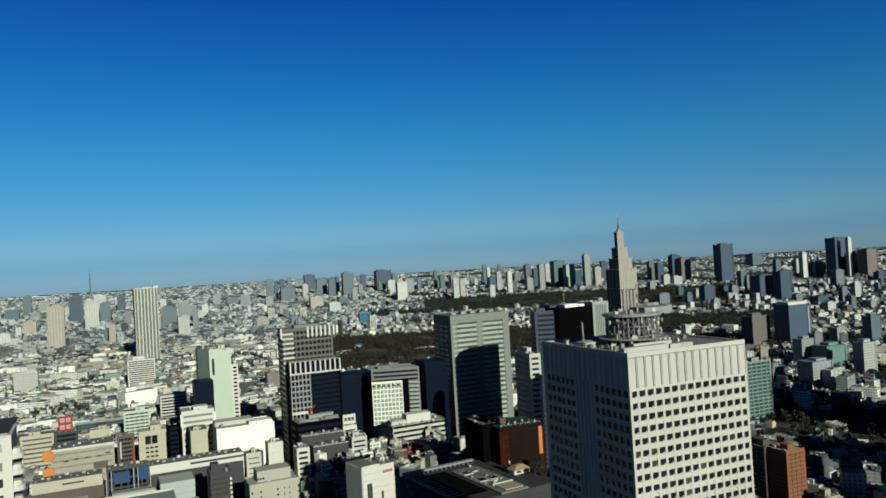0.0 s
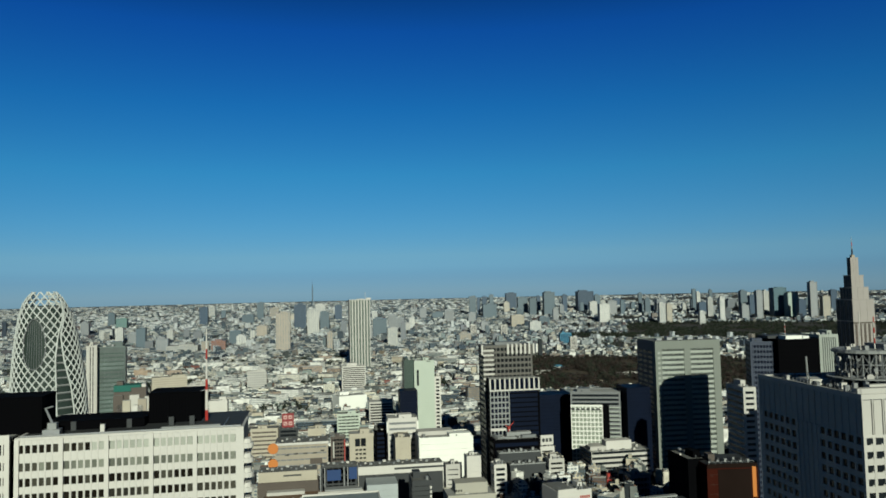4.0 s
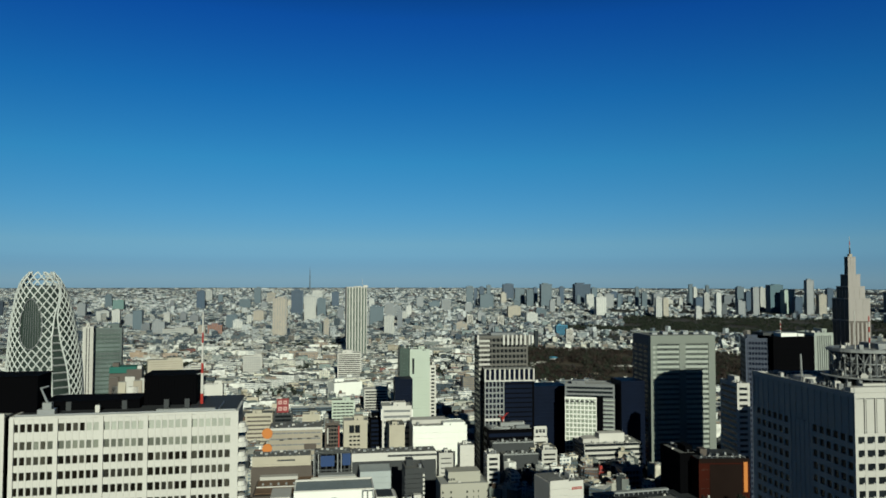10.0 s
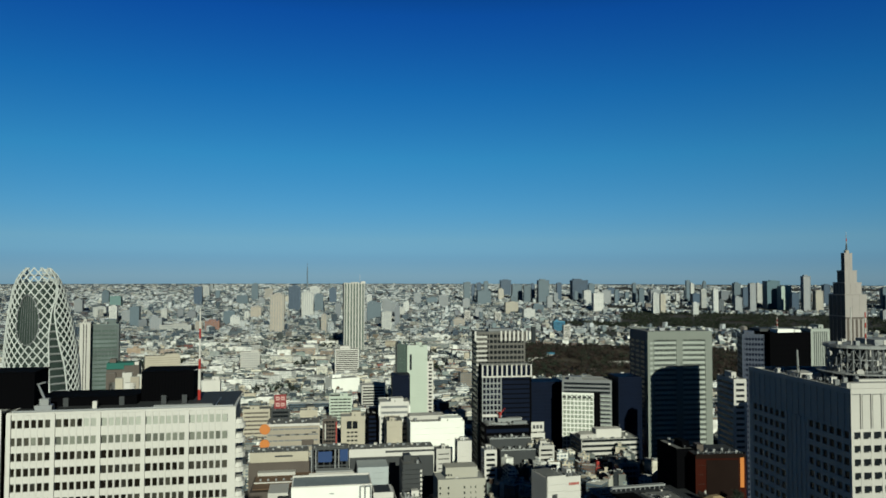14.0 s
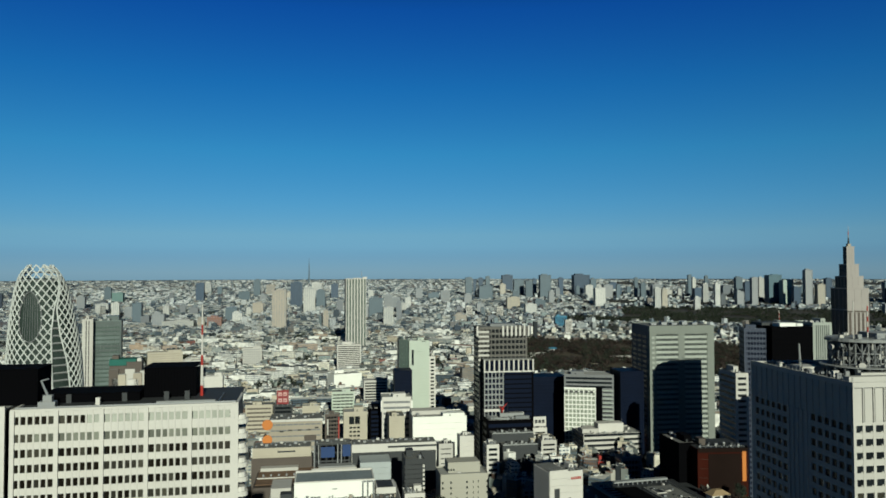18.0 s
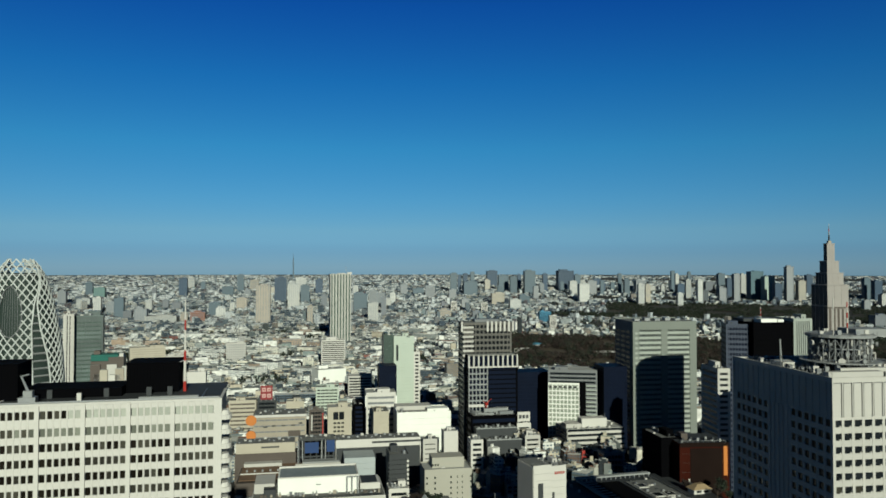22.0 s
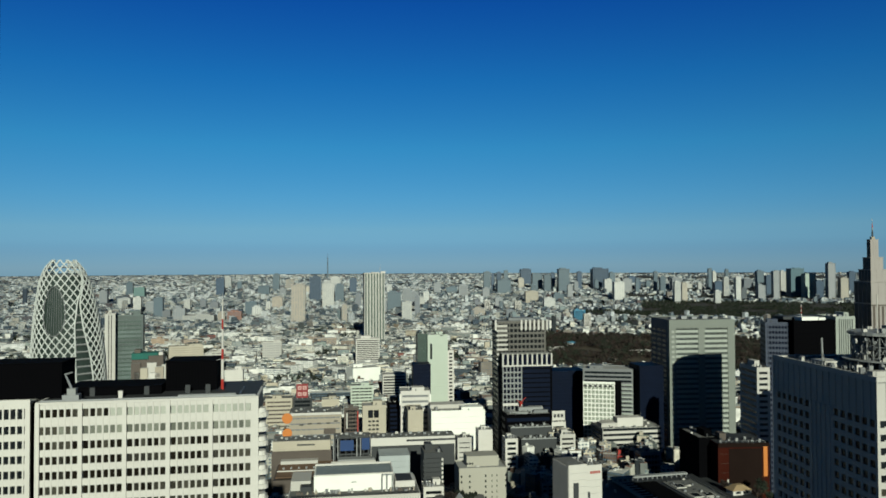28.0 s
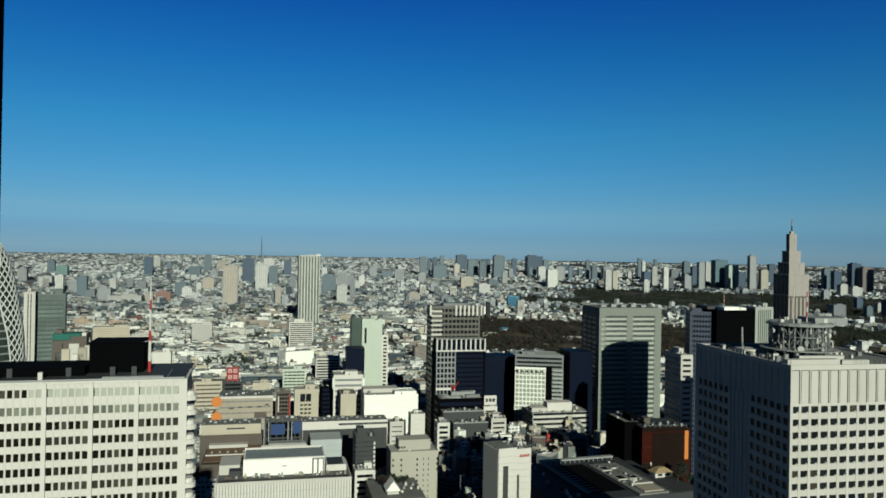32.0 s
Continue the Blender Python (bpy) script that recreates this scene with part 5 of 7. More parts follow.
far_tower("office block above low roofs", -1582, 3498, 29.6, 20.7, 59.0, 7, 71.3, FARGREY)
far_tower("plain tall block above low roofs", -1230, 2787, 26.1, 18.3, 62.2, 7, 26.5, WHITE)
far_tower("office block above low roofs", -1189, 2818, 39.3, 27.5, 38.7, 7, 27.2, GREY)
far_tower("apartment block above low roofs", -1098, 2664, 30.7, 21.5, 71.7, 7, 19.2, FARGREY)
far_tower("apartment block above low roofs", -1045, 2607, 26.3, 18.4, 31.5, 7, 16.2, MIDGREY)
far_tower("apartment block above low roofs", -970, 2531, 39.5, 27.6, 46.7, 7, 12.5, GREY)
far_tower("office block above low roofs", -1068, 2870, 22.2, 15.5, 46.3, 7, 27.2, OFFWHITE)
far_tower("plain tall block above low roofs", -1245, 3410, 17.6, 12.3, 51.6, 7, 58.0, MIDGREY)
far_tower("office block above low roofs", -1046, 2991, 22.3, 15.6, 37.4, 7, 32.4, MIDGREY)
far_tower("plain tall block above low roofs", -995, 2971, 31.3, 21.9, 29.9, 7, 30.6, MIDGREY)
far_tower("apartment block above low roofs", -816, 2513, 22.2, 15.6, 33.7, 7, 10.0, BEIGE)
far_tower("apartment block above low roofs", -1254, 3966, 39.0, 27.3, 54.3, 7, 93.1, OFFWHITE)
far_tower("office block above low roofs", -1159, 3871, 21.9, 15.4, 41.8, 7, 84.6, FARGREY)
far_tower("office block above low roofs", -780, 2750, 40.7, 28.5, 52.1, 7, 18.2, FARGREY)
far_tower("office block above low roofs", -726, 2636, 31.6, 22.1, 44.0, 7, 13.3, WHITE)
far_tower("apartment block above low roofs", -765, 2941, 18.2, 12.8, 36.0, 7, 26.0, OFFWHITE)
far_tower("apartment block above low roofs", -747, 3018, 41.2, 28.8, 47.7, 7, 29.4, BEIGE)
far_tower("plain tall block above low roofs", -850, 3543, 27.3, 19.1, 36.0, 7, 58.7, GREY)
far_tower("apartment block above low roofs", -900, 3910, 40.3, 28.2, 52.7, 7, 82.6, BEIGE)
far_tower("apartment block above low roofs", -700, 3200, 41.5, 29.0, 55.9, 7, 37.8, MIDGREY)
far_tower("office block above low roofs", -665, 3135, 27.7, 19.4, 51.9, 7, 34.1, CREAM)
far_tower("plain tall block above low roofs", -758, 3697, 22.8, 16.0, 33.5, 7, 66.8, CREAM)
far_tower("apartment block above low roofs", -779, 4096, 22.4, 15.7, 44.6, 7, 93.5, GREY)
far_tower("plain tall block above low roofs", -674, 4033, 49.8, 34.9, 56.3, 7, 87.9, WHITE)
far_tower("apartment block above low roofs", -395, 2550, 18.4, 12.9, 61.9, 7, 7.9, BEIGE)
far_tower("apartment block above low roofs", -412, 3039, 23.4, 16.4, 58.4, 7, 27.3, MIDGREY)
far_tower("plain tall block above low roofs", -364, 3221, 42.4, 29.7, 36.0, 7, 35.9, CREAM)
far_tower("apartment block above low roofs", -294, 2861, 32.9, 23.0, 47.4, 7, 18.8, GREY)
far_tower("apartment block above low roofs", -324, 3479, 23.6, 16.5, 63.3, 7, 49.7, WHITE)
far_tower("plain tall block above low roofs", -179, 2580, 32.7, 22.9, 69.4, 7, 8.1, OFFWHITE)
far_tower("apartment block above low roofs", -192, 3194, 42.8, 29.9, 55.5, 7, 33.7, GREY)
far_tower("plain tall block above low roofs", -155, 3052, 33.3, 23.3, 46.0, 7, 26.7, OFFWHITE)
far_tower("apartment block above low roofs", -143, 3348, 23.8, 16.7, 45.0, 7, 41.7, WHITE)
far_tower("office block above low roofs", -103, 3763, 33.1, 23.1, 50.8, 7, 66.0, GREY)
far_tower("apartment block above low roofs", -29, 3739, 52.1, 36.5, 30.6, 7, 64.3, FARGREY)
far_tower("apartment block above low roofs", 30, 3591, 43.0, 30.1, 54.3, 7, 55.3, GREY)
far_tower("apartment block above low roofs", 80, 2770, 42.9, 30.1, 27.1, 7, 14.5, BEIGE)
far_tower("office block above low roofs", 137, 3484, 33.6, 23.5, 47.7, 7, 49.1, GREY)
far_tower("apartment block above low roofs", 169, 2989, 28.9, 20.2, 49.3, 7, 23.8, GREY)
far_tower("apartment block above low roofs", 192, 2663, 28.6, 20.0, 30.2, 7, 10.8, MIDGREY)
far_tower("apartment block above low roofs", 345, 3964, 28.4, 19.9, 55.0, 7, 80.0, CREAM)
far_tower("office block above low roofs", 329, 3239, 53.3, 37.3, 51.9, 7, 36.3, CREAM)
far_tower("apartment block above low roofs", 375, 3604, 24.1, 16.8, 52.5, 7, 57.3, FARGREY)
far_tower("plain tall block above low roofs", 375, 2986, 43.6, 30.5, 46.2, 7, 24.3, WHITE)
far_tower("plain tall block above low roofs", 437, 3164, 43.7, 30.6, 45.3, 7, 33.2, FARGREY)
far_tower("plain tall block above low roofs", 535, 3477, 24.2, 16.9, 57.5, 7, 50.9, GREY)
far_tower("apartment block above low roofs", 1705, 2770, 25.5, 17.9, 40.8, 7, 36.0, GREY)
far_tower("apartment block above low roofs", 1459, 2298, 42.9, 30.0, 38.3, 7, 12.2, MIDGREY)
far_tower("apartment block above low roofs", 1860, 2901, 32.6, 22.8, 48.3, 7, 46.3, OFFWHITE)
far_tower("apartment block above low roofs", 2081, 3182, 30.1, 21.0, 71.6, 7, 67.8, MIDGREY)
far_tower("apartment block above low roofs", 1680, 2527, 24.0, 16.8, 31.9, 7, 25.4, FARBLUE)
far_tower("apartment block above low roofs", 1550, 2280, 21.9, 15.3, 32.8, 7, 13.8, FARGREY)
far_tower("office block above low roofs", 1659, 2383, 23.1, 16.2, 29.3, 7, 19.6, OFFWHITE)
far_tower("office block above low roofs", 1599, 2232, 43.8, 30.6, 58.3, 7, 13.0, FARBLUE)
far_tower("apartment block above low roofs", 1453, 1994, 23.6, 16.5, 37.1, 7, 4.4, GREY)
far_tower("office block above low roofs", 1843, 2450, 49.1, 34.4, 27.1, 7, 26.3, FARBLUE)
far_tower("office block above low roofs", 1803, 2360, 28.6, 20.0, 32.4, 7, 22.3, GREY)
far_tower("apartment block above low roofs", 1968, 2518, 30.8, 21.6, 67.0, 7, 33.0, FARGREY)
far_tower("plain tall block above low roofs", 1873, 2369, 19.4, 13.6, 64.2, 7, 24.7, MIDGREY)
far_tower("apartment block above low roofs", 1989, 2479, 30.7, 21.5, 39.8, 7, 32.1, GREY)
far_tower("apartment block above low roofs", 1873, 2305, 38.3, 26.8, 29.3, 7, 22.1, GREY)
far_tower("plain tall block above low roofs", 1679, 2038, 25.6, 17.9, 23.5, 7, 9.5, WHITE)
far_tower("apartment block above low roofs", 1649, 1975, 20.8, 14.5, 21.8, 7, 7.4, OFFWHITE)
far_tower("plain tall block above low roofs", 2304, 2713, 28.8, 20.2, 82.4, 7, 52.8, FARGREY)
far_tower("apartment block above low roofs", 2222, 2559, 44.0, 30.8, 45.9, 7, 42.8, FARBLUE)
far_tower("office block above low roofs", 1582, 1801, 38.9, 27.2, 25.3, 7, 2.6, GREY)
far_tower("office block above low roofs", 1590, 1795, 23.4, 16.4, 50.2, 7, 2.8, MIDGREY)
far_tower("office block above low roofs", 1609, 1790, 15.6, 11.0, 28.4, 7, 3.0, WHITE)
far_tower("office block above low roofs", 1762, 1924, 21.2, 14.9, 21.9, 7, 8.5, WHITE)
far_tower("apartment block above low roofs", 1741, 1866, 41.6, 29.1, 28.4, 7, 6.5, FARBLUE)
far_tower("apartment block above low roofs", 1569, 1652, 29.7, 20.8, 34.5, 7, 0.6, OFFWHITE)
far_tower("plain tall block above low roofs", 2155, 2220, 40.5, 28.3, 67.2, 7, 27.7, MIDGREY)
far_tower("office block above low roofs", 1817, 1857, 21.3, 14.9, 49.6, 7, 8.2, MIDGREY)
far_tower("apartment block above low roofs", 2592, 2600, 48.2, 33.7, 63.6, 7, 59.0, FARBLUE)
far_tower("office block above low roofs", 1896, 1884, 26.3, 18.4, 55.2, 7, 10.6, WHITE)
far_tower("office block above low roofs", 2530, 2451, 57.9, 40.6, 45.0, 7, 49.9, FARBLUE)
far_tower("apartment block above low roofs", 1709, 1648, 23.4, 16.4, 27.3, 7, 2.2, GREY)
far_tower("office block above low roofs", 2423, 2291, 33.0, 23.1, 33.6, 7, 40.0, FARBLUE)
# unseen towers added outside the view to shade the low southern blocks
office("shade_caster_tower", "unseen pale office tower added to cast shade", 502, 215, 54, 40, 152, 8, OFFWHITE, GLASS, 36, 0.5)
office("shade_caster_tower", "unseen grey office tower added to cast shade", 606, 230, 84, 40, 134, 8, GREY, GLASS, 32, 0.5)
office("shade_caster_tower", "unseen tall grey office tower added to cast shade", 765, 230, 120, 40, 226, 8, GREY, GLASS, 54, 0.5)


# ---- marks of single buildings ----
DARKBROWN = mat("dark_brown_facing", (0.020, 0.012, 0.010), 0.9, vary=0.2, shine=0.02)
SIGNRED = mat("dull_red_sign_paint", (0.33, 0.035, 0.04), 0.6, vary=0.15)
SIGNPINK = mat("faded_sign_paint", (0.75, 0.45, 0.42), 0.6, vary=0.1)
GRIDGLASS = mat("pale_green_grid_glass", (0.36, 0.40, 0.33), 0.4, vary=0.25)
RUSTROOF = mat("rust_brown_roof_sheet", (0.26, 0.16, 0.10), 0.9, vary=0.3, grain=2.0)
SLATEROOF = mat("blue_grey_roof", (0.30, 0.35, 0.37), 0.8, vary=0.2, grain=2.0)
TANROOF = mat("tan_roof_tile", (0.42, 0.30, 0.17), 0.8, vary=0.15)

def slab(th, name, material, x0, x1, y0, y1, z0, z1, label=""):
    return part(name, Geo().box(x0, x1, y0, y1, z0, z1), material, th, label)


# pale green tower: dark stair slot and small marks near its top
slab(green_tower, "stair_slot", GLASS, -9.4, -6.8, -0.15, 0.3, 88, 107, "dark glass stair slot")
slab(green_tower, "mark", DARKGREY, 3.4, 5.2, -0.1, 0.2, 116.2, 117.6)
slab(green_tower, "mark", DARKGREY, 6.0, 7.2, -0.1, 0.2, 116.2, 117.6)
slab(green_tower, "flank_band", WHITE, 9.9, 10.3, 2, 28, 40, 119)

# long store: two round orange signs on posts and dark panels
for z, s in ((38.5, 5.6), (22.5, 5.2)):
    sg = thing("round_sign", "large round orange sign on a store front", "sign", pose(-184.5, 790.0, z, 0, 0, 9))
    ring = [(s * math.cos(i * math.pi / 12), s * math.sin(i * math.pi / 12)) for i in range(24)]
    g = Geo()
    g.v += [(x, y, z2) for y in (-0.6, 0.6) for x, z2 in ring]
    g.f += [tuple(range(23, -1, -1))[::-1], tuple(range(24, 48))[::-1]] + [(i, i + 24, (i + 1) % 24 + 24, (i + 1) % 24) for i in range(24)]
    g.m += [0] * 26
    part("disc", g, ORANGE, sg)
    slab(sg, "post", STEEL, -0.4, 0.4, 0.6, 1.8, -z, 2.0)
for x in (-17, -8, 2, 12, 20):
    slab(long_store, "dark_panel", DARKGREY, x, x + 4.2, -0.45, 0.1, 33 - (x % 5), 34.4 - (x % 5))
slab(long_store, "dark_panel", BROWN, 9, 22, -0.45, 0.1, 20, 26)
slab(long_store, "eave", WHITE, -28.5, 28.5, -1.4, 0.4, 41.2, 43.6, "long white eave")

# red roof sign with unreadable white writing
rs = thing("roof_sign", "red roof sign with two rows of white writing", "sign", pose(-193.5, 908.5, 38.0, 0, 0, 9))
slab(rs, "board", SIGNRED, -7.2, 7.2, 0, 0.8, 1.5, 18.5)
for z in (4.0, 11.5):
    for x in (-5.4, 0.7):
        slab(rs, "bar", SIGNPINK, x, x + 4.6, -0.15, 0.05, z, z + 4.6)
        slab(rs, "bar", SIGNRED, x + 1.2, x + 3.4, -0.22, -0.1, z + 1.6, z + 2.6)
for x in (-6, 0, 6):
    slab(rs, "leg", STEEL, x - 0.3, x + 0.3, 0.1, 0.7, 0, 1.5)

# cream office: double dark window high up and rows of small ones; brown office with a red edge
for x in (-6.8, -0.6):
    slab(cream_office, "tall_window", GLASS, x, x + 5.4, -0.5, 0.1, 37.2, 45.4)
for i in range(5):
    for x in (-6.6, -2.4, 1.8):
        slab(cream_office, "window", GLASS, x, x + 3.0, -0.5, 0.1, 32.5 - 4.4 * i, 34.3 - 4.4 * i)
slab(brown_office, "edge_strip", RED, 6.4, 7.6, -0.6, 0.2, 20, 43, "dull red corner strip")
slab(brown_office, "name_strip", OFFWHITE, -5.6, -4.2, -0.6, 0.0, 24, 41)

# white store: plain white front with one thin line of writing; stepped roof edge
slab(white_store, "writing_bar", GREY, -8, 9, -0.12, 0.1, 22.6, 23.6)
slab(white_store, "side_return", BRIGHTWHITE, -28.8, -28.2, 0.5, 30, 20, 51)
slab(white_store, "roof_hall", OFFWHITE, -28, 10, 16, 34, 49.3, 53.5)
slab(twin_box_office, "roof_box", BRIGHTWHITE, -17.5, -8.5, 0.5, 10, 46.6, 59, "white roof box")
slab(twin_box_office, "roof_box", BRIGHTWHITE, 9, 17.8, 0.5, 10, 46.6, 58, "white roof box")
slab(twin_box_office, "roof_screen", GREY, -8, 8.6, 6, 16, 46.6, 62)
# solid slabs stand for shaded open storeys and for a brown roof strip
slab(station_building, "lower_front", DARKGREY, -38.6, 38.6, -0.4, 0.1, 0, 37.2, "dark slab standing for shaded open storeys")
slab(station_wing, "lower_front", BROWN, -27, 27, -0.4, 0.1, 0, 34.2, "brown slab standing for a brown roof strip")
slab(station_building, "dark_slot", DARKGREY, -6, 40, -0.15, 0.2, 40.6, 42.4, "long dark slot")
slab(station_wing, "dark_slot", DARKGREY, -4, 12, -0.15, 0.2, 38.6, 40.0, "long dark slot")

# long white store: dark roof walk, a big white box and pale pavilions on the roof
H = 41.6
slab(long_white_store, "roof", ROOFGREY, -45.4, 45.4, 0.5, 45.4, H - 0.2, H + 0.2)
slab(long_white_store, "roof_rim", OFFWHITE, -46, 46, -0.2, 0.5, H - 1.2, H + 0.9)
slab(long_white_store, "roof_rim", OFFWHITE, 45.4, 46, 0.5, 46, H - 1.2, H + 0.9)
slab(long_white_store, "roof_walk", DARKGREY, -44, 44, 0.9, 7.5, H + 0.2, H + 0.35)
slab(long_white_store, "roof_hall", BRIGHTWHITE, -28.5, 28, 14, 42, H + 0.2, H + 11.5, "big white windowless roof hall")
slab(long_white_store, "hall_roof", SLATEROOF, -27.5, 27, 15, 41, H + 11.5, H + 11.7)
slab(long_white_store, "hall_rim", WHITE, -28.5, 28, 14, 15, H + 11.5, H + 12.4)
slab(long_white_store, "hall_rim", WHITE, -28.5, 28, 41, 42, H + 11.5, H + 13.0)
slab(long_white_store, "hall_rim", WHITE, 27, 28, 15, 41, H + 11.5, H + 12.4)
slab(long_white_store, "hall_slot", MIDGREY, -2.0, 1.5, 13.85, 14.1, H + 6.2, H + 6.8)
slab(long_white_store, "pavilion", OFFWHITE, -45, -31, 20, 44, H + 0.2, H + 7.0)
slab(long_white_store, "pavilion", DARKGREY, -38, -30, 11, 19, H + 0.2, H + 5.2)
slab(long_white_store, "pavilion", WHITE, 29.5, 44, 18, 38, H + 0.2, H + 4.6)
slab(long_white_store, "pavilion_roof", DARKGREY, 30.5, 42, 19, 37, H + 4.6, H + 4.8)
for x in (19.5, 23, 27):
    slab(long_white_store, "steel_post", STEEL, x, x + 0.5, 9, 9.5, H + 0.2, H + 12.5)
slab(long_white_store, "steel_beam", STEEL, 19.5, 27.5, 9, 9.5, H + 12.0, H + 12.6)
rnd = random.Random(5)
for i in range(34):
    x, y = rnd.uniform(-43, 42), rnd.uniform(7.8, 12.5)
    a, b = rnd.uniform(0.8, 2.6), rnd.uniform(0.8, 2.4)
    slab(long_white_store, "roof_machine", rnd.choice((STEEL, BROWN, MIDGREY, OFFWHITE, BEIGE)), x, x + a, y, y + 1.3, H + 0.2, H + 0.2 + b)

# grey strips on the wall stand for the shading between its ribs
for i in range(46):
    slab(long_white_store, "wall_groove", GREY, -45.6 + 2.0 * i, -45.0 + 2.0 * i, -0.06, 0.1, 0, H - 1.3)

# cream hotel: columns of tiny windows and upper storeys
for x, rows in ((-17.3, 2), (-11, 9), (1.3, 9), (6.5, 9), (10.3, 9), (17, 3)):
    for i in range(rows):
        slab(cream_hotel, "window", GLASS, x, x + (0.6 if 5 < x < 12 else 1.2), -0.12, 0.2, 42 - 4.1 * i, 43.6 - 4.1 * i)
slab(cream_hotel, "upper_block", HOTELSTONE, -11.5, 13.5, 7, 22, 48.0, 56, "cream upper storeys")
for x in (-11.6, -9.6, -7.6):
    slab(cream_hotel, "window", GLASS, x, x + 1.2, 6.88, 7.2, 49.6, 51.2)

# white tower with a tall slot, and its lettered wing
slab(white_slot_tower, "slot", DARKGREY, -3.0, 0.5, -0.12, 0.3, 6, 72, "tall dark slot")
slab(white_slot_tower, "roof", ROOFGREY, -5.5, 5.5, 0.5, 21.5, 81.7, 82.0)
slab(white_slot_tower, "roof_rim", WHITE, -6.1, 6.1, -0.1, 0.5, 81.0, 82.8)
slab(white_slot_tower, "flank_wall", OFFWHITE, -6.2, -5.9, 0.6, 21.8, 0, 81.4)
for i in range(12):
    slab(white_slot_tower, "rail_post", STEEL, -5.6 + 0.95 * i, -5.5 + 0.95 * i, 3, 3.1, 82.0, 84.0)
for i in range(5):
    slab(white_slot_wing, "writing_bar", RED, -2.8 + 1.4 * i, -1.8 + 1.4 * i, -0.14, 0.1, 76.6, 78.2)
slab(white_slot_wing, "slot", DARKGREY, -4.5, -3.0, -0.12, 0.2, 10, 66)
for i in range(12):
    slab(black_office, "edge_panel", WHITE, 6.4, 7.9, -0.5, 0.1, 46 - 3.5 * i, 48 - 3.5 * i, "white edge panel")
    slab(black_office, "balcony", DARKGREY, -8.6, -6.6, -1.2, 0.1, 46 - 3.5 * i, 47.2 - 3.5 * i)

# terraced office: upper white hall and deep terraces
T = 38.6
slab(terraced_office, "roof_hall", WHITE, -12, 15, 8, 20, T, T + 9.5, "white roof hall")
slab(terraced_office, "roof_hall", OFFWHITE, -24, -13, 12, 26, T, T + 4.5)
for i in range(6):
    slab(terraced_office, "mast", STEEL, -11 + 5 * i, -10.8 + 5 * i, 11, 11.2, T + 9.5, T + 11 + (i % 3))
for i in range(5):
    slab(terraced_office, "terrace", OFFWHITE, -31.6 + 0.3 * i, 31.6 - 0.3 * i, -2.4 + 0.4 * i, 0.3, T - 4 - 5 * (4 - i), T - 1.4 - 5 * (4 - i), "deep pale terrace edge")
    # dark glass strips stand for the shaded gaps between terraces
    slab(terraced_office, "window_band", GLASS, -30, 30, -0.45, 0.1, T - 1.4 - 5 * (4 - i), T + 1.0 - 5 * (4 - i))
for i in range(9):
    slab(terraced_office, "roof_machine", (STEEL, WHITE, MIDGREY)[i % 3], -25 + 5.6 * i, -23 + 5.6 * i, 1.5, 3.5, T, T + 1.6 + (i % 2))

# grid office: bright grid panel of pale panes, black strip for shade, grey wing
slab(grid_office, "panel_back", GRIDGLASS, -25.8, 6.4, -1.6, 0.0, 6, 75.5)
for i in range(9):
    slab(grid_office, "grid_post", BRIGHTWHITE, -26.2 + 4.05 * i, -25.3 + 4.05 * i, -2.3, -1.5, 6, 76.5)
for i in range(15):
    slab(grid_office, "grid_bar", BRIGHTWHITE, -26.2, 7.0, -2.2, -1.5, 6 + 4.75 * i, 7.1 + 4.75 * i)
slab(grid_office, "grid_top", BRIGHTWHITE, -26.4, 7.2, -2.4, -1.4, 75.1, 77.1)
for i in range(6):
    slab(grid_office, "vent_slot", DARKGREY, -25.8 + 5.3 * i, -22.2 + 5.3 * i, -2.5, -2.3, 71.5, 73.7)
# black slab on the wall stands for a shaded recessed strip
slab(grid_office, "recess", BLACK, 7.3, 14.0, -0.8, 0.2, 0, 78)
for i in range(14):
    slab(grid_office, "wing_band", LOUVRE, 14.2, 26.1, -0.5, 0.1, 16 + 4.4 * i, 17.6 + 4.4 * i)

# black tower: bright roof slabs and a low hat
Z = 154.1
slab(black_tower, "roof_slab", BRIGHTWHITE, -11, 4, 1, 12, Z, Z + 3.4, "bright white roof slab")
slab(black_tower, "roof_slab", BRIGHTWHITE, 6, 12, 3, 14, Z, Z + 2.6, "bright white roof slab")
slab(black_tower, "hat", DARKGREY, -19, 19, 15, 32, Z, Z + 3)
rm = thing("roof_mast", "small red and white mast on a black tower", "mast", pose(300.5, 646, Z + 3, 0, 0, 0))
for i in range(5):
    part("section", Geo().tube((0, 0, 2 * i), (0, 0, 2 * i + 2), 0.3, n=6), RED if i % 2 else WHITE, rm)

# brick block: orange end panel, dark brown middle, stone edge, roof rail
slab(brick_block, "end_panel", ORANGE, 14.6, 17.6, -0.5, 0.2, 46, 68, "orange end panel")
slab(brick_block, "dark_panel", DARKBROWN, -11, 13.6, -0.3, 0.2, 0, 66.5, "dark brown middle of the wall")
slab(brick_block, "roof", DARKGREY, -18.5, 18.5, 0.4, 33.6, 69.6, 70.0)
slab(brick_block, "edge", DARKBROWN, -19, 19, -0.4, 0.4, 67.5, 70.6)
slab(brick_block, "stair_house", BROWN, -13, -8, 12, 20, 70.0, 75)
slab(brick_block, "writing_bar", OFFWHITE, -12.6, -11.4, -0.2, 0.1, 38, 44)
for i in range(9):
    slab(brick_block, "rail_post", STEEL, -17 + 4.2 * i, -16.8 + 4.2 * i, 1, 1.2, 70.0, 72.0)
slab(brick_block, "rail", STEEL, -17, 16.8, 1, 1.15, 71.8, 72.0)
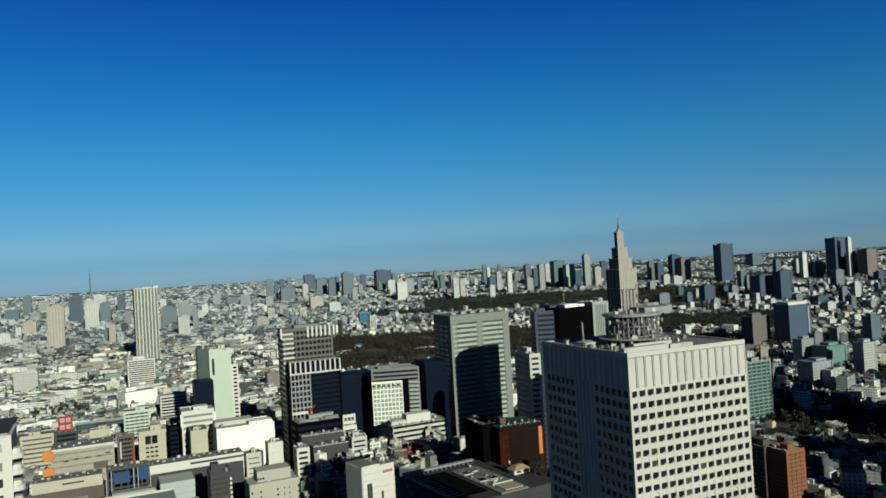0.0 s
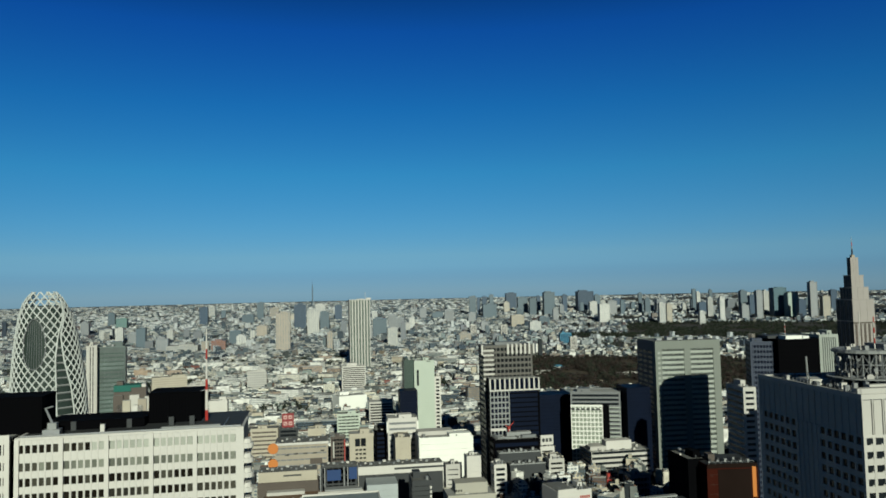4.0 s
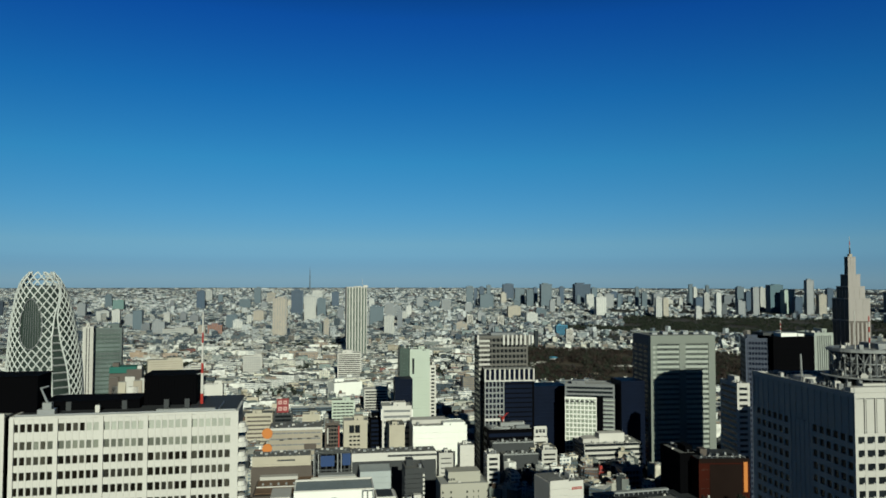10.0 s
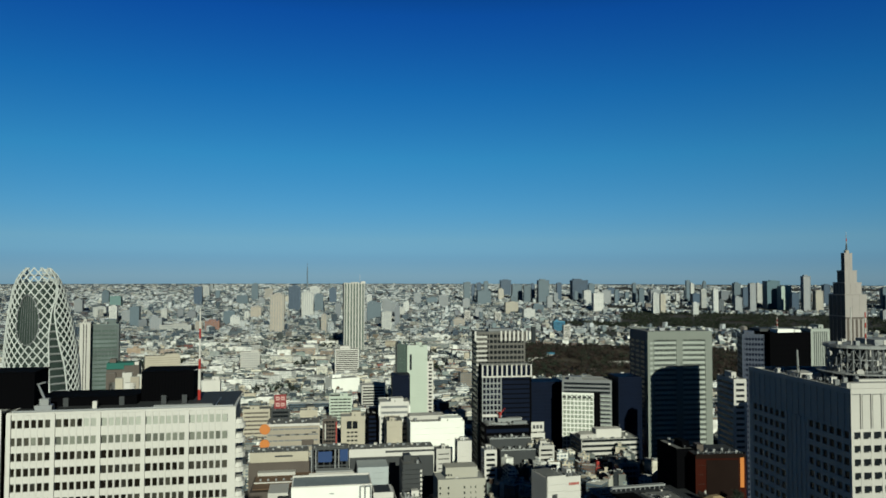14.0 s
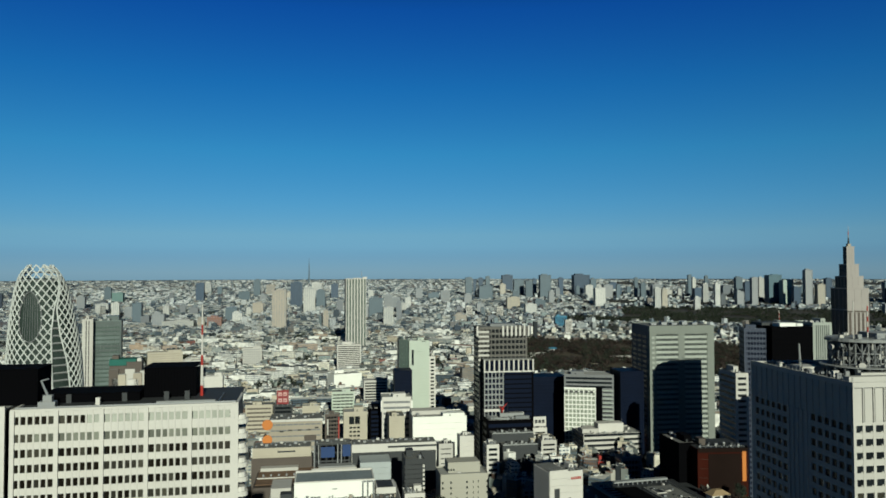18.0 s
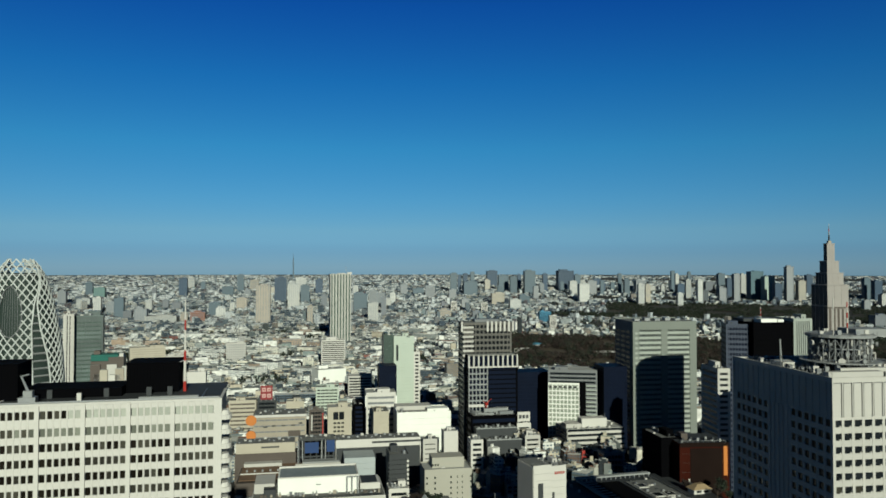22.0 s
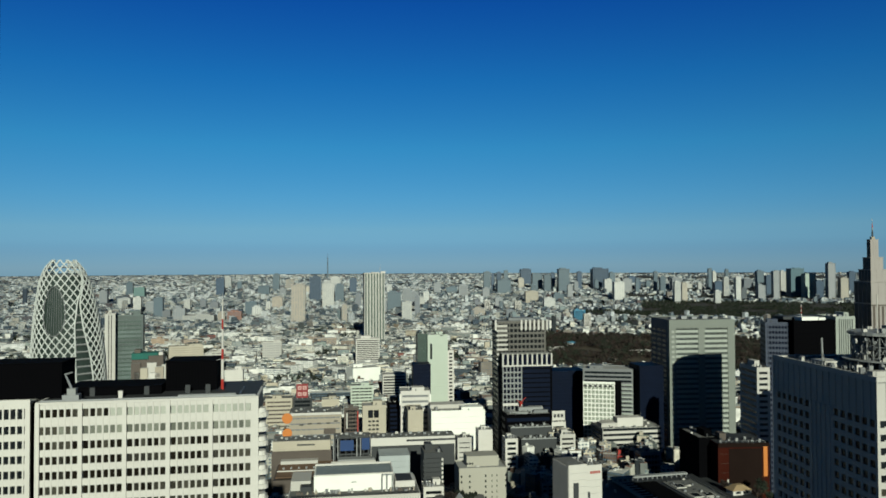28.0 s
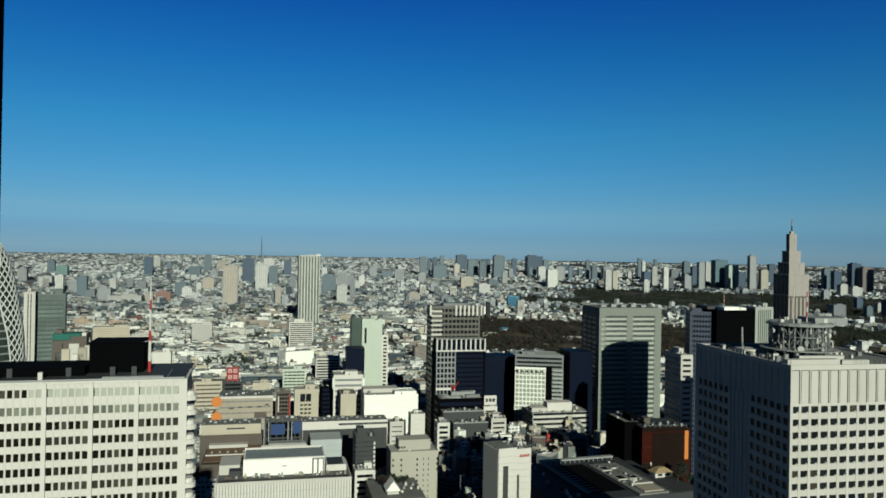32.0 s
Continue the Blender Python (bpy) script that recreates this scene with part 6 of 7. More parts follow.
for i in range(12):
    slab(brick_block, "roof_machine", (STEEL, DARKGREY, GREY)[i % 3], -16 + 2.7 * i, -14.4 + 2.7 * i, 5 + (i * 5) % 11, 7 + (i * 5) % 11, 70.0, 71.2 + 0.5 * (i % 3))

# dark station: black roof sheet, beam frame, skylights, a tan roof panel and a small roof garden
Z = 41.1
slab(dark_station, "roof", DARKGREY, -54, 54, 0.6, 87.4, Z, Z + 0.3, "dark flat roof")
# black sheet laid on the roof stands for a shaded hollow
slab(dark_station, "sunken_roof", BLACK, -22, 3, 14, 76, Z + 0.3, Z + 0.5, "black sheet standing for a shaded roof hollow")
slab(dark_station, "beam", GREY, -30, 32, 80, 84, Z + 2.4, Z + 3.6, "long grey steel beam")
slab(dark_station, "beam", GREY, -30, -27, 10, 80, Z + 1.6, Z + 2.6, "long grey steel beam")
for i in range(16):
    slab(dark_station, "beam_post", STEEL, -29 + 4 * i, -28.4 + 4 * i, 81, 82, Z + 0.3, Z + 2.4)
for i in range(12):
    slab(dark_station, "joist", STEEL, -27, -18, 14 + 5.5 * i, 14.5 + 5.5 * i, Z + 1.6, Z + 2.1)
slab(dark_station, "grey_roof", ROOFGREY, 5, 28, 0.8, 70, Z + 0.3, Z + 1.6, "mid grey raised roof")
slab(dark_station, "tan_roof", BEIGE, 10, 25, 3, 17, Z + 1.6, Z + 2.4, "tan roof panel")
slab(dark_station, "roof_rim", WHITE, 9, 26, 17, 18.6, Z + 1.6, Z + 3.0, "white rim of a roof panel")
for y0, n in ((30, 2), (52, 1)):
    for k in range(n):
        x = 6.5 + 9.5 * k
        sk = slab(dark_station, "skylight", OFFWHITE, x, x + 8, y0, y0 + 9, Z + 1.6, Z + 2.3, "pale framed skylight")
        slab(sk, "skylight_pane", GLASS, x + 1, x + 7, y0 + 1, y0 + 8, Z + 2.3, Z + 2.45)
rnd = random.Random(6)
for i in range(34):
    x, y = rnd.uniform(6, 26), rnd.uniform(20, 76)
    if i % 3 == 0:
        x, y = rnd.uniform(-50, -32), rnd.uniform(4, 80)
    a, b, c = rnd.uniform(0.8, 2.6), rnd.uniform(0.8, 2.2), rnd.uniform(0.5, 1.6)
    slab(dark_station, "roof_machine", rnd.choice((STEEL, MIDGREY, DARKGREY, GREY, OFFWHITE)), x, x + a, y, y + b, Z + 0.3, Z + 1.6 + c)
for i in range(44):
    slab(dark_station, "rail_post", STEEL, 29.4, 29.6, 1 + 1.9 * i, 1.2 + 1.9 * i, Z + 0.3, Z + 2.4)
slab(dark_station, "rail", STEEL, 29.4, 29.6, 1, 83, Z + 2.3, Z + 2.5)
pv = thing("garden_pavilion", "small garden pavilion with a tan hipped roof", "pavilion", pose(162.2, 476.2, Z + 0.3, 0, 0, 14) @ pose(45, 36, 0))
slab(pv, "wall", WHITE, -7, 7, -4, 4, 0, 3.2, "white low wall")
slab(pv, "window", GLASS, -5, -1, -4.1, -3.9, 1, 2.6)
slab(pv, "window", GLASS, 1, 5, -4.1, -3.9, 1, 2.6)
part("roof", Geo().prism([(-8, -5), (8, -5), (8, 5), (-8, 5)], 3.2, 6.4, shrink=0.35), TANROOF, pv, "tan hipped roof")

ZH = 57.3
# board on the small white building; red crane behind the dark hall
bd = thing("roof_board", "white roof board with dark writing", "sign", pose(100.1, 733.5, 46.6, 0, 0, 9))
slab(bd, "board", WHITE, -6.5, 6.5, 0, 0.6, 1.5, 11)
for x in (-5, -1.4, 2.2):
    slab(bd, "writing_bar", DARKGREY, x, x + 2.6, -0.12, 0.05, 4.5, 8.0)
for x in (-5, 5):
    slab(bd, "leg", STEEL, x - 0.25, x + 0.25, 0.05, 0.55, 0, 1.5)
cr = thing("crane", "small red lattice crane on a roof", "crane", dark_hall.matrix_world @ pose(-4, 15.5, ZH + 0.3, 0, 0, 20))
part("mast", Geo().tube((0, 0, 0), (0, 0, 9), 0.7, n=4), RED, cr)
part("jib", Geo().tube((0, 0, 8), (6.5, 0, 13), 0.6, 0.3, 4), RED, cr)
part("counter_jib", Geo().tube((0, 0, 8), (-4, 0, 11), 0.5, 0.35, 4), RED, cr)
part("cab", Geo().box(-1.2, 1.2, -1.2, 1.2, 6.6, 8.6), RED, cr)
part("hook_line", Geo().tube((6.5, 0, 13), (6.5, 0, 4), 0.08, n=4), DARKGREY, cr)
g = Geo()
for i in range(20):
    a, b = radians(150 + 6.5 * i), radians(156.5 + 6.5 * i)
    p = lambda w, r: (r * math.cos(w), r * math.sin(w))
    g.prism([p(a, 17), p(b, 17), p(b, 14), p(a, 14)], ZH - 1.5, ZH + 2.0)
part("curved_eave", g, GREY, dark_hall, "curved grey roof edge").location = (-3, 17.5, 0)
slab(dark_hall, "roof", ROOFGREY, -21, 21, 0.6, 18.4, ZH, ZH + 0.3, "grey flat roof")
slab(dark_hall, "roof_hall", GREY, -8, 16, 8, 12, ZH + 0.3, ZH + 5.0, "grey roof hall")
slab(dark_hall, "roof_hall", MIDGREY, 6, 20, 2, 6, ZH + 0.3, ZH + 3.0)
slab(dark_hall, "roof_slab", WHITE, 4, 18, 14, 18, ZH + 0.3, ZH + 4.2, "pale roof slab")
for i in range(14):
    slab(dark_hall, "roof_machine", (STEEL, GREY, OFFWHITE, DARKGREY)[i % 4], -18 + 2.6 * i, -16.6 + 2.6 * i, 3 + (i * 5) % 4, 5 + (i * 5) % 4, ZH + 0.3, ZH + 1.5 + 0.4 * (i % 3))

for x0, x1, y0, y1, z in ((-21, 20, -13, -0.3, 47), (-14, 22, -27, -13.3, 39)):
    low = slab(dark_hall, "lower_roof", DARKGREY, x0, x1, y0, y1, 0, z, "dark grey lower roof")
    slab(low, "roof_edge", GREY, x0, x1, y0 - 0.3, y0 + 0.6, z, z + 1.0)
    slab(low, "roof_sheet", ROOFGREY, x0 + 0.3, x1 - 0.3, y0 + 0.6, y1, z, z + 0.2)
    for i in range(9):
        x = x0 + 2 + i * (x1 - x0 - 5) / 9
        slab(low, "roof_machine", (STEEL, DARKGREY, GREY)[i % 3], x, x + 2.2, y0 + 2 + (i * 5) % 7, y0 + 4.5 + (i * 5) % 7, z, z + 1.4 + 0.6 * (i % 3))

# roof garden with a white gabled hall before the cream hotel
garden = office("garden_block", "low brown block with a roof garden", 7, 490, 36, 44, 36, 9, BROWN, GLASS, 9, 0.5, kit=False)
slab(garden, "roof", ROOFGREY, -17.6, 17.6, 0.4, 43.6, 36, 36.3, "grey roof terrace")
gh = thing("gabled_hall", "small hall with a white gabled roof", "hall", garden.matrix_world @ pose(-3, 9, 36.3))
slab(gh, "wall", OFFWHITE, -4, 4, 0, 12, 0, 2.5)
g = Geo()
g.v += [(-5, -0.5, 2.5), (5, -0.5, 2.5), (5, 12.5, 2.5), (-5, 12.5, 2.5), (0, -0.5, 9), (0, 12.5, 9)]
g.f += [(0, 1, 4), (1, 2, 5, 4), (2, 3, 5), (3, 0, 4, 5), (3, 2, 1, 0)]
g.m += [0] * 5
part("roof", g, BRIGHTWHITE, gh, "white gabled roof")
for i in range(6):
    slab(garden, "roof_machine", (WHITE, STEEL, OFFWHITE)[i % 3], 3 + 2.4 * i, 4.6 + 2.4 * i, 12 + (i * 7) % 15, 13.8 + (i * 7) % 15, 36.3, 37.6 + 0.5 * (i % 3))

# green sheeted low roof and a brown one behind the glass office
sh = office("sheeted_block", "low brown block roofed with green sheets", -314, 736, 30, 18, 113, 15, BROWN, BROWN, 24, 0.6, kit=False)
slab(sh, "sheet_roof", TEAL, -15, 10, -0.5, 18.4, 113, 115.5, "green sheet roof")
slab(sh, "sheet_apron", TEAL, -15, 1, -1.0, 0.2, 109.5, 113.2, "hanging green sheet")
slab(sh, "roof_box", WHITE, 10.5, 14.5, 2, 10, 113, 116)
slab(sh, "roof_box", BROWN, -13, -7, 4, 12, 115.5, 119)
for i, (x, w, z, k) in enumerate(((-15, 9, 106, BROWN), (-6, 7, 101, CREAM), (0, 9, 106, OFFWHITE), (8, 8, 102, BEIGE), (-12, 8, 97, GREY), (3, 10, 96, WHITE), (14, 12, 104, OFFWHITE), (18, 9, 98, CREAM))):
    slab(sh, "terrace", k, x, x + w, -3 - 3 * (i % 2), 0, 0, z)
    slab(sh, "terrace_roof", (ROOFGREY, ROOFPALE)[i % 2], x + 0.3, x + w - 0.3, -2.7 - 3 * (i % 2), -0.2, z, z + 0.3)

# striped tower: bright cap and aerial
st = thing("roof_aerial", "white cap and thin aerial on a tall tower", "mast", pose(-207, 1960, 184, 0, 0, 12))
slab(st, "cap", WHITE, 2, 14, 0, 14, 0.5, 5.5)
part("aerial", Geo().tube((0, 8, 6), (0, 8, 22), 0.6, 0.3, 6), STEEL, st)

# brown hall: rust brown roof with pale ridges and vents
slab(brown_roof_hall, "roof", RUSTROOF, -42, 44, 1, 53, 23.6, 24.2, "rust brown roof")
slab(brown_roof_hall, "ridge", OFFWHITE, -42, 44, 18, 19, 24.2, 25.2)
slab(brown_roof_hall, "ridge", OFFWHITE, 4, 44, 36, 37.5, 24.2, 26.4)
slab(brown_roof_hall, "roof_bay", GREY, 10, 43, 38, 52, 24.2, 27.5)
slab(brown_roof_hall, "roof_bay", OFFWHITE, -41, -8, 42, 50, 24.2, 27.0)
for i in range(12):
    slab(brown_roof_hall, "vent", STEEL, -38 + 6.6 * i, -36.4 + 6.6 * i, 26, 27.4, 24.2, 25.8)

# two blue sheets between dark posts
slab(blue_sheet_block, "sheet", BLUE, -10.5, 1.8, -0.6, 0.1, 33.0, 42.5, "blue plastic sheet")
slab(blue_sheet_block, "sheet", BLUE, 9.0, 16.5, -0.6, 0.1, 33.5, 44.0, "blue plastic sheet")
for x in (-17, -13, 4.2, 7.6):
    slab(blue_sheet_block, "post", STEEL, x, x + 0.8, -1.2, -0.4, 0, 44.5)

# glass slab tower: white roof box and a pale edge
slab(glass_slab, "roof_box", WHITE, -27.2, 23.4, 1, 31.1, 79.7, 85.7, "white roof box")
slab(glass_slab, "edge_strip", OFFWHITE, 23.9, 29.5, -1.2, 2, 0, 74.7, "pale edge strip")

# flat dark roofs with low vents on the station buildings and the long store
for th, w, dep, top in ((station_building, 77, 19.4, 44.4), (station_wing, 51, 19.4, 42.8), (blue_sheet_block, 32, 17.4, 45.2), (long_store, 55, 33.4, 42.9)):
    slab(th, "roof", ROOFGREY, -w / 2, w / 2, 0.6, dep, top, top + 0.4, "dark grey flat roof")
    for i in range(int(w / 4.4)):
        x, y = -w / 2 + 1.5 + 4.3 * i, 4 + (i * 7) % max(4, int(dep - 7))
        slab(th, "roof_machine", (STEEL, OFFWHITE, GREY, MIDGREY)[i % 4], x, x + 1.2 + (i % 3) * 0.8, y, y + 1.6, top + 0.4, top + 1.3 + 0.5 * (i % 3))

# ---- the high window at which the camera stands ----
def observatory():
    th = tagged(new("wall_window"), "dark window wall of a high viewing room", "wall", kind="structure")
    part("mullion", Geo().box(-0.52, -0.371, 0.45, 0.60, 201.0, 203.4), BLACKFRAME, th, "black window mullion")
    part("mullion", Geo().box(1.45, 1.60, 0.45, 0.60, 201.0, 203.4), BLACKFRAME, th, "black window mullion")
    part("sill_wall", Geo().box(-2.6, 2.6, 0.48, 0.60, 200.3, 201.0), BLACKFRAME, th)
    part("head_wall", Geo().box(-2.6, 2.6, 0.48, 0.60, 203.4, 203.7), BLACKFRAME, th)
    part("end_wall", Geo().box(-2.6, -0.52, 0.48, 0.57, 201.0, 203.4), BLACKFRAME, th)
    part("end_wall", Geo().box(1.60, 2.6, 0.48, 0.57, 201.0, 203.4), BLACKFRAME, th)
    for name, b in (("floor", (-2.6, 2.6, -4, 0.60, 200.1, 200.3)), ("ceiling", (-2.6, 2.6, -4, 0.60, 203.7, 203.85)), ("wall_back", (-2.6, 2.6, -4.2, -4, 200.1, 203.85)),
                    ("wall_north", (-2.8, -2.6, -4.2, 0.60, 200.1, 203.85)), ("wall_south", (2.6, 2.8, -4.2, 0.60, 200.1, 203.85))):
        tagged(new(name, Geo().box(*b).mesh(name, BLACKFRAME)), "plain dark surface of a viewing room", name.split("_")[0], kind="structure")
    tagged(new("tower_shaft", Geo().box(-2.8, 2.8, -4.2, 0.58, 0, 200.1).mesh("tower_shaft", GREY)), "plain grey shaft under a viewing room", "wall", kind="structure")


BLACKFRAME = mat("black_painted_frame", (0.006, 0.006, 0.006), 0.9, vary=0.2, grain=0.05, shine=0.05)
observatory()
clear(0, 0, 15, 15)


# ---- trees of the parks ----
def canopy(name, label, az0, az1, d0, d1, gap, material, seed, keep=1.0, tall=13.0):
    """Many tree crowns of small leaf clumps on bare trunks, joined: each crown is ragged and differs in size."""
    r = np.random.default_rng(seed)
    n = int(0.5 * radians(az1 - az0) * (d1 ** 2 - d0 ** 2) / gap ** 2 * keep)
    d, a = np.sqrt(r.uniform(d0 ** 2, d1 ** 2, n)), np.radians(r.uniform(az0, az1, n))
    edge = noise_edge(d, a)
    d, a = d[edge], a[edge]
    x, y = d * np.sin(a), d * np.cos(a)
    ok = free(x, y, 3)
    grow(name, label, x[ok], y[ok], material, seed + 100, tall)


def grow(name, label, x, y, material, seed, tall):
    """Ragged crowns of leaf clumps over tapered trunks at (x, y), joined."""
    r = np.random.default_rng(seed)
    n, d = len(x), np.hypot(x, y)
    z = np.array([ground_z(q) for q in d])
    s = r.uniform(0.65, 1.2, n) * (202 - z) / 202
    q = 26
    u = r.normal(size=(n, q, 3))
    u /= np.linalg.norm(u, axis=2, keepdims=True)
    rad = r.uniform(0.45, 1.0, (n, q, 1)) ** 0.5
    c = u * rad * np.array([4.6, 4.6, 4.2])
    c[..., 2] += tall * 0.62
    e1 = r.normal(size=(n, q, 3))
    e1 /= np.linalg.norm(e1, axis=2, keepdims=True)
    e2 = np.cross(e1, r.normal(size=(n, q, 3)))
    e2 /= np.linalg.norm(e2, axis=2, keepdims=True)
    size = r.uniform(0.9, 1.9, (n, q, 1))
    quad = np.stack([c - e1 * size, c - e2 * size * 0.8, c + e1 * size, c + e2 * size * 0.8], 2) * s[:, None, None, None]
    quad += np.stack([x, y, z], 1)[:, None, None, :]
    v = quad.reshape(-1, 3)
    f = np.arange(len(v)).reshape(-1, 4)
    # tapered trunks
    t = np.array([(-0.3, -0.3, 0), (0.3, -0.3, 0), (0, 0.4, 0), (-0.1, -0.1, tall * 0.7), (0.1, -0.1, tall * 0.7), (0, 0.13, tall * 0.7)])
    tv = (t[None] * s[:, None, None] + np.stack([x, y, z], 1)[:, None, :]).reshape(-1, 3)
    tf = (np.arange(n)[:, None, None] * 6 + np.array([(0, 1, 4, 3), (1, 2, 5, 4), (2, 0, 3, 5)])).reshape(-1, 4) + len(v)
    me = bpy.data.meshes.new(name)
    v, f = np.concatenate([v, tv]), np.concatenate([f, tf])
    me.vertices.add(len(v))
    me.vertices.foreach_set("co", v.reshape(-1))
    me.loops.add(f.size)
    me.loops.foreach_set("vertex_index", f.reshape(-1).astype(np.int32))
    me.polygons.add(len(f))
    me.polygons.foreach_set("loop_start", np.arange(0, f.size, 4, dtype=np.int32))
    me.materials.append(material)
    me.materials.append(TRUNK)
    mi = np.zeros(len(f), np.int32)
    mi[-len(tf):] = 1
    me.polygons.foreach_set("material_index", mi)
    me.update()
    me.validate()
    tagged(new(name, me), label, "trees", kind="stuff")


def tree(x, y, z, tall, spread, seed, label):
    """One tree: tapered trunk with limbs, ragged crown of leaf clumps with gaps."""
    r = random.Random(seed)
    th = thing("tree", label, "tree", pose(x, y, z))
    tr = Geo().tube((0, 0, 0), (0.2, 0.1, tall * 0.55), 0.32, 0.16, 7)
    tips = []
    for i in range(7):
        w, e = i * 0.9 + r.uniform(-0.3, 0.3), r.uniform(0.7, 1.0)
        a = Vector((0.2, 0.1, tall * r.uniform(0.3, 0.55)))
        b = Vector((spread * 0.7 * math.cos(w), spread * 0.7 * math.sin(w), tall * 0.8 * e))
        tr.tube(a, b, 0.13, 0.05, 5)
        tips.append(b)
    part("trunk", tr, TRUNK, th)
    g = Geo()
    for i in range(420):
        c = r.choice(tips) * r.uniform(0.75, 1.1) + Vector((r.gauss(0, 1), r.gauss(0, 1), r.gauss(0, 0.9))) * spread * 0.26
        u = Vector((r.gauss(0, 1), r.gauss(0, 1), r.gauss(0, 1))).normalized() * r.uniform(0.25, 0.6)
        v = u.cross(Vector((r.gauss(0, 1), r.gauss(0, 1), r.gauss(0, 1)))).normalized() * r.uniform(0.25, 0.5)
        g.poly([c - u, c - v, c + u, c + v])
    part("crown", g, LEAFGREEN if seed % 3 else LEAF, th)


for i, (x, y, z, tall) in enumerate(((204.5, 508, 41.4, 8), (209, 513, 41.4, 9), (214, 520, 41.4, 8), (190, 530, 41.4, 7), (216, 529, 41.4, 9), (211, 504, 41.4, 7),
                                    (-3, 512, 36.3, 9), (1, 518, 36.3, 10), (6, 515, 36.3, 8), (-7, 520, 36.3, 8), (11, 521, 36.3, 7))):
    tree(x, y, z, tall, tall * 0.32, i, "small dark tree in a roof garden")
    clear(x, y, 4, 4)


def noise_edge(d, a):
    return (np.sin(d * 0.013 + a * 40) + np.sin(a * 90 + 1.3) + np.sin(d * 0.031)) > -1.15


def free(x, y, r):
    ok = np.ones(len(x), bool)
    for cx, cy, hw, hd, a in TAKEN:
        dx, dy = x - cx, y - cy
        u, v = dx * math.cos(a) + dy * math.sin(a), -dx * math.sin(a) + dy * math.cos(a)
        ok &= ~((np.abs(u) < hw + r) & (np.abs(v) < hd + r))
    return ok


PARKS = ((5.5, 33, 1430, 2150), (30, 41, 1900, 2350), (14, 37, 2740, 3380), (9.5, 16, 2750, 2950), (-25, -17.5, 1700, 1800), (-11.5, -7.5, 2240, 2300), (33, 54, 1560, 1760), (38, 54, 900, 990))


def in_park(x, y):
    d, a = np.hypot(x, y), np.degrees(np.arctan2(x, y))
    ok = np.zeros(len(x), bool)
    for a0, a1, d0, d1 in PARKS:
        ok |= (a > a0) & (a < a1) & (d > d0) & (d < d1)
    return ok


def lawn():
    g = Geo()
    n = 40
    for d in (1440, 1600, 1780, 1960, 2140):
        for i in range(n + 1):
            a = radians(5.5 + 19 * i / n)
            e = 1 + 0.012 * math.sin(i * 1.7 + d)
            g.v.append((d * e * math.sin(a), d * e * math.cos(a), 0.25))
    for j in range(4):
        for i in range(n):
            k = j * (n + 1) + i
            g.f.append((k, k + 1, k + n + 2, k + n + 1)[::-1])
            g.m.append(0)
    tagged(new("park_lawn", g.mesh("park_lawn", GRASS)), "brown winter lawn of a large park", "lawn", kind="structure")


lawn()
for x, y, w, d, h, t, c, label in ((236, 1760, 46, 18, 9, 15, OFFWHITE, "pale low pavilion among bare trees"), (285, 1850, 30, 24, 12, 5, BLUEPAINT, "blue glazed greenhouse in a park"),
                                   (205, 1690, 26, 14, 8, 30, WHITE, "white low park house"), (420, 1690, 50, 16, 9, 10, OFFWHITE, "pale long park house"), (330, 1560, 22, 14, 7, 20, CREAM, "cream low park house")):
    ph = thing("park_house", label, "house", pose(x, y, 0, 0, 0, t))
    clear(x, y, w / 2 + 4, d / 2 + 4, t)
    part("wall", Geo().box(-w / 2, w / 2, -d / 2, d / 2, 0, h * 0.7), OFFWHITE, ph)
    ro = Geo()
    ro.v += [(-w / 2, -d / 2, h * 0.7), (w / 2, -d / 2, h * 0.7), (w / 2, d / 2, h * 0.7), (-w / 2, d / 2, h * 0.7), (-w / 2 + d / 3, 0, h), (w / 2 - d / 3, 0, h)]
    ro.f += [(0, 1, 5, 4), (1, 2, 5), (2, 3, 4, 5), (3, 0, 4)]
    ro.m += [0] * 4
    part("roof", ro, c, ph)
canopy("bare_trees", "brown leafless winter trees of a large park", 5.5, 33, 1430, 2150, 9.5, LEAF, 21, 0.75)
canopy("evergreen_trees", "dark evergreen trees among bare ones", 5.5, 33, 1430, 2150, 9.5, LEAFGREEN, 22, 0.3, 15.0)
canopy("southern_park_trees", "dark evergreen trees of a southern park", 30, 41, 1900, 2350, 10, LEAFGREEN, 35, 0.8)
canopy("far_wood", "dark evergreen wood far off", 14, 37, 2740, 3380, 11, LEAFGREEN, 23)
canopy("far_grove", "dark evergreen grove far off", 9.5, 16, 2750, 2950, 11, LEAFGREEN, 24)
# scattered trees, added partly to stand for shade over the southern houses
canopy("southern_trees", "dark trees scattered among houses", 31, 54, 800, 2500, 11, LEAFGREEN, 27, 0.13, 12.0)
canopy("southern_wood", "dark wood between low buildings", 33, 54, 1560, 1760, 9.5, LEAFGREEN, 28, 0.8)
canopy("southern_grove", "dark grove between low buildings", 38, 54, 900, 990, 9.5, LEAF, 29, 0.7)
canopy("shrine_trees", "dark evergreen trees between low roofs", -25, -17.5, 1700, 1800, 9, LEAFGREEN, 25)
canopy("avenue_trees", "dark row of trees along an avenue", -11.5, -7.5, 2240, 2300, 9, LEAFGREEN, 26)



# ---- the city's small buildings ----
rng = np.random.default_rng(4)
AZ0, AZ1 = radians(-41), radians(54)


TREES = []


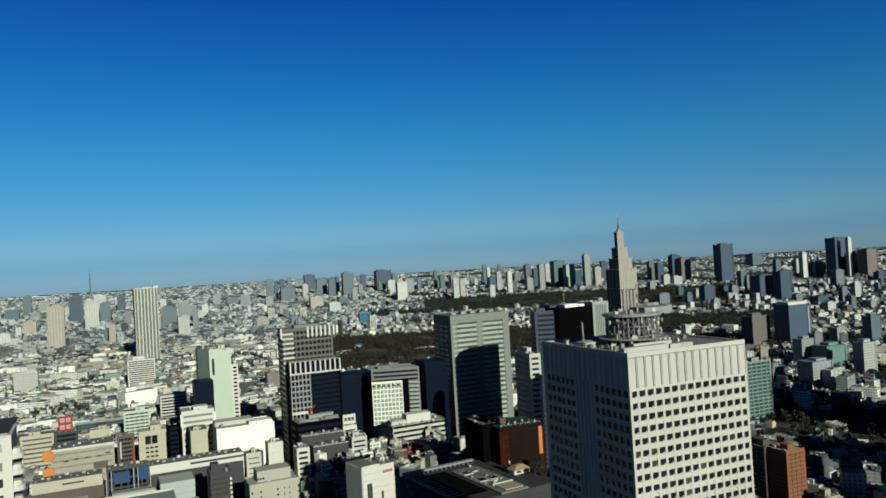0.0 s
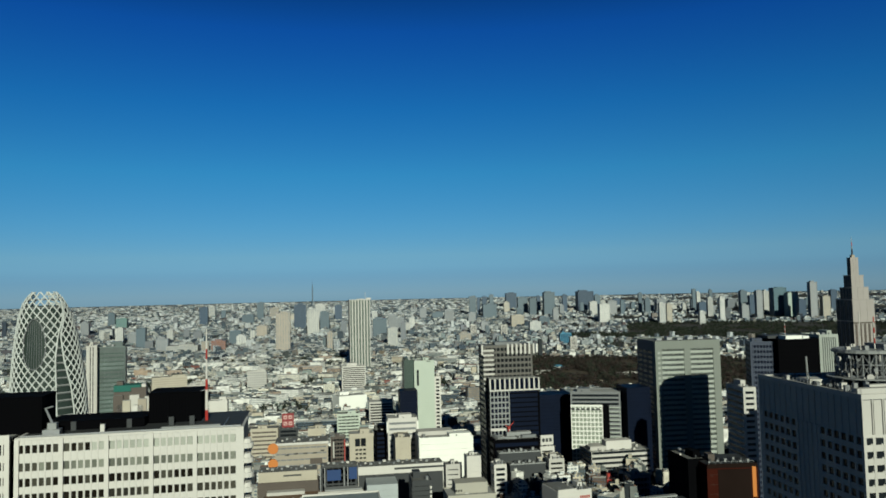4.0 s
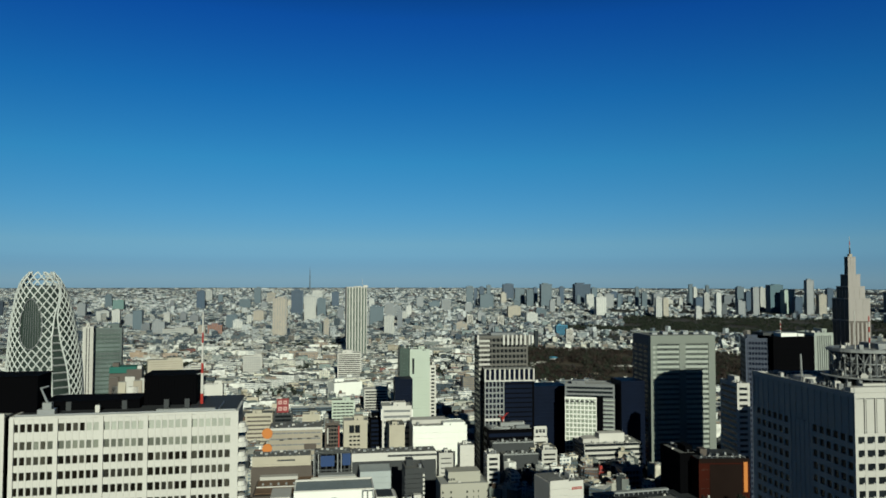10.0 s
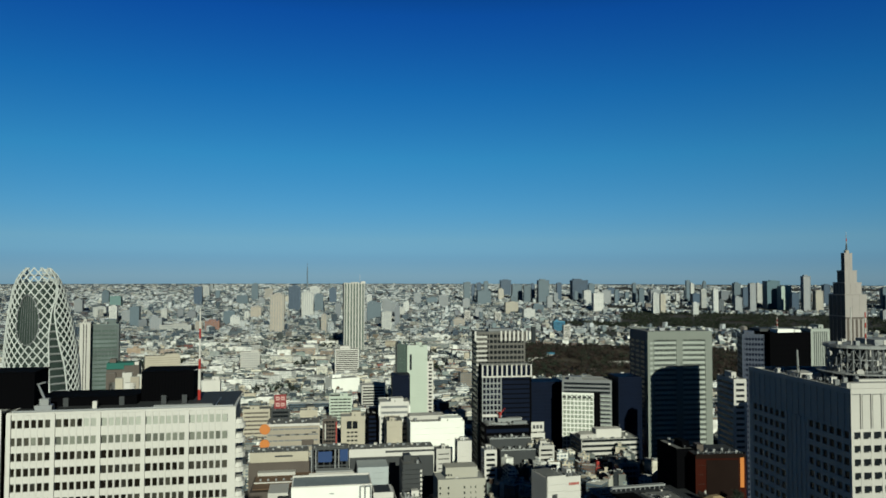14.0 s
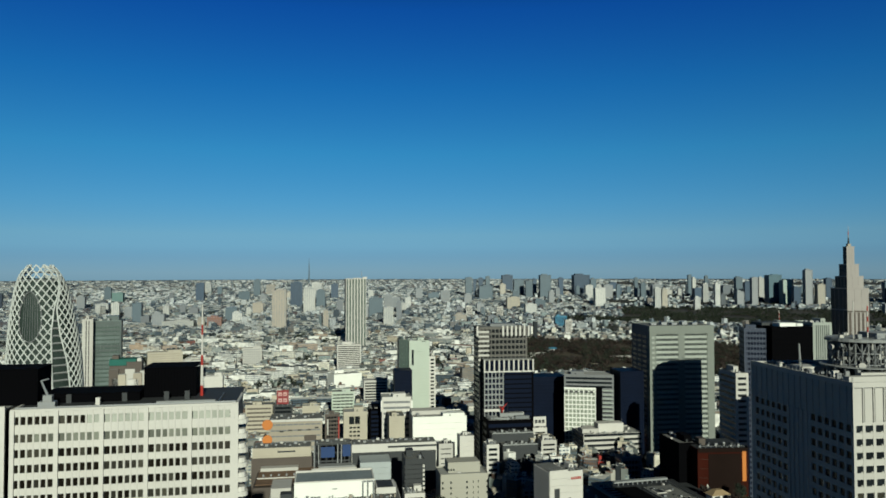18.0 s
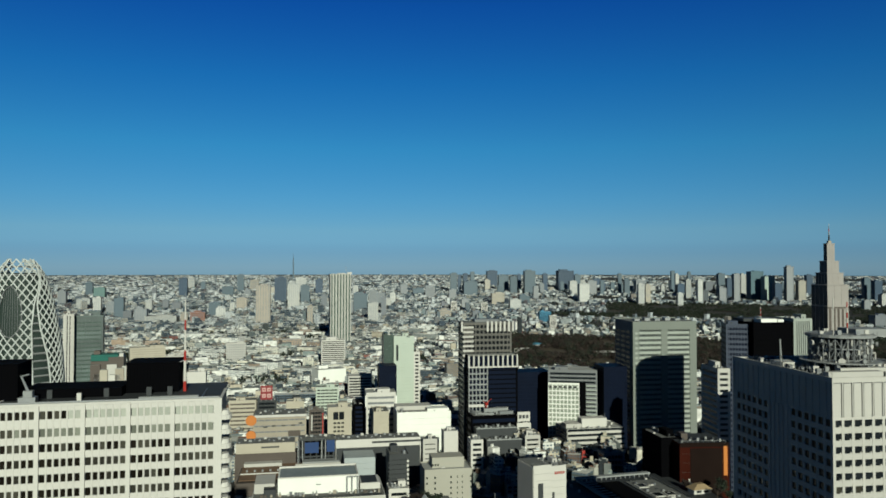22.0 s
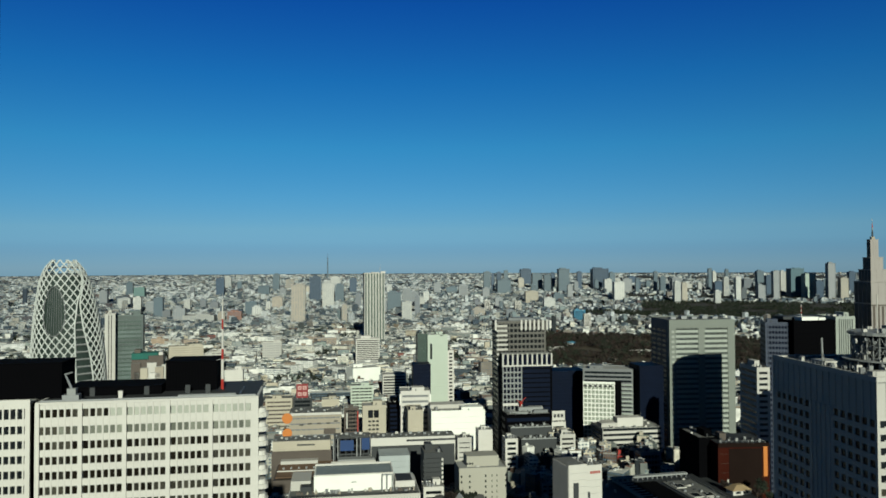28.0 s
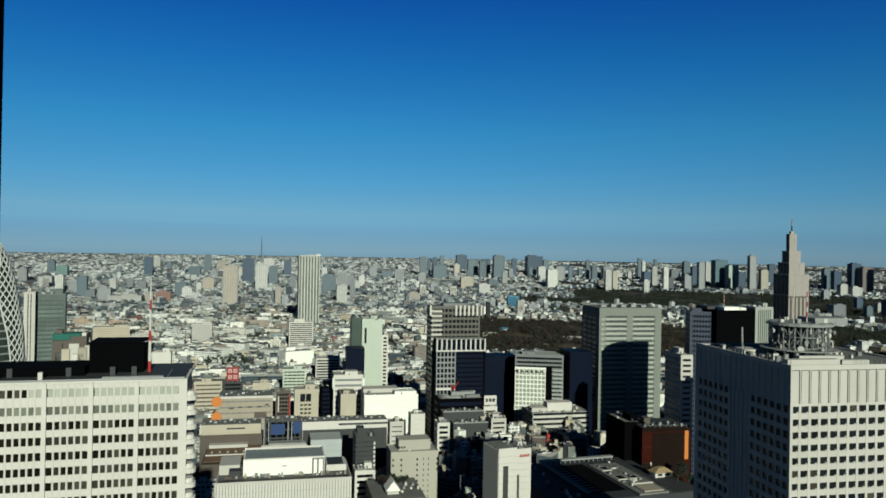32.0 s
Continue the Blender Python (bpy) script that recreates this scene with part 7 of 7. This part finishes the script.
def lots(dmin, dmax, cell, blocks, seed):
    """Building lots in patches of streets, each patch with its own bearing: x, y, turn."""
    r = np.random.default_rng(seed)
    n = 26
    sd, sa = dmin + (dmax - dmin) * np.sqrt(r.random(n)), AZ0 + (AZ1 - AZ0) * r.random(n)
    sx, sy, bearing = sd * np.sin(sa), sd * np.cos(sa), r.choice([0.12, 0.14, -0.25, 0.5, -0.6, 0.3, 0.9], n)
    out = []
    for i in range(n):
        k = np.arange(-int(2400 / cell), int(2400 / cell))
        gx, gy = np.meshgrid(k, k)
        gx, gy = gx.ravel(), gy.ravel()
        u = gx * cell + (gx // blocks) * 7.0
        v = gy * cell + (gy // 2) * 6.0
        x = sx[i] + u * math.cos(bearing[i]) - v * math.sin(bearing[i])
        y = sy[i] + u * math.sin(bearing[i]) + v * math.cos(bearing[i])
        d, a = np.hypot(x, y), np.arctan2(x, y)
        ok = (d > dmin) & (d < dmax) & (a > AZ0) & (a < AZ1)
        x, y = x[ok], y[ok]
        near = np.argmin((x[:, None] - sx) ** 2 + (y[:, None] - sy) ** 2, 1) == i
        out.append(np.stack([x[near], y[near], np.full(near.sum(), bearing[i])], 1))
    p = np.concatenate(out)
    p = p[~in_park(p[:, 0], p[:, 1])]
    p = p[free(p[:, 0], p[:, 1], cell * 0.45)]
    az = np.degrees(np.arctan2(p[:, 0], p[:, 1]))
    # lots in clusters stand open or carry trees; extra trees darken the greener wards
    patch = np.sin(p[:, 0] * 0.021 + 2) + np.sin(p[:, 1] * 0.017 + p[:, 0] * 0.006) + r.normal(0, 0.5, len(p))
    share = np.interp(az, [-40, -10, 20, 30, 50], [1.2, 1.5, 1.5, 0.9, 0.6])
    far_off = dmin >= 2400
    if far_off:
        share = np.interp(az, [-40, 6, 14, 40, 54], [1.8, 1.7, 0.35, 0.3, 0.6])
    open_lot = patch > share
    q = p[open_lot & (r.random(len(p)) < (0.6 if far_off else 0.75))]
    TREES.append(q[:, :2] + r.uniform(-5, 5, (len(q), 2)))
    if not far_off:
        TREES.append(q[:, :2] + r.uniform(-6, 6, (len(q), 2)))
    return p[~open_lot & (r.random(len(p)) > 0.05)]


def boxes(name, label, x, y, z0, w, d, h, turn, mats, kind="stuff", category="buildings"):
    """Many upright boxes as one mesh; walls carry their own metres as UV, slot 0 is walls, slot 1 roofs."""
    n = len(x)
    c, s = np.cos(turn), np.sin(turn)
    corner = np.array([(-1, -1), (1, -1), (1, 1), (-1, 1)]) / 2
    lx, ly = corner[:, 0] * w[:, None], corner[:, 1] * d[:, None]
    px, py = x[:, None] + lx * c[:, None] - ly * s[:, None], y[:, None] + lx * s[:, None] + ly * c[:, None]
    v = np.zeros((n, 8, 3))
    v[:, :4, 0], v[:, 4:, 0], v[:, :4, 1], v[:, 4:, 1] = px, px, py, py
    v[:, :4, 2], v[:, 4:, 2] = z0[:, None], (z0 + h)[:, None]
    quad = np.array([(0, 1, 5, 4), (1, 2, 6, 5), (2, 3, 7, 6), (3, 0, 4, 7), (4, 5, 6, 7)])
    f = (np.arange(n)[:, None, None] * 8 + quad).reshape(-1)
    me = bpy.data.meshes.new(name)
    me.vertices.add(n * 8)
    me.vertices.foreach_set("co", v.reshape(-1))
    me.loops.add(n * 20)
    me.loops.foreach_set("vertex_index", f.astype(np.int32))
    me.polygons.add(n * 5)
    me.polygons.foreach_set("loop_start", np.arange(0, n * 20, 4, dtype=np.int32))
    uv = np.zeros((n, 5, 4, 2))
    for i, length in enumerate((w, d, w, d)):
        uv[:, i, 1, 0] = uv[:, i, 2, 0] = length
        uv[:, i, 2, 1] = uv[:, i, 3, 1] = h
    layer = me.uv_layers.new(name="UVMap")
    layer.data.foreach_set("uv", uv.reshape(-1))
    me.materials.append(mats[0])
    me.materials.append(mats[1])
    me.polygons.foreach_set("material_index", np.tile(np.array([0, 0, 0, 0, 1], np.int32), n))
    me.update()
    me.validate()
    me.shade_flat()
    return tagged(new(name, me), label, category, kind=kind)


def fabric(name, label, p, cell, tall, seed, wall=None):
    """The joined small buildings on lots p, with stair houses and machines on the roofs."""
    r = np.random.default_rng(seed)
    n = len(p)
    dist = np.hypot(p[:, 0], p[:, 1])
    z0 = np.array([ground_z(q) for q in dist])
    s = (202 - z0) / 202
    x, y = p[:, 0] + r.normal(0, 0.7, n), p[:, 1] + r.normal(0, 0.7, n)
    w, d = cell * r.uniform(0.6, 0.97, n), cell * r.uniform(0.6, 0.97, n)
    h = np.exp(r.normal(math.log(tall), 0.4, n)) * s
    big = r.random(n) < 0.03
    h[big] *= r.uniform(1.5, 2.6, big.sum())
    wide = r.random(n) < 0.42
    w[wide] *= r.uniform(1.2, 2.4, wide.sum())
    h[wide] *= 0.8
    h = np.minimum(h, np.interp(dist, [380, 650, 900, 1500, 5000], [20, 26, 40, 60, 90]))
    # the northern wards near by are lower, with broad flat roofs
    bear = np.degrees(np.arctan2(x, y))
    low = np.interp(bear, [-40, -6, 6], [0.6, 0.7, 1.0])
    low = 1 - (1 - low) * np.interp(dist, [500, 1900, 2600], [1.0, 1.0, 0.3])
    h *= low
    broad = (r.random(n) < 0.3) & (low < 0.8)
    w[broad] *= r.uniform(1.3, 2.2, broad.sum())
    d[broad] *= r.uniform(1.1, 1.6, broad.sum())
    turn = p[:, 2] + r.choice([0, 0, 0, math.pi / 2], n)
    boxes(name, label, x, y, z0 - 1, w, d, h + 1, turn, (wall or CITYWALL, CITYROOF))
    if dist.max() < 2500:
        for _ in range(3):      # tanks, fans and boxes on the nearer roofs
            k = r.random(n) < 0.6
            q = k.sum()
            x2, y2 = x[k] + r.uniform(-0.33, 0.33, q) * cell, y[k] + r.uniform(-0.33, 0.33, q) * cell
            boxes(name.replace("buildings", "roof_clutter"), "small tanks and fans on the low roofs", x2, y2, (z0 + h)[k] - 0.2, r.uniform(0.8, 3.2, q), r.uniform(0.8, 3.2, q),
                  r.uniform(0.8, 3.0, q), turn[k], (CITYWALL, CITYROOF), category="roof machines")
    k = r.random(n) < (0.7 if dist.max() < 2500 else 0.35)
    x2, y2 = x[k] + r.uniform(-0.2, 0.2, k.sum()) * cell, y[k] + r.uniform(-0.2, 0.2, k.sum()) * cell
    boxes(name.replace("buildings", "roof_houses"), "stair houses and machines on the low roofs", x2, y2, (z0 + h)[k] - 0.2, w[k] * r.uniform(0.15, 0.5, k.sum()),
          d[k] * r.uniform(0.15, 0.5, k.sum()), r.uniform(1.5, 5, k.sum()) * s[k] + 0.2, turn[k], (wall or CITYWALL, CITYROOF), category="roof machines")


def halls(name, label, az0, az1, d0, d1, count, seed):
    """Broad schools, stores and halls that stand among the small houses, joined; the lots keep clear of them."""
    r = np.random.default_rng(seed)
    d, a = np.sqrt(r.uniform(d0 ** 2, d1 ** 2, count * 3)), np.radians(r.uniform(az0, az1, count * 3))
    x, y = d * np.sin(a), d * np.cos(a)
    ok = free(x, y, 26) & ~in_park(x, y)
    x, y = x[ok][:count], y[ok][:count]
    n = len(x)
    w, dep, h, turn = r.uniform(22, 58, n), r.uniform(14, 30, n), r.uniform(11, 24, n), r.choice([0.12, -0.25, 0.3, 0.5, -0.6], n)
    boxes(name, label, x, y, np.full(n, -1.0), w, dep, h + 1, turn, (HALLWALL, CITYROOF))
    k = r.random(n) < 0.8
    boxes(name + "_roof_houses", "stair houses and machine rooms on broad roofs", x[k], y[k], h[k] - 0.2, w[k] * r.uniform(0.12, 0.4, k.sum()), dep[k] * r.uniform(0.3, 0.6, k.sum()),
          r.uniform(2.5, 5.5, k.sum()), turn[k], (HALLWALL, CITYROOF), category="roof machines")
    for q in range(n):
        clear(x[q], y[q], w[q] / 2 - 2, dep[q] / 2 - 2, math.degrees(turn[q]))


HALLWALL = city_wall("broad_hall_walls", [(0.0, (1.0, 0.99, 0.93)), (0.4, (0.80, 0.76, 0.66)), (0.6, (0.45, 0.47, 0.44)), (0.75, (0.95, 0.94, 0.90)), (0.92, (0.55, 0.42, 0.32))], 3.6, 3.4)
halls("broad_halls", "broad pale halls and schools among low roofs", -36, 6, 820, 2300, 150, 61)
near = lots(380, 1200, 16, 6, 1)
away = np.hypot(near[:, 0], near[:, 1])
bearing = np.degrees(np.arctan2(near[:, 0], near[:, 1]))
close = (away < 640) & (away > 500) & (bearing > -22) & (bearing < 47)
fabric("near_buildings", "dense pale low and mid-rise city buildings", near[~close & (away > 440)], 17, 12, 11)
fabric("middle_buildings", "dense pale low and mid-rise city buildings", lots(1200, 2400, 17, 6, 2), 17, 11, 12)
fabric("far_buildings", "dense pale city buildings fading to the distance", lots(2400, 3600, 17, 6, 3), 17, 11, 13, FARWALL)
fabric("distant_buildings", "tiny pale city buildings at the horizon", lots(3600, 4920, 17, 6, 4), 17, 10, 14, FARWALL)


def crowd(name, label, x0, x1, y0, y1, count, seed):
    """Small white and grey buildings of uneven height, packed closely, joined."""
    r = np.random.default_rng(seed)
    x, y = r.uniform(x0, x1, count), r.uniform(y0, y1, count)
    ok = free(x, y, 4)
    x, y = x[ok], y[ok]
    n = len(x)
    h, turn = r.uniform(14, 34, n), r.choice([0.14, 0.2, -0.3, 0.6], n)
    w, d = r.uniform(6, 12, n), r.uniform(6, 12, n)
    boxes(name, label, x, y, np.full(n, -1.0), w, d, h + 1, turn, (CITYWALL, CITYROOF))
    boxes(name + "_roof_boxes", "tanks and stair houses on crowded roofs", x + r.uniform(-2, 2, n), y + r.uniform(-2, 2, n), h - 0.2, w * r.uniform(0.2, 0.5, n), d * r.uniform(0.2, 0.5, n), r.uniform(1.5, 4, n), turn,
          (CITYWALL, CITYROOF), category="roof machines")


crowd("crowded_buildings", "closely packed small white and grey buildings", 56, 190, 642, 735, 200, 91)
grow("street_trees", "dark evergreen and bare trees among the houses", *np.concatenate(TREES).T, LEAFGREEN, 31, 11.0)


def gables(name, label, p, seed):
    """Small houses with pitched tile roofs, joined."""
    r = np.random.default_rng(seed)
    g = Geo()
    for (x, y, t), w, d, h, e in zip(p, r.uniform(7, 11, len(p)), r.uniform(8, 13, len(p)), r.uniform(5.5, 8, len(p)), r.uniform(1.6, 3, len(p))):
        c, s = math.cos(t), math.sin(t)
        q = lambda u, v, z: (x + u * c - v * s, y + u * s + v * c, z + ground_z(math.hypot(x, y)))
        a, b = w / 2, d / 2
        k = len(g.v)
        g.v += [q(-a, -b, 0), q(a, -b, 0), q(a, b, 0), q(-a, b, 0), q(-a, -b, h), q(a, -b, h), q(a, b, h), q(-a, b, h), q(0, -b, h + e), q(0, b, h + e)]
        g.f += [tuple(k + i for i in f) for f in ((0, 1, 5, 8, 4), (1, 2, 6, 5), (2, 3, 7, 9, 6), (3, 0, 4, 7), (5, 6, 9, 8), (7, 4, 8, 9))]
        g.m += [0, 0, 0, 0, 1, 1]
    tagged(new(name, g.mesh(name, CITYWALL, CITYROOF)), label, "houses", kind="stuff")


r9 = np.random.default_rng(77)
d9, a9 = np.sqrt(r9.uniform(700 ** 2, 2300 ** 2, 4200)), r9.uniform(AZ0, AZ1, 4200)
p9 = np.stack([d9 * np.sin(a9), d9 * np.cos(a9), r9.uniform(-0.8, 0.8, 4200)], 1)
gables("small_houses", "small houses with dark pitched roofs", p9[free(p9[:, 0], p9[:, 1], 7) & ~in_park(p9[:, 0], p9[:, 1])], 5)


# ---- nearest small buildings, one by one ----
def small_building(x, y, w, d, h, turn, seed):
    """A low city building: walls, window bands by storey, parapet, stair house and roof machines."""
    rnd = random.Random(seed)
    wall = rnd.choice((WHITE, WHITE, OFFWHITE, OFFWHITE, CREAM, BEIGE, GREY, PALEGREEN, BROWN, MIDGREY) if x < 0.6 * y else (GREY, MIDGREY, BROWN, BEIGE, OFFWHITE))
    words = {"white_tile": "white tiled", "offwhite_panel": "pale panelled", "cream_render": "cream rendered", "beige_stone": "beige stone", "grey_panel": "grey panelled",
             "pale_green_glass_wall": "pale green", "brown_tile": "brown tiled", "mid_grey_panel": "dark grey"}[wall.name]
    th = thing("small_building", words + " low city building with a flat roof", "building", pose(x, y, 0, 0, 0, turn), group="low buildings near the station")
    body = part("wall", Geo().box(-w / 2, w / 2, 0, d, 0, h), wall, th)
    n = max(2, int(h / 3.4))
    k = rnd.randint(3, 6)
    front = Geo()
    for i in range(k):
        a = -w / 2 + w * (i + 0.18) / k
        front.box(a, a + w * 0.64 / k, -0.06, 0.1, 0, 1.5)
    front = front.mesh("window_band", GLASS)
    side = Geo().box(w / 2 - 0.1, w / 2 + 0.06, d * 0.15, d * 0.85, 0, 1.4).mesh("side_band", GLASS)
    for i in range(n):
        z = h - 2.4 - 3.4 * i
        if z > 0.5:
            part("window_band", front, GLASS, body).location = (0, 0, z)
            part("side_band", side, GLASS, body).location = (0, 0, z)
    roof_kit(th, w, d, h, seed, wall=wall, rich=1.2)


for i, (x, y, turn) in enumerate(near[close]):
    r = random.Random(i + 50)
    small_building(x, y - 6, r.uniform(10, 15), r.uniform(10, 15), min(22, 10 * math.exp(r.gauss(0.15, 0.35))), math.degrees(turn) if i % 4 else 8, i)
